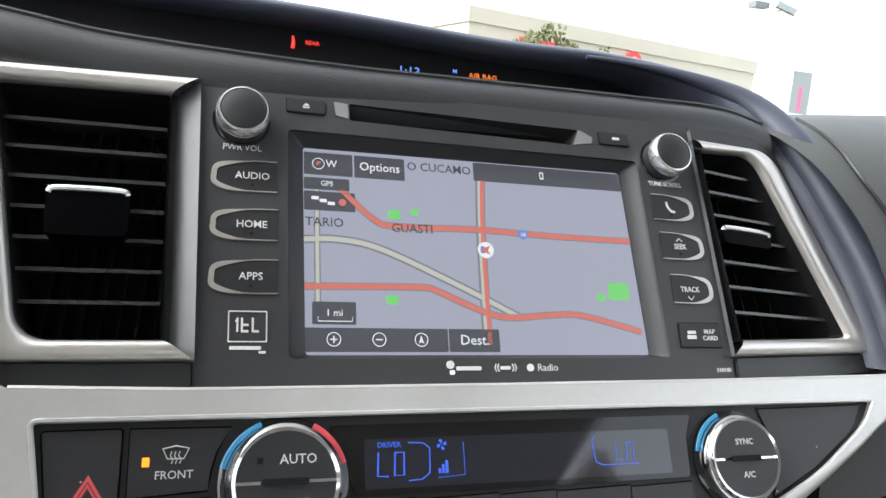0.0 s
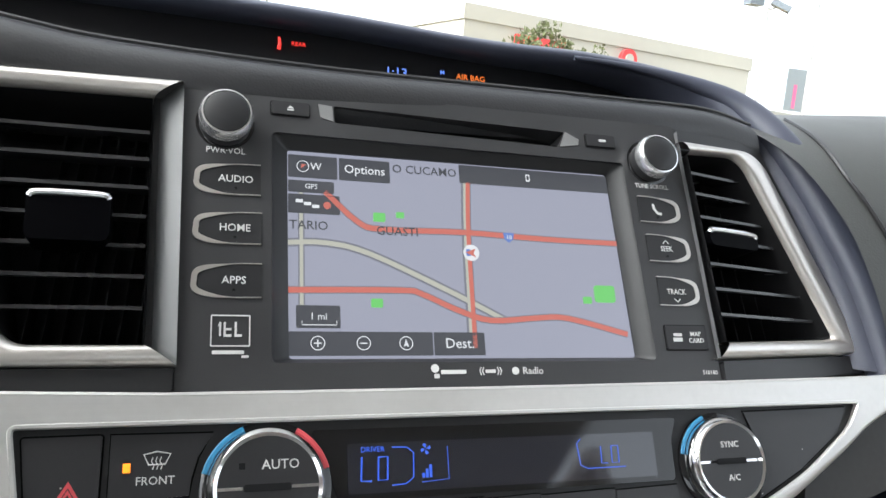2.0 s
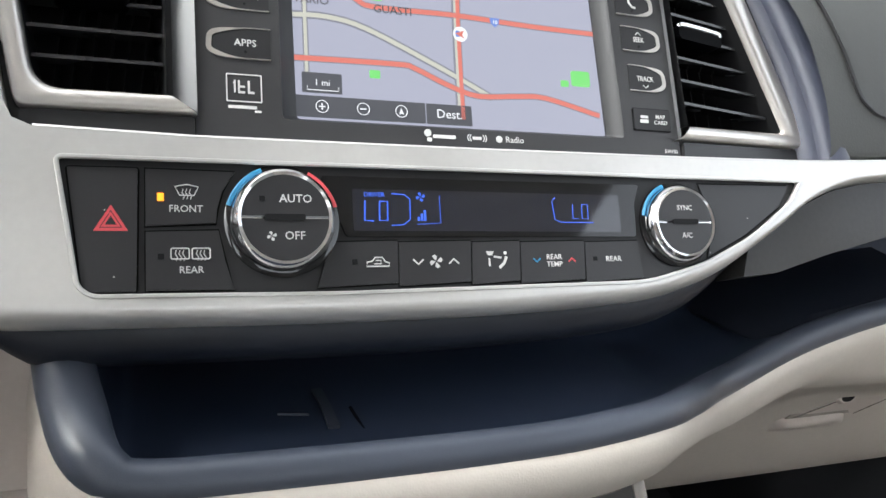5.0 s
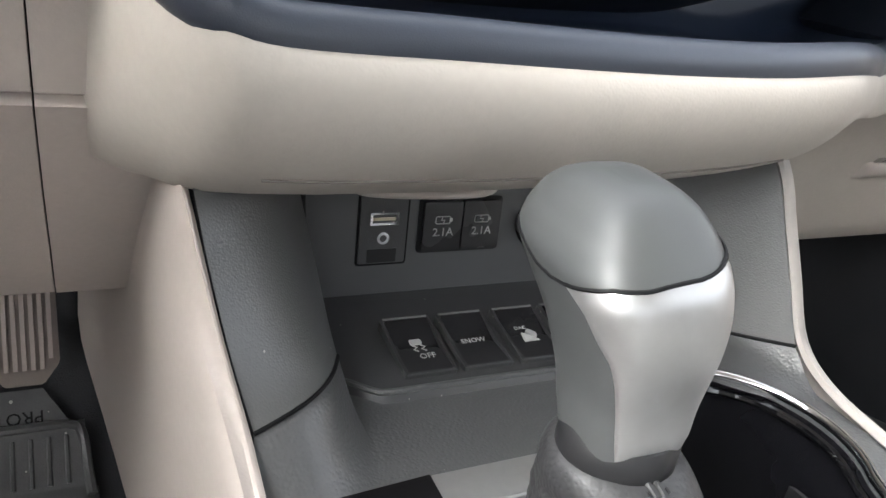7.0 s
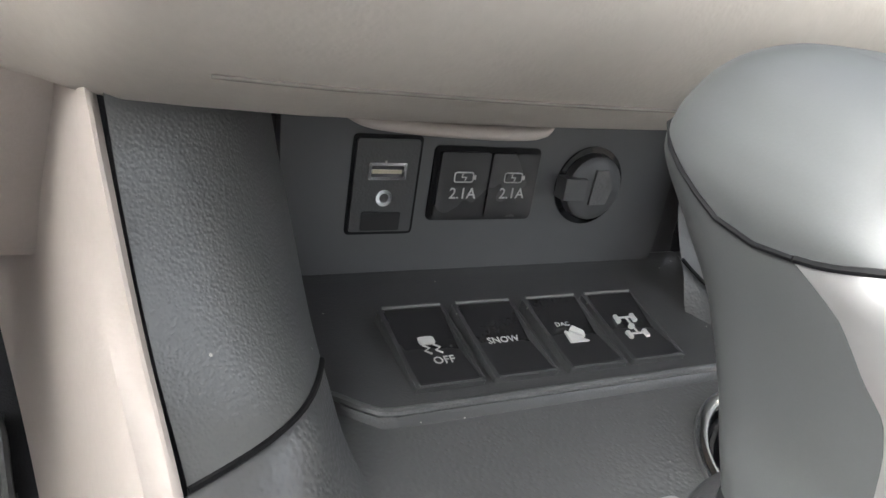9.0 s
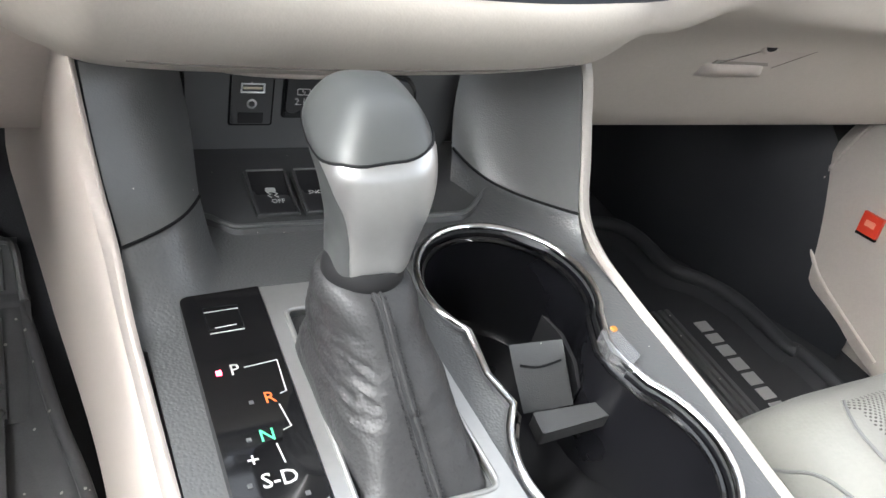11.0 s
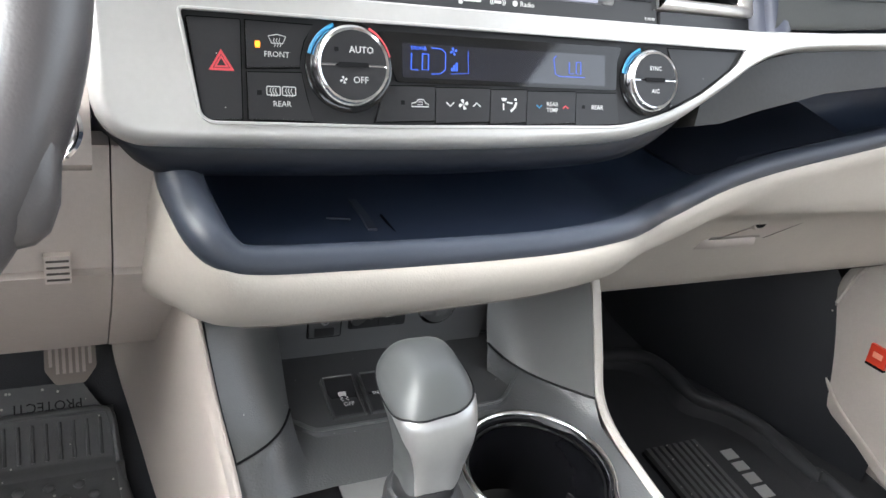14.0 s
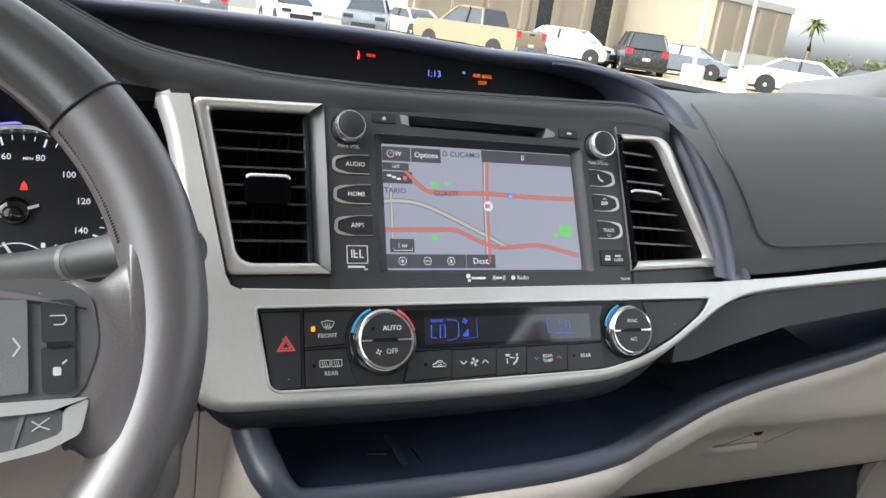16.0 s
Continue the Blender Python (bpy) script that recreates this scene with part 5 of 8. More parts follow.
def column(side):
    """A grained column that curves from the console's edge in to the back wall."""
    s = -1 if side < 0 else 1
    c = -0.0230
    O = [(0.1560, -0.030, 0.435), (0.1520, -0.068, 0.407), (0.1490, -0.085, 0.385), (0.1450, -0.105, 0.362), (0.1412, -0.120, 0.346), (0.1395, -0.1277, 0.3393)]
    I = [(0.107, -0.012, 0.435), (0.103, -0.016, 0.405), (0.097, -0.022, 0.376), (0.0935, -0.040, 0.352), (0.0945, -0.064, 0.340), (0.0960, -0.083, 0.3355)]
    if side > 0:
        O = [(0.134, -0.040, 0.440), (0.1367, -0.0688, 0.410), (0.1380, -0.083, 0.385), (0.1382, -0.097, 0.360), (0.1375, -0.108, 0.342), (0.1367, -0.1150, 0.331)]
        I = [(0.089, -0.012, 0.435), (0.087, -0.014, 0.405), (0.083, -0.018, 0.378), (0.080, -0.026, 0.358), (0.0785, -0.034, 0.345), (0.0774, -0.041, 0.337)]
    rows = []
    n = len(smooth_path(O, 5)) - 1
    for j, (a, b) in enumerate(zip(smooth_path(O, 5), smooth_path(I, 5))):
        r = []
        for k in range(13):
            t = k / 12
            p = a.lerp(b, t)
            bulge = math.sin(math.pi * t) ** 1.0
            p = p + (Vector((-0.006, -0.010, 0.006)) * 0.8 if side < 0 else Vector((-0.003, 0.013, -0.012 * ease(j / n)))) * bulge
            r.append((c + s * p.x, p.y, p.z))
        rows.append(r)
    return loft(rows)


for side in (-1, 1):
    bm = column(side)
    bm.verts.ensure_lookup_table()
    foot = [v.co + Vector((0, -0.0006, 0.0002)) for v in list(bm.verts)[-13:]]
    solo("console_column", bm, M_GRAIN, "grained charcoal column curving down from the dashboard", "console panel", kind="structure")
    ramp = []
    for k, p in enumerate(foot):
        w = k / 12
        d = Vector((-0.010 + 0.022 * w, -0.052, 0)) if side < 0 else Vector((-0.003 - 0.010 * w, -0.046, 0))
        d = d * (0.6 + 0.4 * math.sin(math.pi * w))
        ramp.append([tuple(p + Vector((0, 0.004, 0.0005))), tuple(p + d * 0.10 + Vector((0, 0, -0.0030))), tuple(Vector((p.x + d.x * 0.45, p.y + d.y * 0.45, 0.3158 + (p.z - 0.3158) * 0.30))), (p.x + d.x * 0.8, p.y + d.y * 0.8, 0.3160), (p.x + d.x * 1.15, p.y + d.y * 1.15, 0.3149)])
    solo("console_shoulder", loft([list(map(tuple, smooth_path(r, 4))) for r in ramp]), M_CONS, "charcoal console shoulder rising to the column's joint", "console panel", kind="structure")
    solo("column_seam", tube(foot, 0.0009, 6), M_DARK, "dark joint at the foot of the console column", "trim", kind="structure")
part("shelf_lip", tube([(x, -0.0905 + shelf_front(x), 0.3188) for x in np.linspace(-0.116, 0.083, 40)], 0.0015, 8), M_CONS, shelf)

# switches
def switch(x, mark):
    m = Matrix.Translation((x, -0.0645, 0.3205)) @ Matrix.Rotation(radians(9), 4, "X")
    s = thing("console_switch", m, "black rocker switch with a white symbol", "switch", "console switches")
    part("surround", plate(rect(-0.0128, 0.0128, -0.0185, 0.0190, 0.001), [rect(-0.0112, 0.0112, -0.0170, 0.0175, 0.0008)], -0.004, 0.0030), M_SOFT, s, bevel=0.0006)
    bm = loft([[(-0.0108, -0.0168, 0.0032), (0.0108, -0.0168, 0.0032)], [(-0.0108, 0.0, 0.0008), (0.0108, 0.0, 0.0008)], [(-0.0108, 0.0172, 0.0036), (0.0108, 0.0172, 0.0036)]])
    part("rocker", bm, M_SLAT, s)
    # pale bar painted as the highlight along the surround's top edge
    part("edge", tube([(-0.0112, 0.0188, 0.0034), (0.0112, 0.0188, 0.0034)], 0.0006, 6), M_EDGE, s)
    part("edge", tube([(0.0122, 0.0180, 0.0031), (0.0122, -0.0170, 0.0031)], 0.0004, 6), M_SOFT, s)
    part("edge", tube([(-0.0112, -0.0178, 0.0031), (0.0112, -0.0178, 0.0031)], 0.0004, 6), M_SOFT, s)
    if mark == 0:
        part("mark", plate(rect(-0.003, 0.003, 0.0015, 0.0050, 0.0012), (), 0.0012, 0.0018), M_PRINT, s)
        for dx in (-0.0028, 0.0012):
            part("mark", ribbon([(dx, 0.0005), (dx + 0.002, -0.0010), (dx, -0.0022), (dx + 0.002, -0.0038)], 0.0008, 0.0024), M_PRINT, s)
        text("OFF", 0.0046, 0.0022, -0.0072, 0.0024, M_PRINT, s)
    elif mark == 1:
        text("SNOW", 0.0042, 0, 0.0, 0.0016, M_PRINT, s)
    elif mark == 2:
        text("DAC", 0.0030, -0.0022, 0.0042, 0.0022, M_PRINT, s)
        part("mark", plate([(-0.0038, -0.0052), (0.0045, -0.0052), (-0.0030, 0.0010)], (), 0.0012, 0.0022), M_PRINT, s)
        part("mark", plate(rounded([(-0.0010, 0.0012), (0.0040, -0.0030), (0.0050, 0.0), (0.0015, 0.0034)], 0.0008), (), 0.0012, 0.0022), M_PRINT, s)
    else:
        for pts in ([(-0.004, 0.0045), (0.004, 0.0045)], [(-0.004, -0.0045), (0.004, -0.0045)], [(0.0, 0.0045), (0.0, -0.0045)]):
            part("mark", ribbon(pts, 0.0009, 0.0026), M_PRINT, s)
        for dx, dy in ((-0.004, 0.0045), (0.004, 0.0045), (-0.004, -0.0045), (0.004, -0.0045)):
            part("mark", plate(rect(dx - 0.0008, dx + 0.0008, dy - 0.0019, dy + 0.0019, 0.0003), (), 0.0012, 0.0026), M_PRINT, s)
        part("mark", lathe([(0.0012, 0.0012), (0.0012, 0.0026)], 10), M_PRINT, s)
    return s


for x, k in ((-0.0735, 0), (-0.0445, 1), (-0.0145, 2), (0.0135, 3)):
    switch(x, k)

# sockets on the back wall: x across, y up, z out
BACK = Matrix.Translation((0, -0.0128, 0.352)) @ Matrix.Rotation(radians(84), 4, "X")
solo("console_back_panel", plate(rounded([(-0.1130, -0.034), (0.0620, -0.034), (0.0660, 0.075), (-0.1180, 0.075)], [0.016, 0.012, 0, 0]), (), -0.006, 0.0004), M_WALL, "smooth charcoal panel behind the console switches", "console panel", kind="structure", m=BACK, bevel=0.0012)
usb = thing("usb_socket", BACK, "black socket panel with a USB port and an audio jack", "socket")
part("panel", plate(rect(-0.0883, -0.0637, -0.0118, 0.0235, 0.0012), (), -0.002, 0.0016), M_SOFT, usb, bevel=0.0005)
part("recess", plate(rect(-0.0896, -0.0624, -0.0131, 0.0250, 0.0022), (), -0.002, 0.0008), M_DARK, usb)
u = part("usb_port", plate(rect(-0.0835, -0.0685, 0.0085, 0.0150, 0.0008), [rect(-0.0822, -0.0698, 0.0097, 0.0138, 0.0004)], 0.0, 0.0026), M_CHROME, usb, "metal USB port", bevel=0.0003)
part("tongue", plate(rect(-0.0818, -0.0702, 0.0108, 0.0122), (), 0.0, 0.0022), mat("cream_plastic", (0.6, 0.55, 0.42), 0.4), u)
part("jack_ring", lathe([(0.0032, 0.0008), (0.0032, 0.0022), (0.0018, 0.0022), (0.0017, 0.0010)], 24, (-0.0760, 0.0015), caps=False), M_CHROME, usb, "chrome audio jack")
part("jack_hole", lathe([(0.0017, 0.0011), (0.0017, 0.0014)], 16, (-0.0760, 0.0015)), M_DARK, usb)
part("flap", plate(rect(-0.0840, -0.0685, -0.0112, -0.0040, 0.0006), (), 0.0, 0.0020), M_BLACK, usb, bevel=0.0004)
amp = thing("charging_sockets", BACK, "pair of black covered USB charging sockets marked 2.1A", "socket")
part("recess", plate(rect(-0.0572, -0.0100, -0.0078, 0.0216, 0.0025), (), -0.002, 0.0012), M_DARK, amp)
for x0 in (-0.0550, -0.0328):
    c = part("cover", plate(rect(x0, x0 + 0.0213, -0.0062, 0.0196, 0.001), (), 0.0, 0.0030), M_SLAT, amp, bevel=0.0008)
    xm = x0 + 0.011
    text("2.1A", 0.0062, xm, 0.0035, 0.0031, M_PRINT, c)
    bm = bmesh.new()
    tube([(p[0], p[1], 0.0031) for p in rect(xm - 0.0045, xm + 0.0035, 0.0082, 0.0120, 0.001)], 0.0003, 4, True, bm)
    part("battery_mark", bm, M_PRINT, c)
    part("battery_mark", plate(rect(xm + 0.0035, xm + 0.0048, 0.0092, 0.0110), (), 0.003, 0.0032), M_PRINT, c)
    part("battery_mark", ribbon([(xm - 0.001, 0.0115), (xm - 0.0014, 0.0101), (xm + 0.0006, 0.0101), (xm, 0.0087)], 0.0005, 0.0032), M_PRINT, c)
lighter = thing("power_outlet", BACK, "round black power outlet with a capped lid", "power outlet")
part("ring", lathe([(0.0168, -0.001), (0.0168, 0.0015), (0.0145, 0.0018), (0.0140, -0.001)], 40, (0.0170, 0.0065)), M_GLOSS, lighter)
part("lid", lathe([(0.0140, -0.001), (0.0136, 0.0050), (0.0118, 0.0064)], 40, (0.0170, 0.0065)), M_WALL, lighter)
part("tab", box(-0.0005, 0.0100, 0.0025, 0.0115, 0.002, 0.0088), M_WALL, lighter, bevel=0.001)
part("lid_face", plate([(0.0140, 0.0000), (0.0225, 0.0000), (0.0245, 0.0080), (0.0210, 0.0150), (0.0150, 0.0150)], (), 0.006, 0.0074), M_CONS, lighter, bevel=0.0005)
part("lip", tube(smooth_path([(-0.112, -0.058, 0.4010), (-0.104, -0.061, 0.3985), (-0.075, -0.063, 0.3975), (-0.052, -0.063, 0.3980), (-0.044, -0.058, 0.4000)], 4), 0.0022, 10), M_BEIGE2, lower_dash, "pale plastic lip under the dash")

# beige side panels of the console
TOPL = [(-0.1505, -0.50, 0.312), (-0.1515, -0.36, 0.3135), (-0.1550, -0.29, 0.3145), (-0.1590, -0.20, 0.3175), (-0.1615, -0.16, 0.3240), (-0.1640, -0.130, 0.3405), (-0.1690, -0.104, 0.3630), (-0.1735, -0.083, 0.3885), (-0.1762, -0.0615, 0.4060), (-0.180, -0.010, 0.430)]
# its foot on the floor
FOOT = [(-0.152, -0.50, -0.02), (-0.1545, -0.33, -0.02), (-0.1565, -0.15, -0.02), (-0.1590, -0.01, -0.02), (-0.1665, 0.10, -0.015), (-0.1800, 0.19, 0.005), (-0.2030, 0.29, 0.060)]
top_l, foot_l = smooth_path(TOPL, 6), smooth_path(FOOT, 9)
rows = []
for p, b in zip(top_l, foot_l):
    g = ease((p.z - 0.318) / 0.07)
    a = Vector(((p.x - 0.010) * (1 - g) + min(p.x - 0.005, -0.1822) * g, p.y + 0.003 + 0.036 * g, p.z - 0.010))
    m = a.lerp(b, 0.33) + Vector((-0.005 - 0.006 * g, 0.060 * g, 0.020 * g))
    n = a.lerp(b, 0.68) + Vector((-0.005 - 0.012 * g, 0.030 * g, 0))
    rows.append([tuple(p), (p.x - 0.0035, p.y + 0.001, p.z + 0.0006), tuple(a), tuple(m), tuple(n), tuple(b)])
rows = [list(map(tuple, smooth_path(r, 4))) for r in rows]
solo("console_side", loft(rows), M_BEIGE2, "beige plastic console side panel by the driver's footwell", "console panel", kind="structure")
M_STRIP = leather("grey_beige_plastic", (0.40, 0.375, 0.345), 0.5, 1000, 0.2, 0.4)
TOPR = [(0.1045, -0.50, 0.314), (0.1045, -0.372, 0.314), (0.1075, -0.32, 0.314), (0.1125, -0.27, 0.314), (0.1150, -0.2176, 0.3145), (0.1160, -0.18, 0.3158), (0.1172, -0.141, 0.3195), (0.1185, -0.1150, 0.3315), (0.1195, -0.097, 0.360), (0.1192, -0.083, 0.385), (0.1180, -0.069, 0.410), (0.1150, -0.040, 0.440)]
rows = []
for i, p in enumerate(smooth_path(TOPR, 5)):
    rows.append([(p.x - 0.0035, p.y, p.z), (p.x - 0.002, p.y, p.z + 0.0028), (p.x + 0.0010, p.y, p.z + 0.0034), (p.x + 0.0042, p.y, p.z + 0.001), (p.x + 0.006, p.y + 0.002, p.z - 0.01), (p.x + 0.012, p.y + 0.02, p.z - 0.10), (p.x + 0.03, p.y + 0.05, -0.01)])
solo("console_side", loft(rows), M_STRIP, "beige console side panel with a pale rounded top edge", "console panel", kind="structure")

# ---- gear selector ----
gate = thing("gear_gate", None, "satin silver gear selector surround with a black indicator strip", "gear selector")
opening = rounded([(-0.0945, -0.2840), (-0.0325, -0.2840), (-0.0365, -0.1600), (-0.0920, -0.1620)], [0.007, 0.007, 0.004, 0.004])
plate_o = rounded([(-0.1025, -0.2985), (-0.0232, -0.3000), (-0.0300, -0.1420), (-0.1005, -0.1430)], [0.001, 0.008, 0.003, 0.001])
part("surround", plate(plate_o, [opening], ZC - 0.003, ZC + 0.0050), M_SATIN, gate, "satin silver surround", bevel=0.0018)
part("opening_border", tube([(x, y, ZC + 0.0050) for x, y in opening], 0.0013, 8, True), M_SATIN, gate)
strip_o = rounded([(-0.1395, -0.2945), (-0.1035, -0.2965), (-0.1012, -0.1435), (-0.1400, -0.1465)], [0.008, 0.0008, 0.0008, 0.005])
ind = part("indicator", plate(strip_o, (), ZC - 0.003, ZC + 0.0062), M_GLOSS, gate, "gloss black indicator strip", bevel=0.002)
part("indicator_foot", plate([(-0.1365, -0.2880), (-0.1050, -0.2895), (-0.1045, -0.2700), (-0.1120, -0.2755), (-0.1230, -0.2772), (-0.1345, -0.2745)], (), ZC + 0.004, ZC + 0.0067), M_SATIN, ind, "silver foot of the indicator strip", bevel=0.0005)
ZG = ZC + 0.0064
M_OR, M_GR = mat("orange_print", (0.8, 0.16, 0.04), 0.5), mat("green_print", (0.1, 0.6, 0.3), 0.5)
text("P", 0.0088, -0.1248, -0.1975, ZG, M_PRINT, ind)
text("R", 0.0088, -0.1140, -0.2163, ZG, M_OR, ind)
text("N", 0.0088, -0.1200, -0.2358, ZG, M_GR, ind)
text("S-D", 0.0098, -0.1205, -0.2575, ZG, M_PRINT, ind)
text("+", 0.0090, -0.1285, -0.2468, ZG, M_PRINT, ind)
part("mark", plate(rect(-0.1265, -0.1225, -0.2690, -0.2678), (), ZG - 0.0003, ZG + 0.0002), M_PRINT, ind)
part("lamp", plate(rect(-0.1330, -0.1306, -0.1995, -0.1968), (), ZG - 0.0003, ZG + 0.0003), glow("red_lamp", (1.0, 0.05, 0.1), 2.5), ind, "lit red lamp")
for x, y in ((-0.1222, -0.2173), (-0.1278, -0.2365), (-0.1325, -0.2580), (-0.1120, -0.2665)):
    part("lamp", plate(rect(x - 0.001, x + 0.001, y - 0.001, y + 0.001), (), ZG - 0.0003, ZG + 0.0002), M_CONS, ind)
for pts in ([(-0.1205, -0.1968), (-0.1052, -0.1950), (-0.1060, -0.2138), (-0.1090, -0.2148)], [(-0.1110, -0.2205), (-0.1092, -0.2330), (-0.1130, -0.2345)], [(-0.1175, -0.2405), (-0.1165, -0.2505)]):
    part("guide_line", ribbon(pts, 0.0006, ZG + 0.0001), M_PRINT, ind)
for y, w in ((-0.1585, 0.008), (-0.1695, 0.005), (-0.1730, 0.008)):
    part("guide_line", ribbon([(-0.1225 - w, y - 0.0005), (-0.1225 + w, y + 0.0005)], 0.0006, ZG + 0.0001), M_PRINT, ind)
part("shift_lock_cover", plate(rect(-0.1310, -0.1140, -0.1715, -0.1555, 0.001), [rect(-0.1305, -0.1145, -0.1710, -0.1560, 0.001)], ZG - 0.0006, ZG), M_DARK, ind)

lever = thing("gear_lever", None, "black and silver gear lever with a leather gaiter", "gear lever")
# gaiter: a folded leather sleeve from the opening up to the neck
NX, NY, NZ = -0.0767, -0.2025, 0.3775
rows = []
base = [(-0.0960, -0.2755), (-0.0330, -0.2755), (-0.0340, -0.1610), (-0.0940, -0.1610)]
SEG = 120
for k in range(55):
    t = k / 54
    row = []
    for i in range(SEG):
        a = 2 * math.pi * i / SEG
        c, sn = math.cos(a), math.sin(a)
        s = t ** (0.13 + 0.88 * (0.5 + 0.5 * (0.6 * c - 0.8 * sn)))
        e = 2.0 / (7.0 - 5.0 * min(1, t * 1.3))
        rx, ry = 0.0295, 0.0610
        bx = -0.0625 + rx * math.copysign(abs(c) ** e, c)
        by = -0.2225 + ry * math.copysign(abs(sn) ** e, sn)
        rn = 0.0172 + 0.0042 * math.sqrt(max(0.0, 1 - max(0.0, (t - 0.86) / 0.14) ** 2))
        tx, ty = NX + rn * c, NY + rn * sn
        x, y = bx + (tx - bx) * s, by + (ty - by) * s
        z = ZC + 0.001 + (NZ - ZC) * t
        fold = (noise.noise((x * 40, y * 40, z * 60)) * 0.0020 - abs(noise.noise((x * 70, y * 70, z * 210 + 3))) * 0.0024 * (0.45 + 0.75 * t) - abs(noise.noise((x * 150, y * 150, z * 430))) * 0.0012) * math.sin(math.pi * min(1, t * 1.15)) ** 0.7
        row.append((x + c * fold, y + sn * fold, z))
    rows.append(row)
part("gaiter", loft(rows, True), M_BOOT, lever, "creased black leather gaiter with twin seams")
for off in (-0.0030, 0.0030):
    pts = []
    for k, row in enumerate(rows):
        front = sorted((p for p in row if p[1] < sum(q[1] for q in row) / SEG - 0.004), key=lambda p: p[0])
        xt = -0.0600 + (NX + 0.0600) * (k / 54) ** 0.9 + off
        for p, q in zip(front, front[1:]):
            if p[0] <= xt <= q[0]:
                pts.append(Vector(p).lerp(Vector(q), (xt - p[0]) / max(1e-6, q[0] - p[0])))
                break
    fine = smooth_path(pts, 2)
    bm = bmesh.new()
    for j in range(0, len(fine) - 1, 2):
        d = (Vector((0, -0.0005, 0.0003)))
        tube([fine[j] + d, fine[j + 1] + d], 0.00045, 5, False, bm)
    part("stitching", bm, M_BLACK, lever, "row of dark stitches")
    part("seam_ridge", tube([p + Vector((0.0016 if off < 0 else -0.0016, 0.0004, 0)) for p in fine], 0.0010, 6), M_BOOT, lever)
part("neck_ring", lathe([(0.0172, 0.372), (0.0182, 0.376), (0.0180, 0.3835), (0.0160, 0.386)], 40, (NX, NY), sy=0.92), M_BLACK, lever)


# height, centre, half widths; the section is a rounded square that leans forward as it rises
KN = [(0.3830, -0.0767, -0.2020, 0.0160, 0.0142), (0.3900, -0.0758, -0.1992, 0.0168, 0.0160), (0.3976, -0.0750, -0.1966, 0.0175, 0.0180), (0.4113, -0.0752, -0.1932, 0.0204, 0.0221), (0.4215, -0.0762, -0.1889, 0.0228, 0.0258), (0.4300, -0.0773, -0.1842, 0.0238, 0.0286), (0.4360, -0.0768, -0.1817, 0.0226, 0.0276), (0.4406, -0.0760, -0.1800, 0.0205, 0.0254), (0.4448, -0.0757, -0.1789, 0.0178, 0.0222), (0.4482, -0.0755, -0.1784, 0.0145, 0.0180), (0.4508, -0.0753, -0.1784, 0.0100, 0.0125), (0.4520, -0.0752, -0.1786, 0.0050, 0.0062)]
table = [(p[0], p[1], p[2], p[3], p[4]) for p in (tuple(a) + tuple(b) for a, b in zip(smooth_path([r[:3] for r in KN], 6), smooth_path([(r[3], r[4], 0) for r in KN], 6)))]
KNOB_E = 0.58


def knob_at(z, deg, g=0.0):
    """A place on the knob's skin at a height and an angle, lifted by g."""
    cx, cy, rx, ry = lerp_table(table, z)
    c, sn = math.cos(radians(deg)), math.sin(radians(deg))
    return (cx + (rx + g) * math.copysign(abs(c) ** KNOB_E, c), cy + (ry + g) * math.copysign(abs(sn) ** KNOB_E, sn), z)


rows = [[knob_at(z, 5 * i) for i in range(72)] for z in [r[0] for r in table]]
part("handle", loft(rows, True, True), M_KNOB, lever, "smooth charcoal gear knob")
# silver shield on the knob's rear and right
SHIELD_TOP = [(186, 0.4272), (205, 0.4300), (225, 0.4323), (255, 0.4335), (270, 0.4348), (300, 0.4378), (330, 0.4395), (362, 0.4400)]
SHIELD_LEFT = [(0.384, 238), (0.395, 228), (0.407, 221), (0.4124, 216), (0.4165, 206), (0.4228, 198), (0.4272, 186)]
rows = []
for k in range(31):
    f = k / 30
    row = []
    for i in range(37):
        u = i / 36
        zl = 0.3845 + f * (0.4272 - 0.3845)
        a0 = lerp_table(SHIELD_LEFT, zl)[0]
        a1 = 318 + 44 * ease(f * 1.15)
        a = a0 + (a1 - a0) * u
        ztop = lerp_table(SHIELD_TOP, 186 + 176 * (a - a0) / (362 - a0))[0]
        z = 0.3845 + f * (ztop - 0.3845)
        row.append(knob_at(z, a, 0.0006 * min(1.0, k / 2, (30 - k) / 2, i / 2, (36 - i) / 2) + 0.0001))
    rows.append(row)
part("shield", loft(rows), M_KNOBSIL, lever, "brushed silver shield")
part("shield_joint", tube([Vector(p) + Vector((0, 0, 0.0005)) for p in rows[-1]], 0.0006, 6), M_DARK, lever)
part("cap_joint", tube([knob_at(z, a, 0.0001) for a, z in ((186, 0.4276), (180, 0.4262), (174, 0.4265), (168, 0.4283), (160, 0.4303), (150, 0.4320), (130, 0.4340), (110, 0.4350))], 0.0005, 6), M_DARK, lever)
part("shift_button", lathe([(0.0026, -0.002), (0.0024, 0.0008), (0.0014, 0.0012)], 16), M_KNOBSIL, lever).matrix_local = Matrix.Translation((-0.0528, -0.1960, 0.4180)) @ Matrix.Rotation(radians(90), 4, "Y")

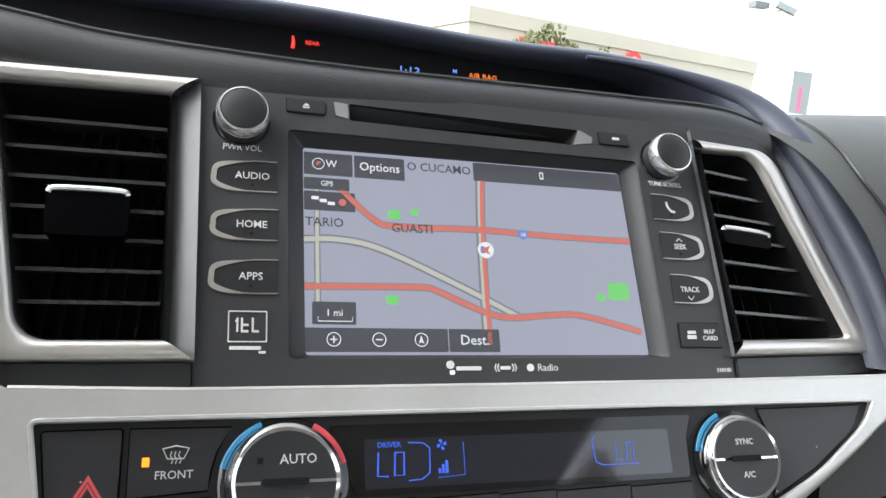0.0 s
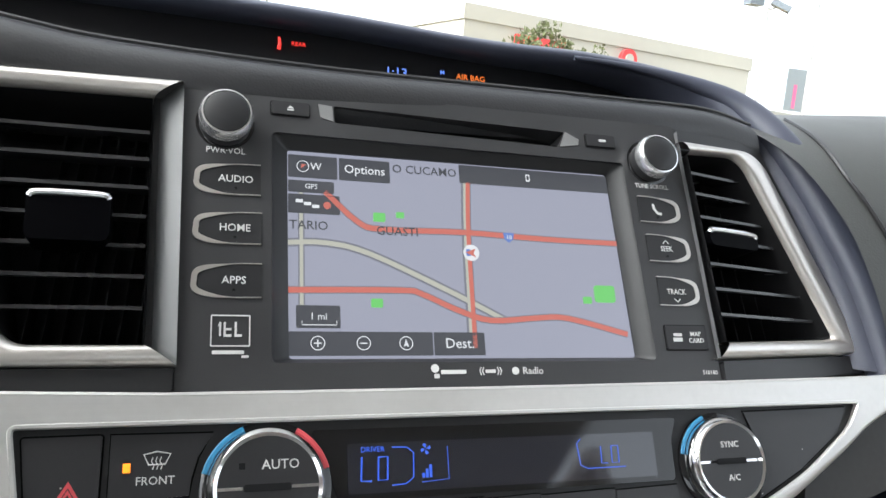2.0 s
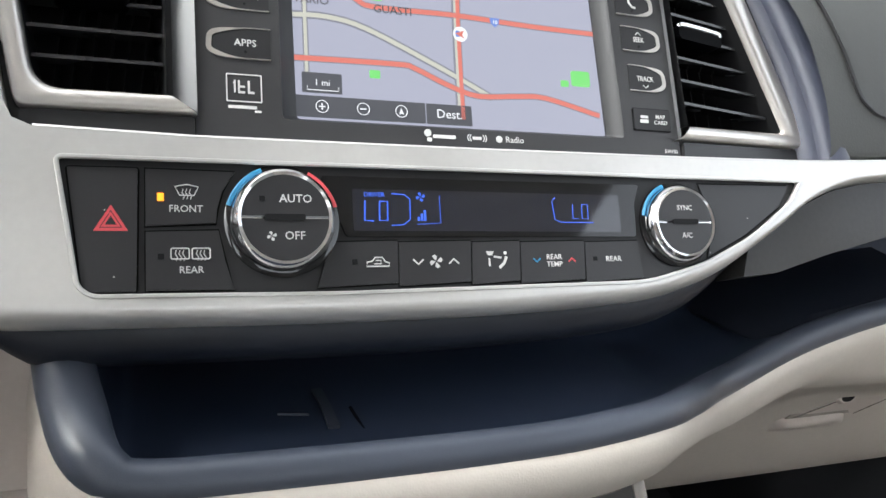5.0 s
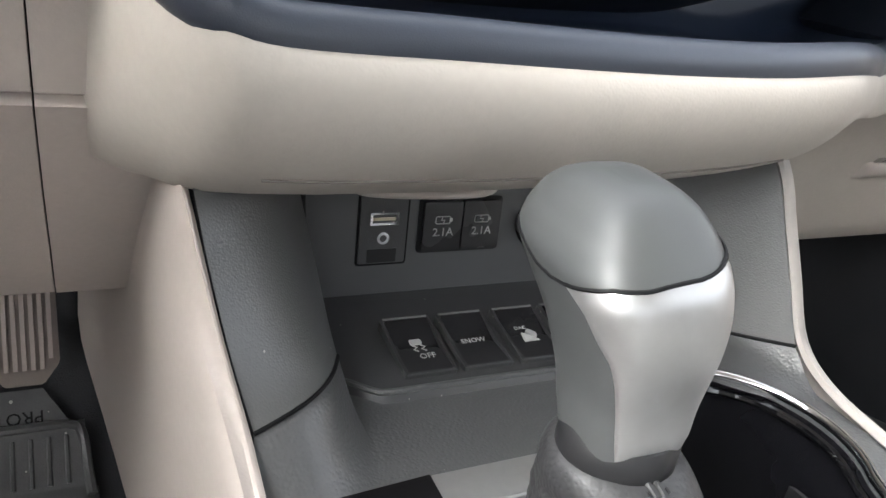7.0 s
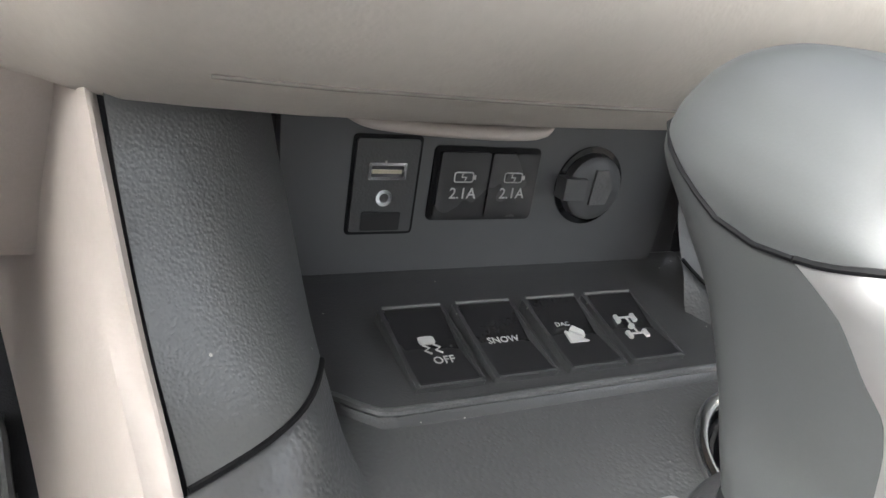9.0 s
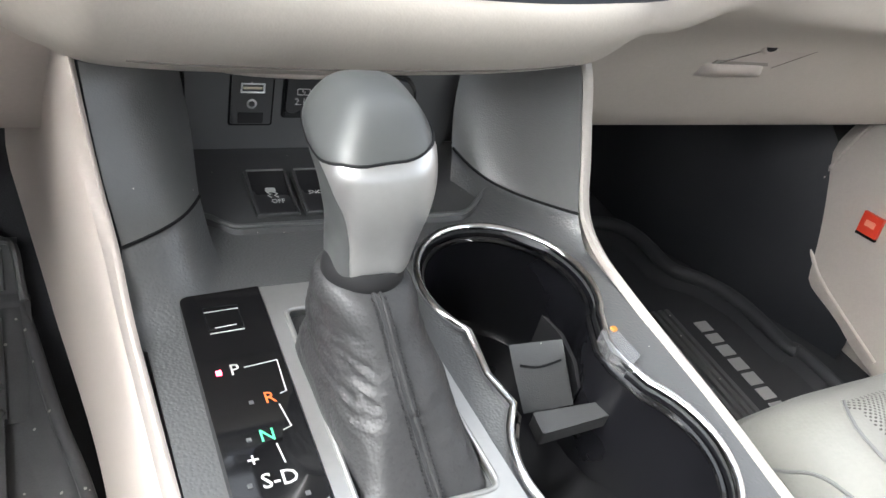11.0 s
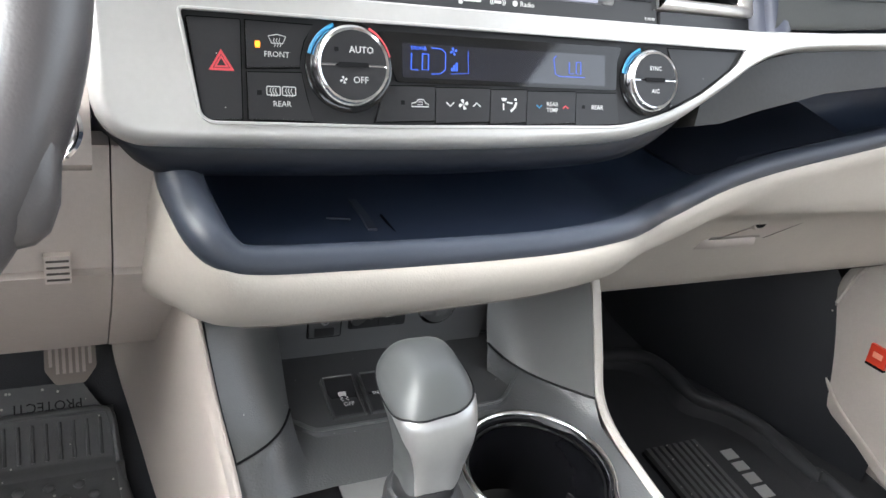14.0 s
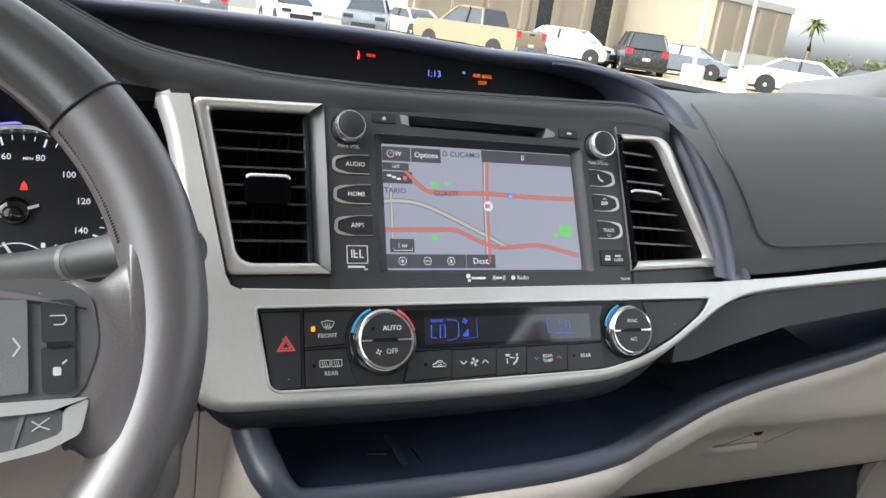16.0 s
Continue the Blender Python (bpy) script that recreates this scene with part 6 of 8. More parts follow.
# ---- seat heater panel ----
heat = thing("seat_heater_panel", None, "grey panel with two ribbed seat heater thumbwheels", "switch panel")
loop = rounded([(-0.1140, -0.3345), (-0.0235, -0.3340), (-0.0210, -0.3155), (-0.1130, -0.3160)], 0.003)
part("panel", plate(loop, (), ZC - 0.002, ZC + 0.0020), M_CONS, heat, bevel=0.0005)
part("groove", plate([(x * 1.0 + (x + 0.067) * 0.015, y + (y + 0.325) * 0.11) for x, y in loop], (), ZC - 0.002, ZC + 0.0007), M_DARK, heat)
M_RIMDARK = mat("dark_chrome", (0.10, 0.10, 0.105), 0.30, 0.6, 0, 300, 0.03, 0.5, 0.04)
M_DRED = mat("dark_red_mark", (0.17, 0.025, 0.028), 0.5)
for x in (-0.0900, -0.0450):
    part("slot", plate(rect(x - 0.0135, x + 0.0135, -0.3295, -0.3195, 0.001), (), ZC, ZC + 0.0023), M_DARK, heat)
    m = Matrix.Translation((x, -0.3245, ZC - 0.0072)) @ Matrix.Rotation(radians(90), 4, "X")
    w = part("thumbwheel", lathe([(0.0135, -0.0055), (0.0142, -0.0045), (0.0142, 0.0045), (0.0135, 0.0055)], 40), M_SLAT, heat, "ribbed thumbwheel with red figures")
    w.matrix_local = m
    part("chrome_band", lathe([(0.0126, 0.0050), (0.0136, 0.0054), (0.0136, 0.0072), (0.0126, 0.0080)], 40), M_RIMDARK, w)
    part("chrome_band", lathe([(0.0126, -0.0050), (0.0136, -0.0054), (0.0136, -0.0072), (0.0126, -0.0080)], 40), M_RIMDARK, w)
    for a in (52, 74, 90, 108):
        p = part("figure", box(-0.0014, 0.0014, -0.0003, 0.0003, -0.0026, 0.0026), M_DRED, w)
        p.matrix_local = Matrix.Rotation(radians(a - 90), 4, "Z") @ Matrix.Translation((0, 0.0144, 0))
for x in (-0.1085, -0.0270):
    part("lamp", plate(rect(x - 0.0018, x + 0.0018, -0.3215, -0.3195), (), ZC, ZC + 0.0024), M_DRED, heat)
part("seat_mark", ribbon([(-0.0705, -0.3205), (-0.0690, -0.3270), (-0.0645, -0.3275)], 0.0014, ZC + 0.0023), M_PRINT, heat)
fan_mark(-0.0665, -0.3225, 0.0020, ZC + 0.0021, heat, M_PRINT)

# ---- cabin ----
rows = []
for x in np.linspace(-0.82, 0.82, 33):
    k = ease((0.10 - x) / 0.20)
    near = [(-1.9, -0.03), (0.13, -0.03), (0.20, -0.008), (0.27, 0.042), (0.36, 0.13), (0.50, 0.29), (0.66, 0.54), (0.74, 0.72)]
    far = [(-1.9, -0.03), (0.20, -0.03), (0.30, -0.03), (0.38, -0.005), (0.46, 0.05), (0.62, 0.30), (0.70, 0.60), (0.74, 0.72)]
    rows.append([(x, a[0] * k + b[0] * (1 - k), a[1] * k + b[1] * (1 - k)) for a, b in zip(near, far)])
solo("floor", shell(rows, (0, 0, -0.03)), M_CARPET, "dark carpeted car floor and bulkhead", "floor", kind="structure")
# doors and sills
bm = box(0.80, 0.84, -1.25, 0.62, -0.05, 0.70)
solo("door_right", bm, M_BEIGE2, "beige right front door lining", "car door", kind="structure")
door = thing("door_panel", None, "beige lower door panel with a speaker grille and a small red badge", "door panel", kind="structure")
# the speaker bulge: rounded towards the front
prof = [(-0.30, -0.028), (-0.0744, 0.008), (0.0024, 0.0315), (0.055, 0.044), (0.0817, 0.0585), (0.1149, 0.0895), (0.1313, 0.134), (0.1365, 0.196), (0.1214, 0.265), (0.085, 0.325), (0.03, 0.37), (-0.06, 0.40), (-0.30, 0.42)]
rows = []
line = smooth_path([(0, a, b) for a, b in prof], 5)
for i, p in enumerate(line):
    d = (line[min(i + 1, len(line) - 1)] - line[max(i - 1, 0)]).normalized()
    n = Vector((0, d.z, -d.y))
    row = [p + n * q + Vector((x, 0, 0)) for x, q in ((0.80, 0.003), (0.765, 0.003), (0.752, 0.002), (0.7455, 0.0), (0.7425, -0.005), (0.742, -0.014))]
    rows.append([tuple(q) for q in row] + [tuple(row[-1].lerp(Vector((0.742, -0.30, 0.22)), f)) for f in (0.5, 1.0)])
part("skin", loft(rows), M_BEIGE2, door)
ridge = smooth_path([(0.7420, a - 0.0165 if a > 0.05 else a, b + (0.0165 if b < 0.1 else 0.0)) for a, b in prof[1:-3]], 5)
part("speaker_surround", tube(ridge, 0.0030, 10), M_BEIGE2, door, "soft raised ridge round the speaker")
badge = part("badge", box(-0.014, 0.014, -0.003, 0.003, -0.014, 0.014), mat("badge_red", (0.75, 0.06, 0.03), 0.35), door, "small red badge", bevel=0.001)
badge.matrix_local = Matrix.Translation((0.740, 0.030, 0.168)) @ Matrix.Rotation(radians(90), 4, "Z") @ Matrix.Rotation(radians(8), 4, "Y")
part("badge_bar", box(-0.007, 0.007, 0.003, 0.0038, -0.003, 0.005), mat("badge_print", (0.9, 0.35, 0.25), 0.4), badge)
part("badge_bar", box(-0.014, 0.014, -0.003, 0.0034, -0.0175, -0.0145), M_DARK, badge)
# kick trim in front of the door
rows = [[(0.80, 0.62, z), (0.775, 0.52, z), (0.765, 0.35, z), (0.765, 0.06, z)] for z in (-0.03, 0.2, 0.45, 0.70)]
solo("kick_panel", loft(rows), M_SOFT, "dark kick panel beside the passenger footwell", "trim panel", kind="structure")
# dark wheel-arch hump in the passenger's footwell
BASE = [(0.50, 0.56), (0.585, 0.40), (0.640, 0.28), (0.690, 0.18), (0.730, 0.08), (0.772, -0.02)]
rows = []
for p in smooth_path([(x, y, 0) for x, y in BASE], 6):
    rows.append([(p.x - 0.06 * h ** 2.2, p.y + 0.30 * h ** 1.9, -0.03 + 0.37 * h) for h in [k / 14 for k in range(15)]])
solo("wheel_arch", loft(rows), mat("arch_plastic", (0.022, 0.023, 0.028), 0.40, 0, 0.2, 900, 0.12), "smooth dark wheel arch lining in the footwell", "trim panel", kind="structure")
# underside of the dash behind the lower edges
rows = [[(x, 0.085, 0.281), (x, 0.16, 0.30), (x, 0.30, 0.36), (x, 0.60, 0.46)] for x in (0.12, 0.4, 0.78)]
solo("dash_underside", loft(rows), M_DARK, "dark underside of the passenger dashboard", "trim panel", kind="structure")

# glove box latch: a pale finger lip and a small lock on the sloping face
def glove_y(z):
    return 0.0300 + (0.387 - z) * 0.4706


latch = thing("glove_box_latch", None, "beige recessed glove box latch with a lock", "latch")
M_SLOTB = mat("beige_joint", (0.10, 0.09, 0.08), 0.7)
rows = []
for i in range(17):
    u = i / 16
    row = []
    for j in range(11):
        v = j / 10
        z = 0.3545 + 0.0015 * u + 0.0175 * v
        swell = (math.sin(math.pi * v) ** 0.6) * min(1.0, 6 * u, 6 * (1 - u)) ** 0.5
        row.append((0.338 + 0.086 * u - 0.012 * v * (1 if u > 0.5 else 0), glove_y(z) + 0.001 - 0.0075 * swell, z))
    rows.append(row)
part("finger_lip", loft(rows), M_BEIGE2, latch, "pale rounded finger lip")
# uncut recess: a darker beige strip painted as its shade
part("recess", shell([[(0.348, glove_y(0.3755) - 0.0012, 0.3755), (0.345, glove_y(0.3715) - 0.0012, 0.3715)], [(0.412, glove_y(0.3755) - 0.0012, 0.3755), (0.416, glove_y(0.3715) - 0.0012, 0.3715)]], (0, 0.002, 0)), mat("beige_recess_shade", (0.30, 0.275, 0.25), 0.6), latch)
part("bezel", shell([[(x, glove_y(z) - 0.0010, z) for x, z in ((0.352, 0.3725), (0.380, 0.3850), (0.398, 0.3935))], [(x, glove_y(z) - 0.0010, z) for x, z in ((0.422, 0.3700), (0.446, 0.3850), (0.462, 0.3945))]], (0, 0.003, 0.001)), M_BEIGE2, latch, "slanted beige plate round the lock", bevel=0.0008)
edge = [(x, glove_y(z) - 0.0016, z) for x, z in ((0.352, 0.3725), (0.398, 0.3940), (0.462, 0.3950), (0.422, 0.3698))]
part("bezel_joint", tube(edge, 0.0003, 5), M_SLOTB, latch, "fine dark joint")
LM = Matrix.Translation((0.3945, 0.0262, 0.3930)) @ Matrix.Rotation(radians(52), 4, "X") @ Matrix.Rotation(radians(14), 4, "Z")
lock = part("lock", lathe([(0.0080, -0.002), (0.0080, 0.0022), (0.0068, 0.0030), (0.0060, 0.0024)], 28, sx=1.25, sy=0.62), M_BEIGE2, latch, "small lock")
lock.matrix_local = LM
part("key_slot", lathe([(0.0058, 0.0022), (0.0058, 0.0030)], 24, sx=1.35, sy=0.60), M_DARK, lock)

# knee panel under the steering column
KN_ROWS = [(0.515, -0.052), (0.46, -0.046), (0.430, -0.040), (0.4285, -0.036), (0.425, -0.040), (0.38, -0.010), (0.33, 0.034), (0.300, 0.057), (0.2915, 0.066), (0.2915, 0.13)]
knee = thing("knee_panel", None, "beige plastic knee panel under the steering column", "dash panel", kind="structure")
part("panel", shell([[(x, y, z) for z, y in KN_ROWS] for x in (-0.85, -0.5, -0.2245)], (0, 0.012, 0.003)), M_BEIGE2, knee, bevel=0.002)
part("end_cap", shell([[(x, y - 0.001, z) for z, y in KN_ROWS[:-1]] for x in (-0.2237, -0.2, -0.1833)], (0, 0.014, 0.003)), M_BEIGE2, knee, bevel=0.002)
M_SLOT = mat("slot_brown", (0.06, 0.05, 0.045), 0.7)
fg = part("vent_grille", box(-0.2605, -0.2465, -0.0475, -0.038, 0.4255, 0.4440), M_BEIGE2, knee, "slotted beige grille", bevel=0.001)
for k in range(4):
    part("slot", box(-0.2595, -0.2475, -0.0479, -0.045, 0.4274 + 0.0042 * k, 0.4288 + 0.0042 * k), M_SLOT, fg)
part("gap_filler", shell([[(-0.226, y + 0.006, z) for z, y in KN_ROWS[:-1]], [(-0.221, y + 0.006, z) for z, y in KN_ROWS[:-1]]], (0, 0.02, 0.003)), M_DARK, knee)
# upper column surround with the start button's ring
rows = [[(x, -0.052, 0.500), (x, -0.066, 0.510), (x, -0.064, 0.535), (x, -0.054, 0.556), (x, -0.040, 0.566), (x, 0.06, 0.570)] for x in (-0.85, -0.5, -0.2335)]
solo("column_surround", shell(rows, (0, 0.012, -0.004)), M_BEIGE2, "beige dashboard panel behind the steering wheel", "dash panel", kind="structure", bevel=0.002)
ringm = Matrix.Translation((-0.256, -0.0665, 0.531)) @ Matrix.Rotation(radians(76), 4, "X")
start = thing("start_button", ringm, "round black start button with a chrome ring", "button")
part("ring", lathe([(0.0185, -0.006), (0.0190, 0.003), (0.0170, 0.005), (0.0150, 0.002)], 40), M_CHROME, start)
part("cap", lathe([(0.0152, -0.002), (0.0145, 0.001), (0.010, 0.0025)], 36), M_GLOSS, start)

# pedals
def pedal(x0, x1, y, z, h, lean, label):
    p = thing("pedal", Matrix.Translation((0, y, z)) @ Matrix.Rotation(radians(lean), 4, "X"), label, "pedal", "pedals")
    loop = rounded([(x0 + 0.010, 0.0), (x1 - 0.012, 0.0), (x1, 0.016), (x1 - 0.001, h), (x0 + 0.002, h), (x0, 0.016)], 0.003)
    part("pad", plate(loop, (), -0.008, 0.0), mat("pedal_rubber", (0.22, 0.19, 0.17), 0.6, 0, 0.2, 500), p, bevel=0.002)
    n = 7
    for k in range(n):
        x = x0 + 0.006 + (x1 - x0 - 0.012) * k / (n - 1)
        part("rib", box(x - 0.0016, x + 0.0016, 0.012 if 0 < k < n - 1 else 0.02, h - 0.003, -0.001, 0.003), M_RIB, p, bevel=0.0006)
    part("arm", box(0.5 * (x0 + x1) - 0.008, 0.5 * (x0 + x1) + 0.008, h * 0.5, h * 0.5 + 0.012, -0.2, -0.006), M_DARK, p)
    return p


M_RIB = mat("pedal_rib", (0.42, 0.36, 0.33), 0.45)
pedal(-0.2785, -0.2290, 0.232, 0.117, 0.11, 62, "ribbed grey-beige accelerator pedal")

# ---- driver's floor mat ----
dm = thing("floor_mat", Matrix.Translation((0, 0, -0.026)), "black rubber floor mat with ribs, studs and a raised border", "floor mat")
# the outer edge beside the console, as (x, y, height of the lip)
MAT_EDGE = smooth_path([(-0.2105, 0.226, 0.048), (-0.2060, 0.195, 0.040), (-0.1995, 0.1585, 0.034), (-0.1859, 0.0714, 0.028), (-0.1715, 0.0026, 0.026), (-0.1640, -0.0593, 0.026), (-0.1620, -0.105, 0.026), (-0.1620, -0.50, 0.026)], 6)
part("base", plate([(-0.70, -0.50), (-0.175, -0.50), (-0.175, -0.10), (-0.190, 0.0), (-0.212, 0.10), (-0.215, 0.135), (-0.70, 0.135)], (), 0.0, 0.006), M_MAT, dm, bevel=0.002)
part("border", tube([(p.x - 0.006, p.y, p.z - 0.004) for p in MAT_EDGE], 0.0062, 10), M_MAT, dm)
rows = [[(p.x - 0.001, p.y, 0.002), (p.x - 0.004, p.y, p.z - 0.003), (p.x - 0.010, p.y, p.z - 0.002), (p.x - 0.017, p.y, p.z * 0.62), (p.x - 0.024, p.y, 0.010 + 0.5 * max(0.0, p.z - 0.030)), (p.x - 0.036, p.y, 0.0062 + 0.4 * max(0.0, p.z - 0.030))] for p in MAT_EDGE]
part("side_wall", loft([list(map(tuple, smooth_path(r, 3))) for r in rows]), M_MAT, dm)


def mat_slope(y):
    """The height of the mat's front part, which climbs towards the pedals."""
    return lerp_table([(0.05, 0.006), (0.088, 0.008), (0.12, 0.016), (0.155, 0.028), (0.195, 0.042), (0.215, 0.046), (0.254, 0.078)], y)[0]


part("slope", shell([[(x, y, mat_slope(y)) for y in np.linspace(0.088, 0.215, 12)] for x in (-0.52, -0.236, -0.206)], (0, 0, -0.006)), M_MAT, dm)
part("studded_panel", shell([[(x, y, mat_slope(y) + 0.004) for y in np.linspace(0.090, 0.190, 10)] for x in (-0.52, -0.2310)], (0, 0, -0.008)), M_MAT, dm, bevel=0.0015)
studs = []
for j in range(8):
    for i in range(14):
        x, y = -0.2385 - 0.0285 * i - (0.0142 if j % 2 else 0), 0.0965 + 0.0128 * j
        s = part("stud", lathe([(0.0050, -0.001), (0.0046, 0.0022), (0.0030, 0.0036), (0.0008, 0.0040)], 12, (0, 0), sx=1.25), M_MAT, dm) if not studs else new("stud", studs[0].data)
        s.parent = dm
        s.matrix_local = Matrix.Translation((x, y, mat_slope(y) + 0.0038)) @ Matrix.Rotation(radians(17), 4, "X")
        studs.append(s)
for k in range(15):
    x = -0.2355 - 0.0172 * k
    part("rib", box(x - 0.0024, x + 0.0024, -0.42, 0.084, 0.004, 0.0160), M_MAT, dm, bevel=0.0012)
for j in range(9):
    y = 0.0205 - 0.0510 * j
    part("cross_rib", box(-0.49, -0.2355, y - 0.0016, y + 0.0016, 0.004, 0.0120), M_MAT, dm)
part("heel_bar", box(-0.50, -0.2330, 0.080, 0.088, 0.004, 0.0165), M_MAT, dm, bevel=0.0012)
# the ribbed toe step with its rolled lip, then the smooth flap
rows = [[(x, 0.196, 0.040), (x, 0.206, 0.0455), (x, 0.2145, 0.0480), (x, 0.2200, 0.0520), (x, 0.2500, 0.0765), (x, 0.2560, 0.0820), (x, 0.2600, 0.0825), (x, 0.2625, 0.0780)] for x in (-0.52, -0.222, -0.2135)]
part("toe_slope", shell([list(map(tuple, smooth_path(r, 3))) for r in rows], (0, 0, -0.005)), M_MAT, dm)
for k in range(16):
    x = -0.2285 - 0.01345 * k
    part("toe_rib", tube([(x, 0.2180, 0.0512), (x, 0.2490, 0.0768)], [0.0022, 0.0018], 6), M_MAT, dm)
part("toe_lip", tube(smooth_path([(-0.52, 0.2575, 0.082), (-0.26, 0.2575, 0.082), (-0.226, 0.2570, 0.081), (-0.2165, 0.2500, 0.0765), (-0.2130, 0.2250, 0.0545), (-0.2110, 0.2060, 0.046)], 5), 0.0042, 8), M_MAT, dm)
part("upper_flap", plate([(-0.3290, 0.0), (-0.2235, 0.0), (-0.2445, 0.034), (-0.3260, 0.034)], (), -0.004, 0.0), M_MAT, dm, "smooth rubber flap with raised lettering", bevel=0.0015).matrix_local = Matrix.Translation((0, 0.2590, 0.0790)) @ Matrix.Rotation(radians(48), 4, "X")
text("PROTECTI", 0.0150, 0, 0, 0, M_DARK, dm, "lettering", m=Matrix.Translation((-0.2790, 0.2655, 0.0875)) @ Matrix.Rotation(radians(48), 4, "X") @ Matrix.Rotation(radians(180), 4, "Z"), th=0.0008)
for k in range(11):
    y = -0.030 - 0.011 * k
    part("small_print", box(-0.2140 + 0.002 * (k % 2), -0.2080, y - 0.0050, y, 0.005, 0.0075), M_MAT, dm)
    part("small_print", box(-0.2020, -0.1950 - 0.002 * (k % 3), y - 0.0050, y + 0.001, 0.005, 0.0075), M_MAT, dm)

# ---- passenger's floor mat ----
pm = thing("floor_mat", Matrix.Translation((0, 0, -0.026)), "black ribbed floor mat with a pale worn logo", "floor mat")
MAT_RIM = smooth_path([(0.705, -0.45, 0.014), (0.700, -0.046, 0.014), (0.684, 0.0007, 0.014), (0.681, 0.0579, 0.015), (0.674, 0.101, 0.016), (0.648, 0.1412, 0.018), (0.612, 0.168, 0.020), (0.603, 0.190, 0.022), (0.604, 0.2129, 0.022), (0.601, 0.245, 0.022), (0.588, 0.272, 0.022), (0.555, 0.288, 0.022), (0.48, 0.293, 0.022), (0.30, 0.293, 0.022)], 6)
part("base", plate([(0.18, -0.45), *[(p.x, p.y) for p in MAT_RIM], (0.18, 0.293)], (), 0.0, 0.006), M_MATDIM, pm, bevel=0.001)
part("border", tube(MAT_RIM, [0.0085 + 0.003 * ease(i / 20) for i in range(len(MAT_RIM))], 10), M_MATDIM, pm)
part("rim_wall", loft([[(p.x + 0.004, p.y, p.z), (p.x - 0.008, p.y - 0.002, p.z - 0.003), (p.x - 0.016, p.y - 0.006, 0.010), (p.x - 0.030, p.y - 0.012, 0.0062)] for p in MAT_RIM]), M_MATDIM, pm)
# near-black sheet painted as the shade between the ribs
part("groove_shade", plate(rect(0.455, 0.553, -0.42, 0.104, 0.004), (), 0.003, 0.0068), M_DARK, pm)
for k in range(8):
    x = 0.4630 + 0.0118 * k
    part("rib", box(x - 0.0034, x + 0.0034, -0.42, 0.102, 0.004, 0.015), M_MAT, pm, bevel=0.002)
M_WORN = mat("pale_print", (0.34, 0.34, 0.34), 0.6)
yy = 0.078
for k, w in enumerate((0.018, 0.016, 0.018, 0.020, 0.020, 0.018, 0.008, 0.020)):
    part("logo_bar", box(0.580, 0.602, yy - w, yy, 0.006, 0.0072), M_WORN, pm)
    yy -= w + 0.006

# ---- seat and armrest ----
def cushion(x0, x1, y0, y1, z0, z1, r, crown, nx=22, ny=22):
    """A soft block: rounded on all edges and crowned."""
    rows = []
    for i in range(nx + 1):
        u = i / nx
        ex = min(u, 1 - u) * (x1 - x0)
        row = []
        for j in range(ny + 1):
            v = j / ny
            ey = min(v, 1 - v) * (y1 - y0)
            fx = math.sqrt(max(0, 1 - max(0, 1 - ex / r) ** 2))
            fy = math.sqrt(max(0, 1 - max(0, 1 - ey / r) ** 2))
            z = z0 + (z1 - z0) * fx * fy + crown * math.sin(math.pi * u) * math.sin(math.pi * v)
            row.append((x0 + u * (x1 - x0), y0 + v * (y1 - y0), z))
        rows.append(row)
    return rows


lid = thing("centre_armrest", None, "pale grey leather centre armrest lid", "armrest")
part("lid", loft(cushion(-0.155, 0.150, -0.75, -0.353, 0.300, 0.348, 0.045, 0.018, 30, 30)), M_SEAT, lid)
part("base", box(-0.145, 0.10, -0.75, -0.375, 0.0, 0.31), M_BEIGE2, lid, bevel=0.01)
part("seam", tube(smooth_path([(-0.110, -0.62, 0.362), (-0.108, -0.45, 0.358), (-0.100, -0.405, 0.352), (-0.118, -0.372, 0.330)], 5), 0.0012, 6), M_SEAT, lid)
part("seam", tube(smooth_path([(0.118, -0.62, 0.360), (0.112, -0.45, 0.356), (0.102, -0.405, 0.350), (0.070, -0.372, 0.340)], 5), 0.0016, 6), M_SEAT, lid)

def perforated():
    m = leather("perforated_leather", (0.225, 0.221, 0.205), 0.45, 500, 0.2)
    t = m.node_tree
    co = t.nodes["Texture Coordinate"]
    p = t.nodes["Principled BSDF"]
    vs = t.nodes.new("ShaderNodeTexVoronoi")
    vs.inputs["Scale"].default_value, vs.inputs["Randomness"].default_value = 380.0, 0.0
    rot = t.nodes.new("ShaderNodeMapping")
    rot.inputs["Rotation"].default_value = (0, 0, radians(45))
    flat = t.nodes.new("ShaderNodeVectorMath")
    flat.operation = "MULTIPLY"
    flat.inputs[1].default_value = (1, 1, 0)
    t.links.new(co.outputs["Object"], flat.inputs[0])
    t.links.new(flat.outputs[0], rot.inputs["Vector"])
    t.links.new(rot.outputs[0], vs.inputs["Vector"])
    lt = t.nodes.new("ShaderNodeMath")
    lt.operation = "GREATER_THAN"
    lt.inputs[1].default_value = 0.30
    t.links.new(vs.outputs["Distance"], lt.inputs[0])
    mx = t.nodes.new("ShaderNodeMix")
    mx.data_type = "RGBA"
    src = p.inputs["Base Color"].links[0].from_socket
    mx.inputs["A"].default_value = (0.05, 0.045, 0.04, 1)
    t.links.new(lt.outputs[0], mx.inputs["Factor"])
    t.links.new(src, mx.inputs["B"])
    t.links.new(mx.outputs["Result"], p.inputs["Base Color"])
    return m


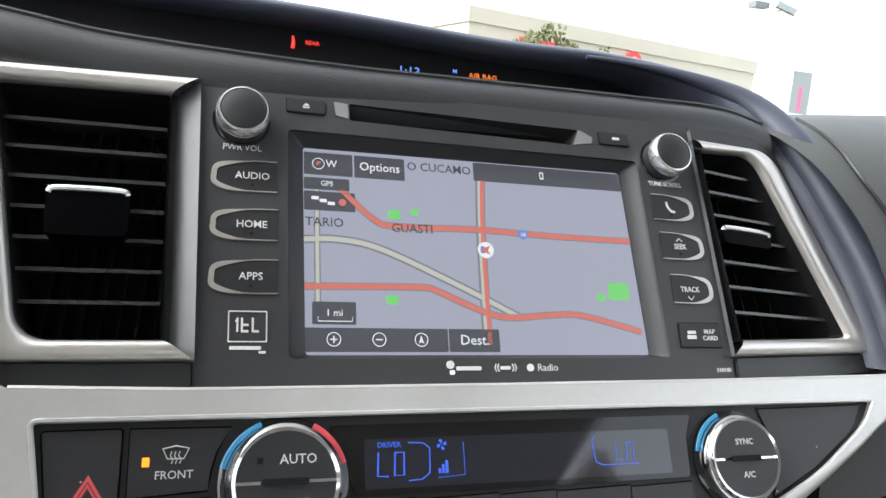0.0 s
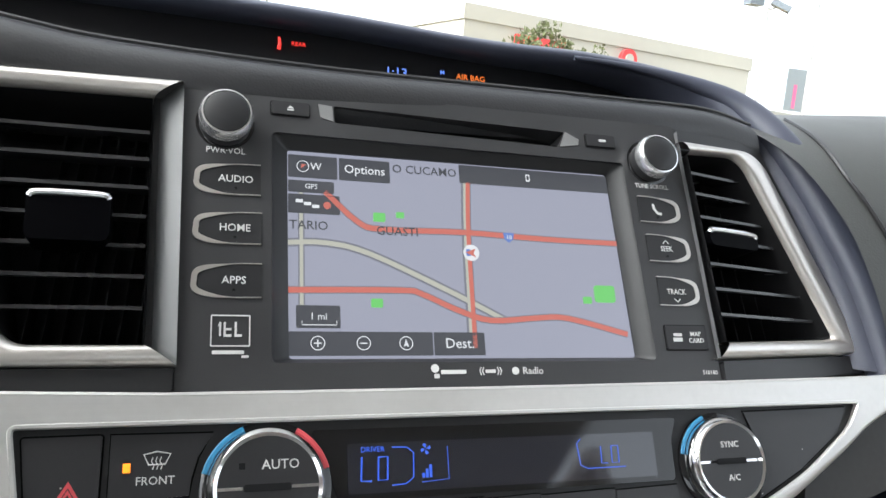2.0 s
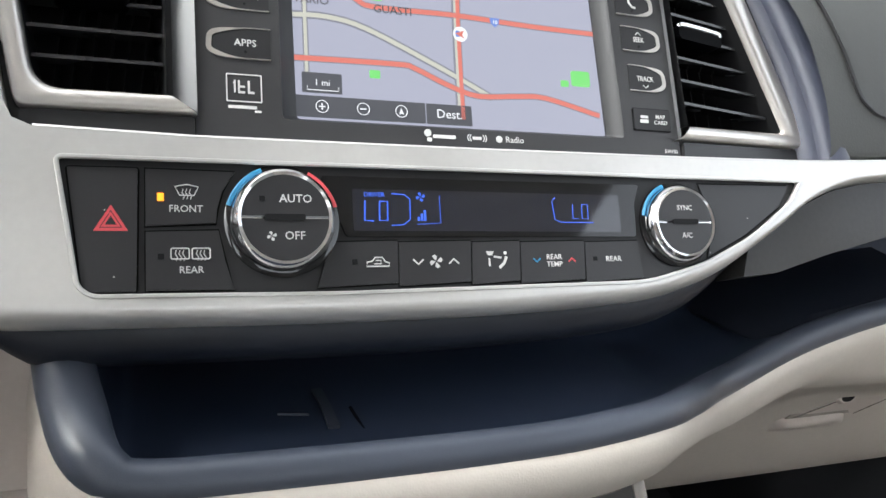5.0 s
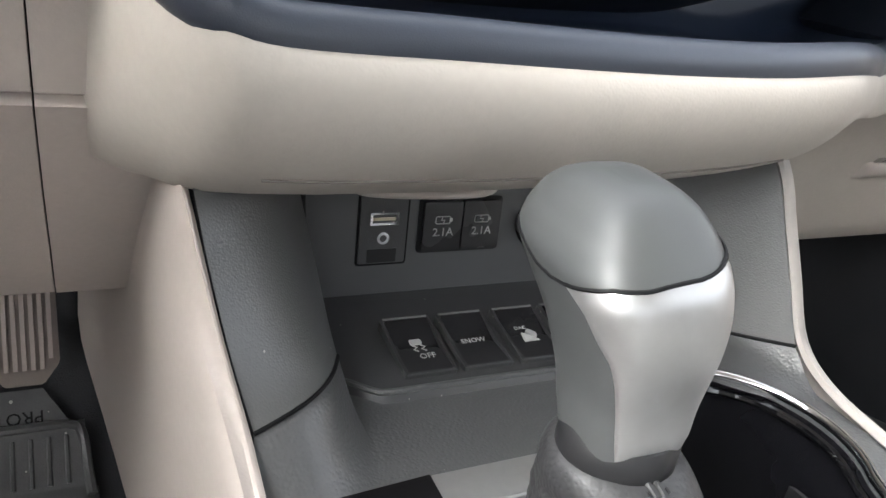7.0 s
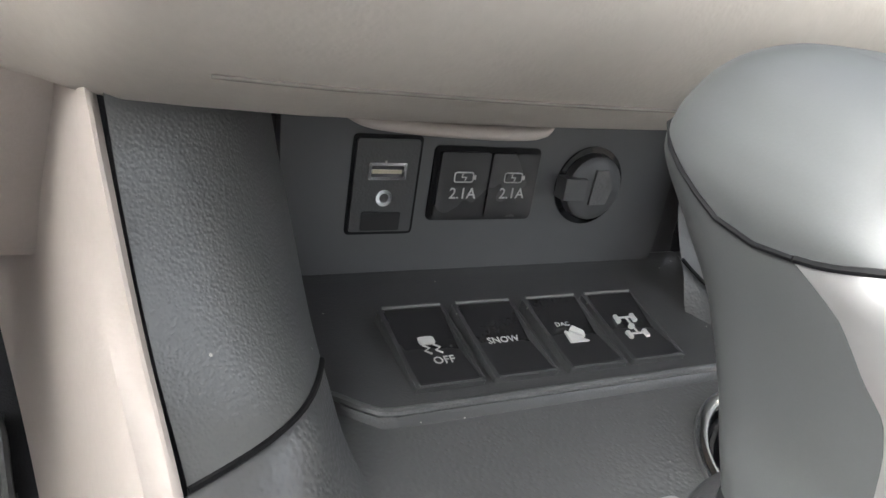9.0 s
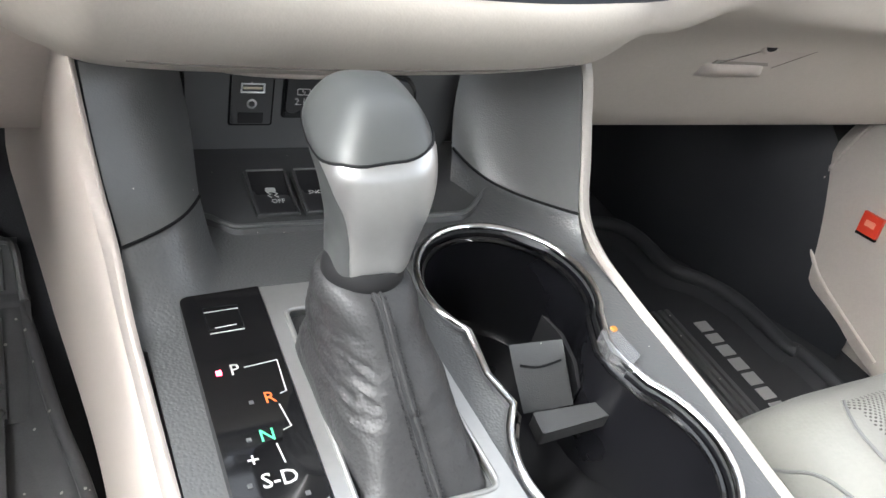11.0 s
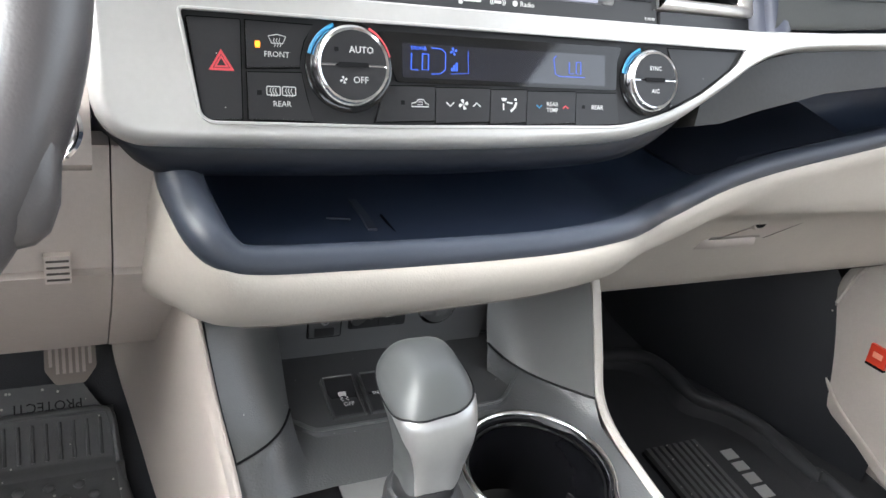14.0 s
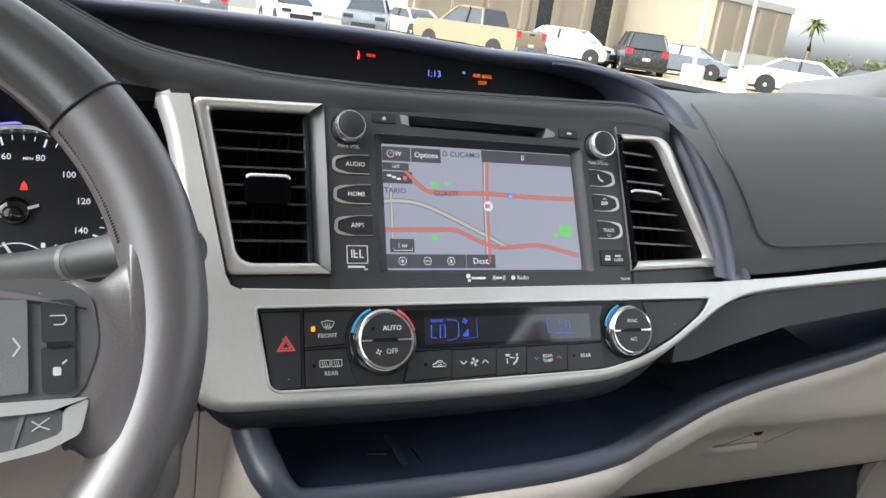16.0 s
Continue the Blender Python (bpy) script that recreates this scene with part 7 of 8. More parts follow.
M_PERF = perforated()
seat = thing("passenger_seat", None, "pale grey leather passenger seat with perforated centre", "car seat")
part("cushion", loft(cushion(0.165, 0.70, -0.95, -0.205, 0.10, 0.290, 0.075, 0.035, 40, 40)), M_SEAT, seat)
def cushion_z(x, y, x0=0.165, x1=0.70, y0=-0.95, y1=-0.205, z0=0.10, z1=0.290, r=0.075, crown=0.035):
    """The height of the seat cushion at a place."""
    u, v = (x - x0) / (x1 - x0), (y - y0) / (y1 - y0)
    fx = math.sqrt(max(0, 1 - max(0, 1 - min(u, 1 - u) * (x1 - x0) / r) ** 2))
    fy = math.sqrt(max(0, 1 - max(0, 1 - min(v, 1 - v) * (y1 - y0) / r) ** 2))
    return z0 + (z1 - z0) * fx * fy + crown * math.sin(math.pi * u) * math.sin(math.pi * v)


def on_seat(x, y, up=0.0):
    return (x, y, cushion_z(x, y) + up)


rows = []
for j in range(41):
    y = -0.268 - 0.68 * (j / 40) ** 1.4
    left = 0.2225 + 0.012 * math.exp((y + 0.268) / 0.012) - 0.010 * ease((-0.325 - y) / 0.06)
    rows.append([on_seat(left + (0.645 - left) * i / 30, y, 0.0010 if 0 < i < 30 and 0 < j < 40 else -0.001) for i in range(31)])
part("centre_panel", loft(rows), M_PERF, seat, "perforated leather panel")
part("seam", tube([on_seat(*p, 0.0006) for p in [(r[0][0] - 0.0008, r[0][1]) for r in rows]], 0.0011, 6), M_EDGE, seat, "stitched seam")
part("seam", tube([on_seat(p.x, p.y, 0.0004) for p in smooth_path([(0.188, -0.262, 0), (0.193, -0.2795, 0), (0.1995, -0.2934, 0), (0.2025, -0.310, 0), (0.204, -0.346, 0), (0.200, -0.45, 0), (0.19, -0.6, 0)], 5)], 0.0012, 6), M_EDGE, seat, "stitched seam")
part("seat_base", box(0.20, 0.68, -0.93, -0.30, 0.0, 0.16), M_DARK, seat, bevel=0.01)
part("backrest", loft([[(0.20 + 0.48 * i / 12, -0.86 - 0.05 * math.sin(math.pi * i / 12) - 0.22 * k / 8, 0.30 + 0.62 * k / 8) for i in range(13)] for k in range(9)]), M_SEAT, seat)
dseat = thing("driver_seat", None, "pale grey leather driver's seat", "car seat")
part("cushion", loft(cushion(-0.70, -0.26, -1.25, -0.72, 0.12, 0.30, 0.07, 0.03, 20, 20)), M_SEAT, dseat)
part("backrest", loft([[(-0.68 + 0.42 * i / 12, -1.15 - 0.22 * k / 8, 0.30 + 0.62 * k / 8) for i in range(13)] for k in range(9)]), M_SEAT, dseat)

# ---- body shell round the cabin ----
# unseen roof: blocks the sky, its pale underside bounces light down
roof_m = mat("headliner", (0.72, 0.70, 0.67), 0.9)
solo("roof", plate([(-0.80, -2.2), (0.80, -2.2), (0.72, -0.12), (0.0, -0.09), (-0.72, -0.12)], [], 1.255, 1.29), roof_m, "unseen roof with a pale headliner, added to block sky and bounce light", "roof", kind="structure")


def pillar(a, b, r0, r1, label):
    s = 1 if a[0] > 0 else -1
    pts = smooth_path([a, (s * 0.955, 0.41, 0.772), (s * 0.935, 0.22, 0.887), (s * 0.84, 0.03, 1.08), b], 8)
    n = len(pts)
    solo("pillar", tube(pts, [r0 + (r1 - r0) * i / (n - 1) for i in range(n)], 14), M_PILLAR, label, "pillar", kind="structure")


M_PILLAR = mat("pillar_grey", (0.11, 0.11, 0.108), 0.6, 0, 0.2, 900)
pillar((0.91, 0.60, 0.715), (0.70, -0.14, 1.26), 0.045, 0.045, "grey windscreen pillar on the passenger's side")
pillar((-0.91, 0.60, 0.715), (-0.70, -0.14, 1.26), 0.045, 0.045, "grey windscreen pillar on the driver's side")
solo("scuttle", shell([[(x, 0.70 - 0.08 * (abs(x) / 0.8) ** 2, 0.743 - 0.028 * (abs(x) / 0.8) ** 2), (x, 0.76 - 0.08 * (abs(x) / 0.8) ** 2, 0.752 - 0.028 * (abs(x) / 0.8) ** 2)] for x in np.linspace(-0.95, 0.95, 19)], (0, 0.0, -0.05)), M_DARK, "black scuttle edge at the windscreen's foot", "trim", kind="structure")
# unseen door, its height set to keep low light off the floor
solo("door_left", box(-0.84, -0.80, -1.05, 0.72, -0.05, 0.72), M_BEIGE2, "unseen beige driver's door, added closed to screen low light", "car door", kind="structure")


def rear_side(x0, x1, front, label):
    """The unseen lining added behind a front door: belt, centre pillar, rear pillar and roof rail round a gap for
    light.
    """
    w = thing("rear_side_wall", None, label, "wall", kind="structure")
    part("lining", box(x0, x1, -2.2, front, -0.05, 0.72), M_BEIGE2, w)
    part("centre_pillar", box(x0, x1, front - 0.22, front, 0.72, 1.14), M_BEIGE2, w)
    part("rear_pillar", box(x0, x1, -2.2, -1.98, 0.72, 1.14), M_BEIGE2, w)
    part("roof_rail", box(x0, x1, -2.2, front, 1.14, 1.26), M_BEIGE2, w)


rear_side(-0.84, -0.80, -1.05, "unseen beige rear side lining, added round a gap for light")
rear_side(0.80, 0.84, -1.25, "unseen beige rear side lining by the passenger, added round a gap for light")
# unseen rear, closed except for a gap that lets light in
w = thing("rear_wall", None, "unseen beige rear of the cabin, added round a gap for light", "wall", kind="structure")
part("lining", box(-0.82, 0.82, -2.25, -2.2, -0.05, 0.76), M_BEIGE2, w)
part("roof_rail", box(-0.82, 0.82, -2.25, -2.2, 1.14, 1.26), M_BEIGE2, w)
for x0, x1 in ((-0.82, -0.66), (0.66, 0.82)):
    part("rear_pillar", box(x0, x1, -2.25, -2.2, 0.76, 1.14), M_BEIGE2, w)

# ---- steering wheel: x across, y up in the wheel's plane, z towards the driver ----
WHEEL = Matrix.Translation((-0.4200, -0.1613, 0.6346)) @ Matrix.Rotation(radians(3.2), 4, "Z") @ Matrix.Rotation(radians(90 - 27.4), 4, "X")
wheel = thing("steering_wheel", WHEEL, "black and grey leather steering wheel with switch pods", "steering wheel")
RW, RT = 0.1678, 0.0194


def rim_ring(a, n=20):
    """A slice of the rim: fuller on the side of the driver's thumbs."""
    out = []
    for j in range(n):
        b = 2 * math.pi * j / n
        c, s = math.cos(b), math.sin(b)
        r = RT * (1 + 0.06 * max(0, math.cos(a - radians(28))) ** 8)
        rad = RW + r * c * (1.0 if c > 0 else 1.12)
        out.append((rad * math.cos(a), rad * math.sin(a), 1.05 * r * s))
    return out


M_MARK = mat("grey_print", (0.42, 0.42, 0.42), 0.5)
M_WHEELG = leather("wheel_leather_grey", (0.060, 0.054, 0.056), 0.38, 800, 0.2, 1.0)
# two leathers: smooth dark over the top and foot, softer grey at the grips
rows = [rim_ring(radians(a)) for a in np.linspace(-40, 39, 60)]
part("grip", loft(rows, True), M_WHEELG, wheel, "grey leather grip")
rows = [rim_ring(radians(a)) for a in np.linspace(141, 220, 40)]
part("grip", loft(rows, True), M_WHEELG, wheel, "grey leather grip")
for a0, a1 in ((39, 141), (220, 320)):
    rows = [rim_ring(radians(a)) for a in np.linspace(a0, a1, 56)]
    part("rim", loft(rows, True), M_WHEEL, wheel, "dark leather rim")
for a in (39, 141, 220, 320):
    ring = [Vector(p) for p in rim_ring(radians(a))]
    c = Vector((RW * math.cos(radians(a)), RW * math.sin(radians(a)), 0))
    part("rim_seam", tube([c + (p - c) * 1.005 for p in ring], 0.0010, 5, True), M_DARK, wheel)
# puckered stitching inside the grip
for s in (1, -1):
    bm = bmesh.new()
    for k in range(40):
        a = radians(13 + 0.62 * k) if s > 0 else radians(167 - 0.62 * k)
        p = Vector(((RW - RT * 1.08) * math.cos(a), (RW - RT * 1.08) * math.sin(a), 0.008))
        q = p + Vector((0.004 * math.cos(a + 0.4), 0.004 * math.sin(a + 0.4), 0.004))
        tube([p, q], 0.0007, 4, False, bm)
    part("stitching", bm, M_DARK, wheel)
    # spoke
    edge = [(0.118, 0.010), (0.134, 0.014), (0.146, 0.024), (0.1475, 0.032), (0.1500, 0.050), (0.166, 0.060), (0.172, 0.0), (0.170, -0.09), (0.150, -0.105), (0.138, -0.090), (0.133, -0.0775), (0.122, -0.068), (0.116, -0.060)]
    up = [tuple(p)[:2] for p in smooth_path([(x, y, 0) for x, y in edge], 4, True)]
    cx, cy = 0.148, -0.022
    rws = []
    for k, z in ((1.0, -0.012), (1.0, 0.000), (0.985, 0.006), (0.95, 0.0105), (0.86, 0.0140), (0.6, 0.0165), (0.2, 0.0170)):
        rws.append([(s * (cx + (x - cx) * k), cy + (y - cy) * k, z) for x, y in up])
    part("spoke", loft(rws, True, True), M_WHEELG, wheel, "grey leather spoke")
    # switch pod
    pod = part("switch_pod", plate([(s * x, y) for x, y in rounded([(0.040, -0.0445), (0.125, -0.0425), (0.134, -0.018), (0.131, 0.006), (0.118, 0.014), (0.040, 0.016)], 0.007)], (), 0.0, 0.0175), M_SOFT, wheel, bevel=0.003, seg=3)
    part("pad", plate([(s * x, y) for x, y in rounded([(0.062, -0.040), (0.1035, -0.0385), (0.103, 0.0045), (0.062, 0.006)], 0.0015)], (), 0.014, 0.0200), M_GRAIN, pod, bevel=0.0012)
    part("arrow", ribbon([(s * 0.0972, -0.0130), (s * 0.1000, -0.0172), (s * 0.0972, -0.0215)], 0.0009, 0.0204), M_MARK, pod)
    part("centre_key", plate([(s * x, y) for x, y in rect(0.066, 0.0895, -0.028, -0.006, 0.002)], (), 0.018, 0.0212), M_BLACK, pod, bevel=0.0008)
    for y0, y1 in ((-0.0162, 0.0040), (-0.0392, -0.0180)):
        part("key", plate([(s * x, y) for x, y in rounded([(0.1090, y0), (0.1228, y0), (0.1228, y1), (0.1085, y1)], 0.002)], (), 0.014, 0.0195), M_BLACK, pod, bevel=0.0008)
    part("key_bar", plate([(s * x, y) for x, y in rect(0.1110, 0.1210, -0.0185, -0.0157, 0.001)], (), 0.016, 0.0205), M_DARK, pod)
    part("mark", ribbon([(s * 0.1125, -0.0035), (s * 0.1188, -0.0035), (s * 0.1195, -0.0060), (s * 0.1180, -0.0078), (s * 0.1140, -0.0078)], 0.0006, 0.0199), M_MARK, pod)
    part("mark", plate([(s * x, y) for x, y in rect(0.1135, 0.1170, -0.0315, -0.0275, 0.001)], (), 0.019, 0.0198), M_MARK, pod)
    part("mark", ribbon([(s * 0.1175, -0.0262), (s * 0.1195, -0.0245)], 0.0007, 0.0199), M_MARK, pod)
    part("silver_strip", plate([(s * x, y) for x, y in rounded([(0.02, -0.0490), (0.112, -0.0478), (0.1290, -0.0426), (0.02, -0.0408)], 0.002)], (), 0.0, 0.0185), M_SATIN, wheel, "satin silver strip", bevel=0.0015)
    part("silver_hook", plate([(s * x, y) for x, y in rounded([(0.1175, -0.0475), (0.1290, -0.0428), (0.1250, -0.0592), (0.1105, -0.0656), (0.02, -0.0790), (0.02, -0.0750), (0.100, -0.0630), (0.1170, -0.0583)], 0.003)], (), 0.0, 0.0175), M_SATIN, wheel, "satin silver lower bezel", bevel=0.0015)
    low = part("lower_pod", plate([(s * x, y) for x, y in rounded([(0.02, -0.0755), (0.100, -0.0632), (0.1170, -0.0583), (0.1180, -0.0470), (0.02, -0.0485)], 0.004)], (), 0.0, 0.0165), M_SOFT, wheel, bevel=0.002)
    part("divider", plate([(s * x, y) for x, y in [(0.0955, -0.0640), (0.0975, -0.0635), (0.1020, -0.0480), (0.1000, -0.0480)]], (), 0.016, 0.0172), M_CONS, low)
    part("mark", ribbon([(s * 0.1045, -0.0515), (s * 0.1075, -0.0535), (s * 0.1120, -0.0505)], 0.0006, 0.0170), M_MARK, low)
    part("mark", ribbon([(s * 0.1045, -0.0560), (s * 0.1075, -0.0540), (s * 0.1120, -0.0560)], 0.0006, 0.0170), M_MARK, low)
    # grey shoulder between the airbag cover and the pod
rows = []
for i in range(41):
    x = -0.128 + 0.256 * i / 40
    f = 1 - (abs(x) / 0.128) ** 4
    rows.append([(x, 0.002, 0.010), (x, 0.006 * f + 0.0, 0.019), (x, 0.013 * f - 0.001, 0.0185), (x, 0.0205 * f - 0.002, 0.012), (x, 0.0235 * f - 0.002, 0.002), (x, 0.0235 * f - 0.002, -0.02)])
part("airbag_cover", loft([list(map(tuple, smooth_path(r, 3))) for r in rows]), M_WHEELG, wheel, "soft grey leather airbag cover")
part("hub", loft(cushion(-0.085, 0.085, -0.105, 0.005, -0.02, 0.012, 0.03, 0.006, 18, 18)), M_SOFT, wheel)
# stalk and the lever's paddle behind the rim
stalk = thing("wiper_stalk", None, "dark grey wiper stalk with white markings", "stalk")
M_STALK = mat("stalk_grey", (0.07, 0.072, 0.072), 0.45, 0, 0.2, 1200)
part("stem", tube([(-0.37, 0.0, 0.600), (-0.33, -0.035, 0.6155), (-0.300, -0.055, 0.6265)], [0.009, 0.0095, 0.0112], 14), M_STALK, stalk)
part("tip", tube([(-0.300, -0.055, 0.6265), (-0.272, -0.070, 0.6375), (-0.2665, -0.073, 0.6395)], [0.0120, 0.0130, 0.0112], 16), M_STALK, stalk)
part("mark_ring", tube([(-0.306, -0.0510, 0.6243), (-0.303, -0.053, 0.6253)], 0.0114, 14), M_EDGE, stalk)
solo("tilt_lever", lathe([(0.014, -0.006), (0.016, 0.0), (0.014, 0.006), (0.010, 0.008)], 28), M_STALK, "dark grey rounded lever behind the steering wheel", "lever", m=Matrix.Translation((-0.2430, -0.085, 0.644)) @ Matrix.Rotation(radians(66), 4, "X"))

# ---- instrument cluster: facing back and up ----
CL = Matrix.Translation((-0.3456, 0.1047, 0.6117)) @ Matrix.Rotation(radians(66), 4, "X") @ Matrix.Scale(0.835, 4)
clus = thing("instrument_cluster", CL, "black speedometer with white figures, chrome ring and red belt light", "instrument cluster")
part("face", lathe([(0.0745, -0.006), (0.0745, 0.0)], 64), mat("dial_charcoal", (0.018, 0.018, 0.021), 0.4, 0, 0, 300, 0.08, 0.3), clus)
part("backing", plate(rect(-0.32, 0.105, -0.085, 0.10, 0.02), (), -0.02, -0.006), M_DARK, clus)
part("chrome_ring", lathe([(0.0740, 0.0), (0.0765, 0.006), (0.0800, 0.007), (0.0805, 0.0)], 80, caps=False), M_BRIGHT, clus)
G_VIO = glow("blue_halo", (0.12, 0.1, 0.6), 0.7)
part("halo", tube([(0.0825 * math.cos(a), 0.0825 * math.sin(a), 0.004) for a in [2 * math.pi * k / 80 for k in range(80)]], 0.0010, 6, True), G_VIO, clus, "violet lit halo")
G_DIALW = glow("dial_white", (0.70, 0.70, 0.80), 0.22)
for v in range(0, 161, 5):
    a = radians(199.5 - 1.566 * v)
    big = v % 20 == 0
    r0, r1, w = (0.0635, 0.0715, 0.0018) if big else (0.0672, 0.0715, 0.0009)
    part("tick", ribbon([(r0 * math.cos(a), r0 * math.sin(a)), (r1 * math.cos(a), r1 * math.sin(a))], w, 0.0006), G_DIALW, clus)
    if big:
        text(str(v), 0.0085, 0.0525 * math.cos(a), 0.0525 * math.sin(a), 0.0005, G_DIALW, clus)
text("MPH", 0.0044, 0.004, 0.0495, 0.0005, G_DIALW, clus)
part("belt_light", plate([(-0.0022, 0.020), (0.0042, 0.020), (0.0030, 0.0255), (0.0010, 0.0285), (-0.0010, 0.0255)], (), 0.0, 0.0008), G_WRED, clus, "lit red belt warning")
part("needle", loft([[(-0.030, -0.0085, 0.006), (-0.029, -0.0115, 0.006)], [(0.0140, 0.0062, 0.007), (0.0145, 0.0035, 0.007)]]), M_PRINT, clus, "white needle")
part("needle_hub", lathe([(0.013, 0.0), (0.0125, 0.006), (0.009, 0.008)], 32, (-0.006, 0.0)), M_GLOSS, clus)
part("fuel_arc", tube([(-0.004 + 0.032 * math.cos(a), -0.064 + 0.034 * math.sin(a), 0.0008) for a in [radians(40 + 5 * k) for k in range(21)]], 0.0006, 5), G_DIALW, clus)
part("fuel_needle", loft([[(-0.016, -0.030, 0.004), (-0.014, -0.029, 0.004)], [(0.002, -0.060, 0.004), (0.005, -0.058, 0.004)]]), M_PRINT, clus)
text("F", 0.0065, 0.0285, -0.0335, 0.0005, G_DIALW, clus)
part("pump_mark", plate(rect(0.016, 0.0195, -0.034, -0.0295, 0.0005), (), 0.0, 0.0006), G_DIALW, clus)
# binnacle round it
rows = []
for r, z in ((0.086, 0.0), (0.095, 0.02), (0.105, 0.05), (0.110, 0.07)):
    rows.append([(-0.11 + (0.11 + r) * math.cos(a) if math.cos(a) > 0 else -0.11 + 0.20 * math.cos(a), (r + 0.01) * math.sin(a), z) for a in [2 * math.pi * k / 48 for k in range(48)]])
part("binnacle", loft(rows, True), M_DARK, clus)

# ---- outside: a car park under an overcast sky ----
GZ = -0.62
M_ASPH = mat("asphalt", (0.125, 0.122, 0.115), 0.9, 0, 0.3, 30, 0.15, dirt=0.3)
M_GRASS = mat("dry_verge", (0.33, 0.275, 0.165), 0.95, 0, 0.6, 40, 0.3, dirt=0.6)
M_KERB = mat("concrete", (0.42, 0.41, 0.38), 0.9, 0, 0.2, 30, 0.1, dirt=1.0)
M_WALLC = mat("tan_wall", (0.31, 0.26, 0.19), 0.85, 0, 0.1, 20, 0.08, dirt=0.3)
M_WALLW = mat("cream_wall", (0.43, 0.41, 0.355), 0.85, 0, 0.1, 20, 0.05, dirt=0.3)
M_WHITE = mat("car_white", (0.75, 0.75, 0.74), 0.25)
M_TAN = mat("car_tan", (0.24, 0.19, 0.12), 0.35)
M_CARGREY = mat("car_grey", (0.13, 0.15, 0.17), 0.3)
M_CARBLK = mat("car_black", (0.02, 0.024, 0.026), 0.25)
M_GLASSD = mat("car_glass", (0.03, 0.035, 0.04), 0.08, 0, 0, 10, 0.05, 0.6, 0.02)
M_TYRE = mat("tyre", (0.02, 0.02, 0.02), 0.85)
M_POLE = mat("pole_white", (0.62, 0.62, 0.6), 0.5)
M_TAIL = mat("tail_red", (0.65, 0.02, 0.03), 0.25)
bm = bmesh.new()
bmesh.ops.create_grid(bm, x_segments=2, y_segments=2, size=900)
solo("ground", bm, M_ASPH, "grey asphalt car park", "ground", kind="structure", m=Matrix.Translation((0, 0, GZ)))


def az(a, d, z=GZ):
    return Vector((-0.27 + d * math.sin(radians(a)), -0.55 + d * math.cos(radians(a)), z))


near, far = [az(a, 20) for a in range(-30, 80, 5)], [az(a, 58) for a in range(75, -35, -5)]
loop = [(p.x, p.y) for p in near + far]
solo("verge", plate(loop, (), GZ - 0.1, GZ + 0.006), M_GRASS, "strip of dry yellow grass and gravel", "verge", kind="structure")
solo("kerb", tube([az(a, 29.6, GZ + 0.06) for a in range(-30, 80, 3)], 0.10, 6), M_KERB, "pale concrete kerb along the verge", "kerb", kind="structure")


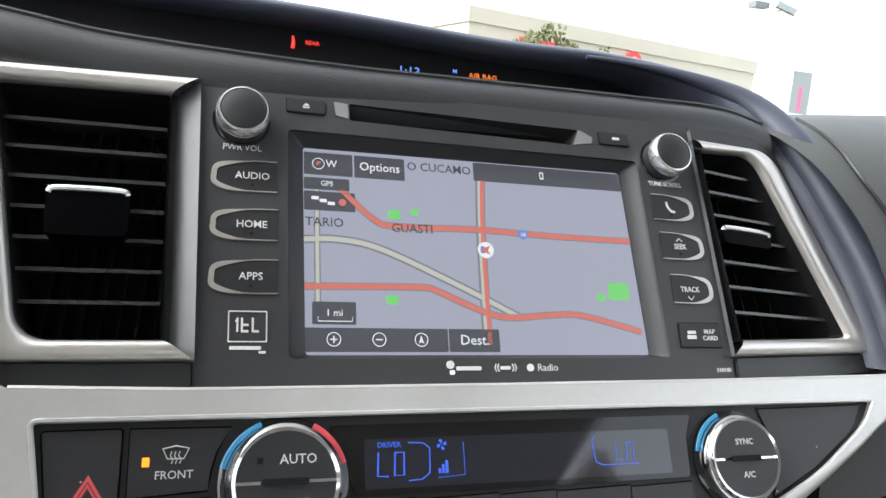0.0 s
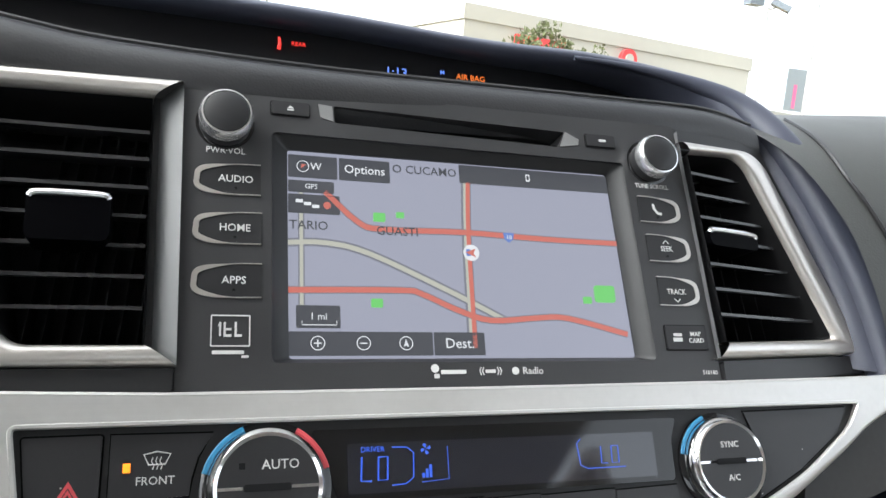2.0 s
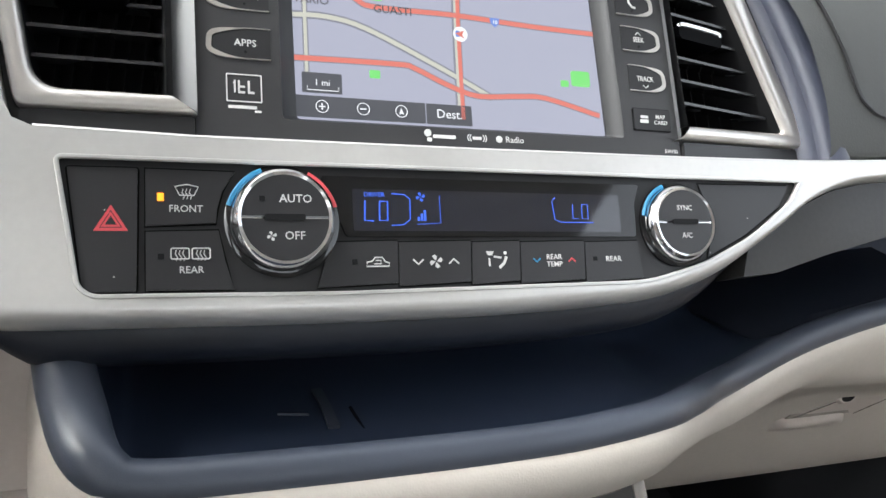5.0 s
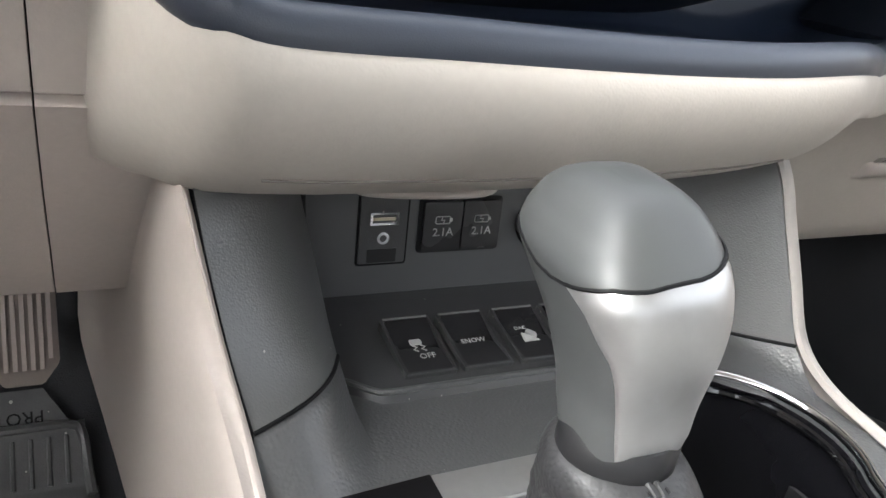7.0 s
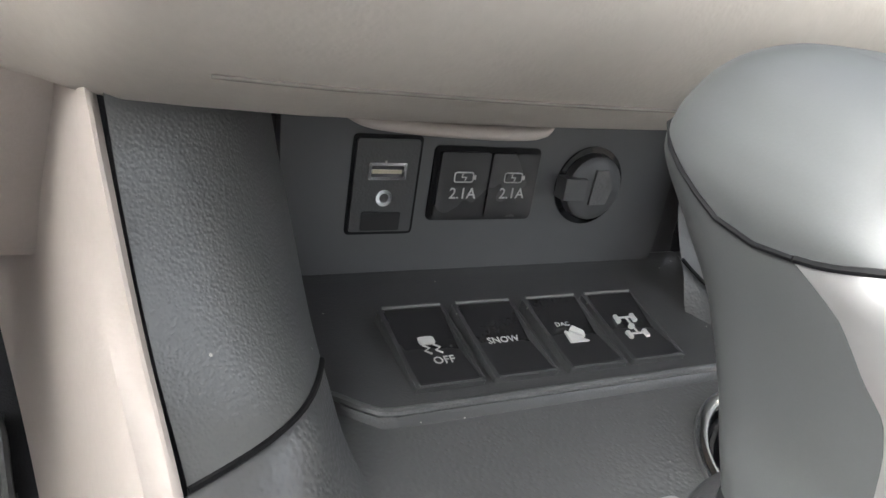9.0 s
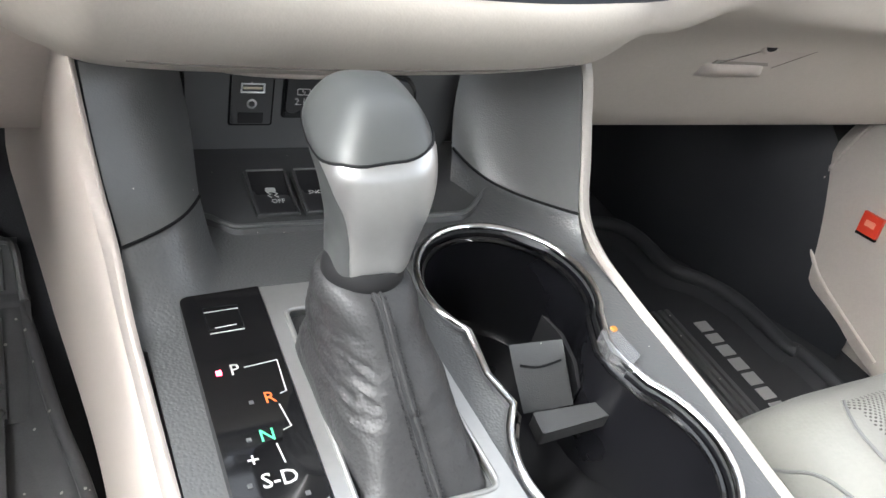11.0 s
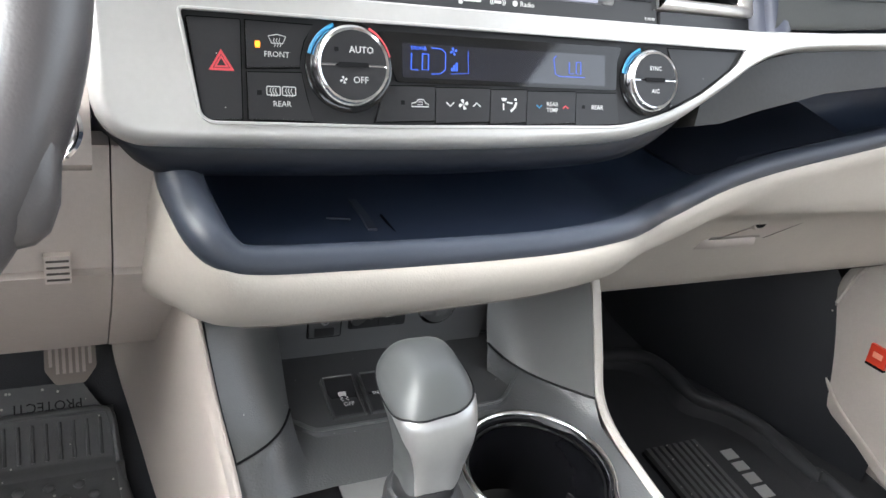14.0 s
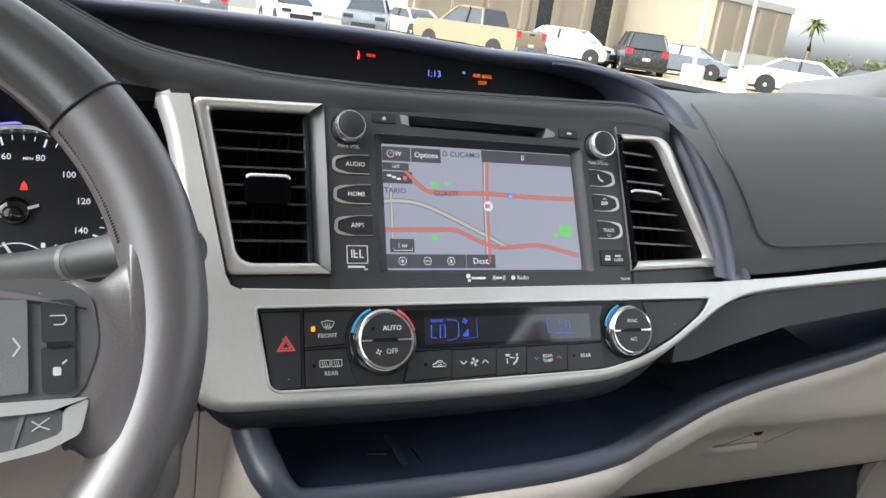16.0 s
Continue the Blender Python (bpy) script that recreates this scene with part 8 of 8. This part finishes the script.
def car(name, label, paint, at, head, side, roof, width, wheels, cat="car", rear=True, bed=None):
    """A parked car. side: outline (length, height) from the nose; roof: nose foot, roof front, roof rear, tail foot of the glass and its heights."""
    a = math.atan2(head[1], head[0])
    m = Matrix.Translation(at) @ Matrix.Rotation(a, 4, "Z") @ Matrix.Rotation(radians(90), 4, "X")
    c = thing(name, m, label, cat, "parked cars")
    w = width / 2
    part("body", plate(rounded(side, 0.12, 3), (), -w, w), paint, c, bevel=0.09)
    x0, x1, x2, x3, zb, zr = roof
    low = [(x0, zb, w * 0.93), (x3, zb, w * 0.93), (x3, zb, -w * 0.93), (x0, zb, -w * 0.93)]
    high = [(x1, zr, w * 0.72), (x2, zr, w * 0.72), (x2, zr, -w * 0.72), (x1, zr, -w * 0.72)]
    part("glasshouse", loft([low, high], True, True), M_GLASSD, c, bevel=0.03)
    part("roof", plate(rounded([(x1 - 0.05, -w * 0.75), (x2 + 0.05, -w * 0.75), (x2 + 0.05, w * 0.75), (x1 - 0.05, w * 0.75)], 0.12), (), 0, 0.07), paint, c, bevel=0.03).matrix_local = Matrix.Translation((0, zr - 0.02, 0)) @ Matrix.Rotation(radians(-90), 4, "X")
    for p, q in zip(low, high):
        part("roof_post", tube([p, Vector(p).lerp(Vector(q), 0.5) + Vector((0, 0.02, 0)), q], 0.05, 6), paint, c)
    xm = x1 + (x2 - x1) * 0.5
    for s in (1, -1):
        part("roof_post", tube([(xm, zb, s * w * 0.94), (xm, zr, s * w * 0.73)], 0.045, 6), M_TYRE, c)
    for x in wheels:
        for s in (1, -1):
            t = part("wheel", lathe([(0.24, -0.11), (0.32, -0.10), (0.345, -0.06), (0.345, 0.06), (0.32, 0.10), (0.24, 0.11)], 28), M_TYRE, c)
            t.matrix_local = Matrix.Translation((x, 0.345, s * (w - 0.10)))
            part("rim", lathe([(0.22, 0.0), (0.22, s * 0.115), (0.16, s * 0.10), (0.06, s * 0.12)], 20), M_POLE, t)
            part("arch", lathe([(0.40, -0.03), (0.42, 0.0), (0.40, 0.03)], 28, (x, 0.36)), M_TYRE, c).matrix_local = Matrix.Translation((0, 0, s * (w - 0.012)))
    xs = [p[0] for p in side]
    for s in (1, -1):
        part("tail_light", box(min(xs) - 0.02, min(xs) + 0.12, zb - 0.26, zb - 0.02, s * (w - 0.16) - 0.13, s * (w - 0.16) + 0.13), M_TAIL, c, bevel=0.03)
        part("head_light", box(max(xs) - 0.25, max(xs) + 0.0, zb - 0.30, zb - 0.16, s * (w - 0.26) - 0.20, s * (w - 0.26) + 0.20), M_GLASSD, c, bevel=0.03)
    part("grille", box(max(xs) - 0.1, max(xs) + 0.02, 0.40, 0.62, -w * 0.55, w * 0.55), M_TYRE, c, bevel=0.03)
    part("plate", box(min(xs) - 0.03, min(xs), 0.60, 0.72, -0.16, 0.16), M_POLE, c)
    part("sill", box(min(xs) + 0.1, max(xs) - 0.1, 0.20, 0.34, -w + 0.03, w - 0.03), M_TYRE, c, bevel=0.03)
    if bed:
        part("bed_liner", box(bed[0], bed[1], bed[2] - 0.02, bed[2] + 0.012, -w + 0.12, w - 0.12), M_TYRE, c)
        part("tailgate_handle", box(min(xs) - 0.03, min(xs), zb - 0.14, zb - 0.08, -0.16, 0.16), M_TYRE, c)
        part("rear_bumper", box(min(xs) - 0.10, min(xs) + 0.1, 0.42, 0.58, -w + 0.05, w - 0.05), M_CARGREY, c, bevel=0.03)
    return c


SEDAN = [(-2.35, 0.30), (2.30, 0.28), (2.38, 0.60), (2.15, 0.80), (1.0, 0.98), (-1.5, 1.02), (-2.30, 1.00), (-2.40, 0.70)]
SUV = [(-2.25, 0.32), (2.20, 0.30), (2.30, 0.70), (2.15, 0.98), (1.05, 1.10), (-2.15, 1.12), (-2.30, 0.75)]
PICK = [(-2.75, 0.45), (2.65, 0.42), (2.75, 0.80), (2.60, 1.12), (1.15, 1.20), (-2.75, 1.20)]


def at_az(a, d, ax, ay):
    return az(a, d), Vector((ax, ay, 0)).normalized()


p, h = at_az(24.2, 32.5, -0.42, 0.90)
car("pickup_truck", "tan crew-cab pickup truck with red tail lights", M_TAN, p, h, PICK, (1.25, 0.55, -0.75, -0.95, 1.18, 1.80), 1.90, (1.75, -1.70), "truck", bed=(-2.65, -1.0, 1.20))
p, h = at_az(31.0, 37.5, 0.62, -0.78)
car("hatchback", "white hatchback parked nose outwards", M_WHITE, p, h, [(-1.95, 0.3), (1.9, 0.28), (2.0, 0.62), (1.8, 0.82), (0.9, 0.98), (-1.85, 1.05), (-2.0, 0.8)], (1.05, 0.35, -1.3, -1.9, 0.97, 1.47), 1.76, (1.25, -1.25))
p, h = at_az(35.6, 37.0, 0.45, 0.89)
car("suv", "black sport utility vehicle with red tail lights", M_CARBLK, p, h, SUV, (1.0, 0.45, -1.85, -2.22, 1.08, 1.68), 1.82, (1.35, -1.35))
p, h = at_az(38.9, 41.0, 0.62, -0.78)
car("sedan", "grey-green saloon beside a light pole", M_CARGREY, p, h, SEDAN, (1.2, 0.45, -0.95, -1.75, 0.97, 1.44), 1.80, (1.4, -1.4))
p, h = at_az(46.4, 36.0, 0.70, -0.71)
car("sedan", "white saloon standing side on at the end of the row", M_WHITE, p, h, SEDAN, (1.2, 0.45, -0.95, -1.75, 0.97, 1.44), 1.80, (1.4, -1.4))
p, h = at_az(50.5, 44.0, 0.70, -0.71)
car("sedan", "dark saloon beyond the white one", M_CARBLK, p, h, SEDAN, (1.2, 0.45, -0.95, -1.75, 0.97, 1.44), 1.80, (1.4, -1.4))
p, h = at_az(10.9, 36.5, 0.05, -1.0)
car("sedan", "white saloon seen from its nose", M_WHITE, p, h, SEDAN, (1.2, 0.45, -0.95, -1.75, 0.97, 1.44), 1.80, (1.4, -1.4))
p, h = at_az(16.4, 36.0, -0.35, -0.94)
car("suv", "dark grey sport utility vehicle seen from its nose", M_CARGREY, p, h, SUV, (1.0, 0.45, -1.85, -2.22, 1.08, 1.62), 1.84, (1.35, -1.35))
p, h = at_az(5.4, 36.5, 0.10, 1.0)
car("sedan", "dark grey saloon with red tail lights", M_CARGREY, p, h, SEDAN, (1.2, 0.45, -0.95, -1.75, 0.97, 1.44), 1.80, (1.4, -1.4))
p, h = at_az(19.6, 42.0, 0.2, -1.0)
car("sedan", "silver saloon behind the pickup", M_POLE, p, h, SEDAN, (1.2, 0.45, -0.95, -1.75, 0.97, 1.44), 1.80, (1.4, -1.4))

# ---- the shop building ----
def block(name, a, b, depth, h, paint, label, parapet=0.5):
    """A building with its front from a to b."""
    a, b = Vector(a), Vector(b)
    d = b - a
    ang = math.atan2(d.y, d.x)
    m = Matrix.Translation((a.x, a.y, GZ)) @ Matrix.Rotation(ang, 4, "Z")
    t = thing(name, m, label, "building")
    L = d.length
    part("wall", box(0, L, 0, depth, 0, h), paint, t, bevel=0.05)
    part("parapet", box(-0.15, L + 0.15, -0.15, depth + 0.15, h - parapet, h + 0.15), M_WALLW, t, "cream parapet band", bevel=0.05)
    return t, L


shop, L = block("shop_building", (19.4, 56.5, 0), (51.0, 63.2, 0), 22, 11.4, M_WALLW, "large cream shop building with red signs", 1.0)
M_SIGN = mat("sign_red_paint", (0.65, 0.05, 0.05), 0.5)
part("lower_wall", box(0, L, -0.12, 0.0, 0, 7.0), M_WALLC, shop, "tan lower wall")
part("side_band", box(-0.12, 0.0, 0.0, 22, 3.0, 7.8), M_WALLC, shop)
for x, w, h0 in ((7.2, 2.6, 9.0), (26.5, 2.0, 6.3)):
    for k in range(4):
        part("sign_shape", box(x - w + k * w * 0.5, x - w + k * w * 0.5 + w * 0.4, -0.35, -0.1, h0, h0 + 0.9), M_SIGN, shop, "red sign shape", bevel=0.1)
part("round_sign", lathe([(0.9, -0.2), (0.9, 0.2)], 28), M_SIGN, shop, "round red sign").matrix_local = Matrix.Translation((16.4, -0.3, 9.4)) @ Matrix.Rotation(radians(90), 4, "X")
part("round_sign_inner", lathe([(0.5, -0.26), (0.5, 0.26)], 24), M_WALLW, shop).matrix_local = Matrix.Translation((16.4, -0.3, 9.4)) @ Matrix.Rotation(radians(90), 4, "X")
for x, w in ((12.5, 1.6), (18.8, 2.4), (23.0, 1.2)):
    part("doorway", box(x, x + w, -0.20, -0.10, 0, 6.2), M_CARBLK, shop, "tall dark doorway")
for k in range(9):
    part("pilaster", box(3.4 * k + 0.4, 3.4 * k + 1.0, -0.45, -0.1, 0, 8.2), M_WALLC, shop, bevel=0.05)
wing, L2 = block("shop_wing", (44.5, 52.8, 0), (57.0, 57.2, 0), 12, 5.9, M_WALLC, "tan single-storey wing of the shop", 0.45)
for k in range(4):
    part("pilaster", box(3.2 * k + 0.5, 3.2 * k + 1.4, -0.3, 0.0, 0, 5.2), M_WALLC, wing, bevel=0.05)
part("low_wall", box(-4, 13.2, -4.0, -3.8, 0, 1.5), M_WALLW, wing, "low pale wall")

# ---- lamp posts, banner, palms and shrubs ----
M_POST = mat("post_grey", (0.38, 0.38, 0.375), 0.5)


def lamp_post(a, d, h, arm, label):
    p = az(a, d)
    t = thing("street_lamp", Matrix.Translation(p), label, "street lamp", "car park lamps")
    part("pole", tube([(0, 0, 0.7), (0, 0, h * 0.5), (0, 0, h)], [0.085, 0.075, 0.06], 12), M_POST, t)
    part("base", lathe([(0.42, 0), (0.42, 0.72), (0.36, 0.8)], 20), M_KERB, t, "concrete base", bevel=0.02)
    if arm:
        part("arm", tube([(0, 0, h - 0.1), (0.30, -0.22, h + 0.05)], 0.04, 8), M_POST, t)
        lamp = part("lamp_head", box(-0.35, 0.35, -0.22, 0.22, -0.10, 0.10), M_CARGREY, t, bevel=0.04)
        lamp.matrix_local = Matrix.Translation((0.34, -0.26, h + 0.05)) @ Matrix.Rotation(radians(-38), 4, "Z") @ Matrix.Rotation(radians(25), 4, "Y")
        lamp2 = part("lamp_head", box(-0.3, 0.3, -0.2, 0.2, -0.10, 0.10), M_CARGREY, t, bevel=0.04)
        lamp2.matrix_local = Matrix.Translation((-0.4, 0.3, h + 0.15))
    return t


lamp_post(39.4, 31.0, 7.0, True, "pale lamp post with a dark floodlight head")
pole2 = lamp_post(42.4, 34.0, 12.5, False, "tall pale post carrying a banner")
part("banner", box(-0.95, -0.08, -0.02, 0.02, 3.6, 5.2), mat("banner_grey", (0.22, 0.25, 0.27), 0.7), pole2, "grey banner with a pink stripe")
part("banner_stripe", box(-0.60, -0.45, -0.035, -0.02, 3.7, 4.6), mat("banner_pink", (0.6, 0.12, 0.25), 0.7), pole2)
M_TRUNK = mat("palm_trunk", (0.14, 0.11, 0.08), 0.95, 0, 0.5, 20, 0.25, dirt=2.0)
M_FROND = mat("palm_leaf", (0.10, 0.12, 0.04), 0.7, 0, 0.2, 20, 0.3, dirt=1.0)
M_LEAF = mat("shrub_leaf", (0.11, 0.125, 0.055), 0.8, 0, 0.2, 20, 0.35, dirt=0.8)


def palm(a, d, h, label, s=1.0):
    t = thing("palm_tree", Matrix.Translation(az(a, d)), label, "tree", "palms")
    part("trunk", tube([(0, 0, 0), (0.1, 0, h * 0.5), (0.05, 0, h)], [0.28 * s, 0.24 * s, 0.30 * s], 12), M_TRUNK, t)
    rnd = random.Random(int(a * 10))
    bm = bmesh.new()
    for k in range(46):
        yaw, up = rnd.uniform(0, 6.28), rnd.uniform(-0.9, 1.3)
        L = rnd.uniform(1.1, 1.7) * s
        rows = []
        for j in range(7):
            u = j / 6
            r = L * u * math.cos(up * 0.7)
            z = h + L * (math.sin(up) * u - 0.45 * u * u)
            w = 0.16 * s * math.sin(math.pi * (0.15 + 0.8 * u))
            rows.append([(0.05 + r * math.cos(yaw) - w * math.sin(yaw), r * math.sin(yaw) + w * math.cos(yaw), z - 0.06), (0.05 + r * math.cos(yaw), r * math.sin(yaw), z), (0.05 + r * math.cos(yaw) + w * math.sin(yaw), r * math.sin(yaw) - w * math.cos(yaw), z - 0.06)])
        loft(rows, bm=bm)
    part("crown", bm, M_FROND, t, "ragged fan of fronds")


def bush(a, d, w, h, base, label, seed, name="shrub", n=700):
    t = thing(name, Matrix.Translation(az(a, d)), label, "tree", "trees")
    rnd = random.Random(seed)
    if base > 0.5:
        part("trunk", tube([(0, 0, 0), (0.08, 0.05, base * 0.6), (0, 0, base + h * 0.4)], [0.16, 0.12, 0.06], 8), M_TRUNK, t)
        for k in range(5):
            q = rnd.uniform(0, 6.28)
            part("limb", tube([(0, 0, base * 0.8), (0.3 * w * math.cos(q), 0.3 * w * math.sin(q), base + h * rnd.uniform(0.3, 0.7))], [0.06, 0.02], 6), M_TRUNK, t)
    cl = [(rnd.gauss(0, 0.30) * w, rnd.gauss(0, 0.30) * w, base + h * (0.5 + 0.28 * rnd.gauss(0, 1)), rnd.uniform(0.12, 0.26) * w) for _ in range(16)]
    bm = bmesh.new()
    for k in range(n):
        c = cl[k % len(cl)]
        v = Vector((rnd.gauss(0, 1), rnd.gauss(0, 1), rnd.gauss(0, 0.8))).normalized() * c[3] * rnd.uniform(0.5, 1.1)
        p = Vector(c[:3]) + v
        e = Euler((rnd.uniform(0, 6), rnd.uniform(0, 6), rnd.uniform(0, 6))).to_matrix()
        s = rnd.uniform(0.10, 0.2) * (w / 2.5) ** 0.5
        vs = [bm.verts.new(p + e @ Vector(q) * s) for q in ((-1, 0, 0), (0, -0.5, 0.1), (1, 0, 0), (0, 0.5, 0.1))]
        bm.faces.new(vs)
    part("crown", bm, M_LEAF, t, smooth=False)


palm(46.2, 75.0, 4.7, "slim shaggy palm beyond the car park", 0.78)
for k, (a, d, w, h, b) in enumerate(((45.2, 80, 2.0, 1.4, 0.2), (47.7, 84, 3.0, 1.9, 0.3), (50.8, 80, 4.5, 2.4, 0.4), (53.2, 78, 5.0, 2.6, 0.4))):
    bush(a, d, w, h, b, "distant green shrubs at the edge of the car park", k)
bush(24.4, 52.0, 4.2, 3.6, 5.2, "thin street tree in front of the shop", 21, "street_tree", 800)
bush(27.6, 52.0, 2.4, 2.6, 5.6, "thin street tree in front of the shop", 22, "street_tree", 500)
bush(3.6, 50.0, 5.0, 4.0, 5.6, "leafy street tree in front of the car park", 23, "street_tree", 900)
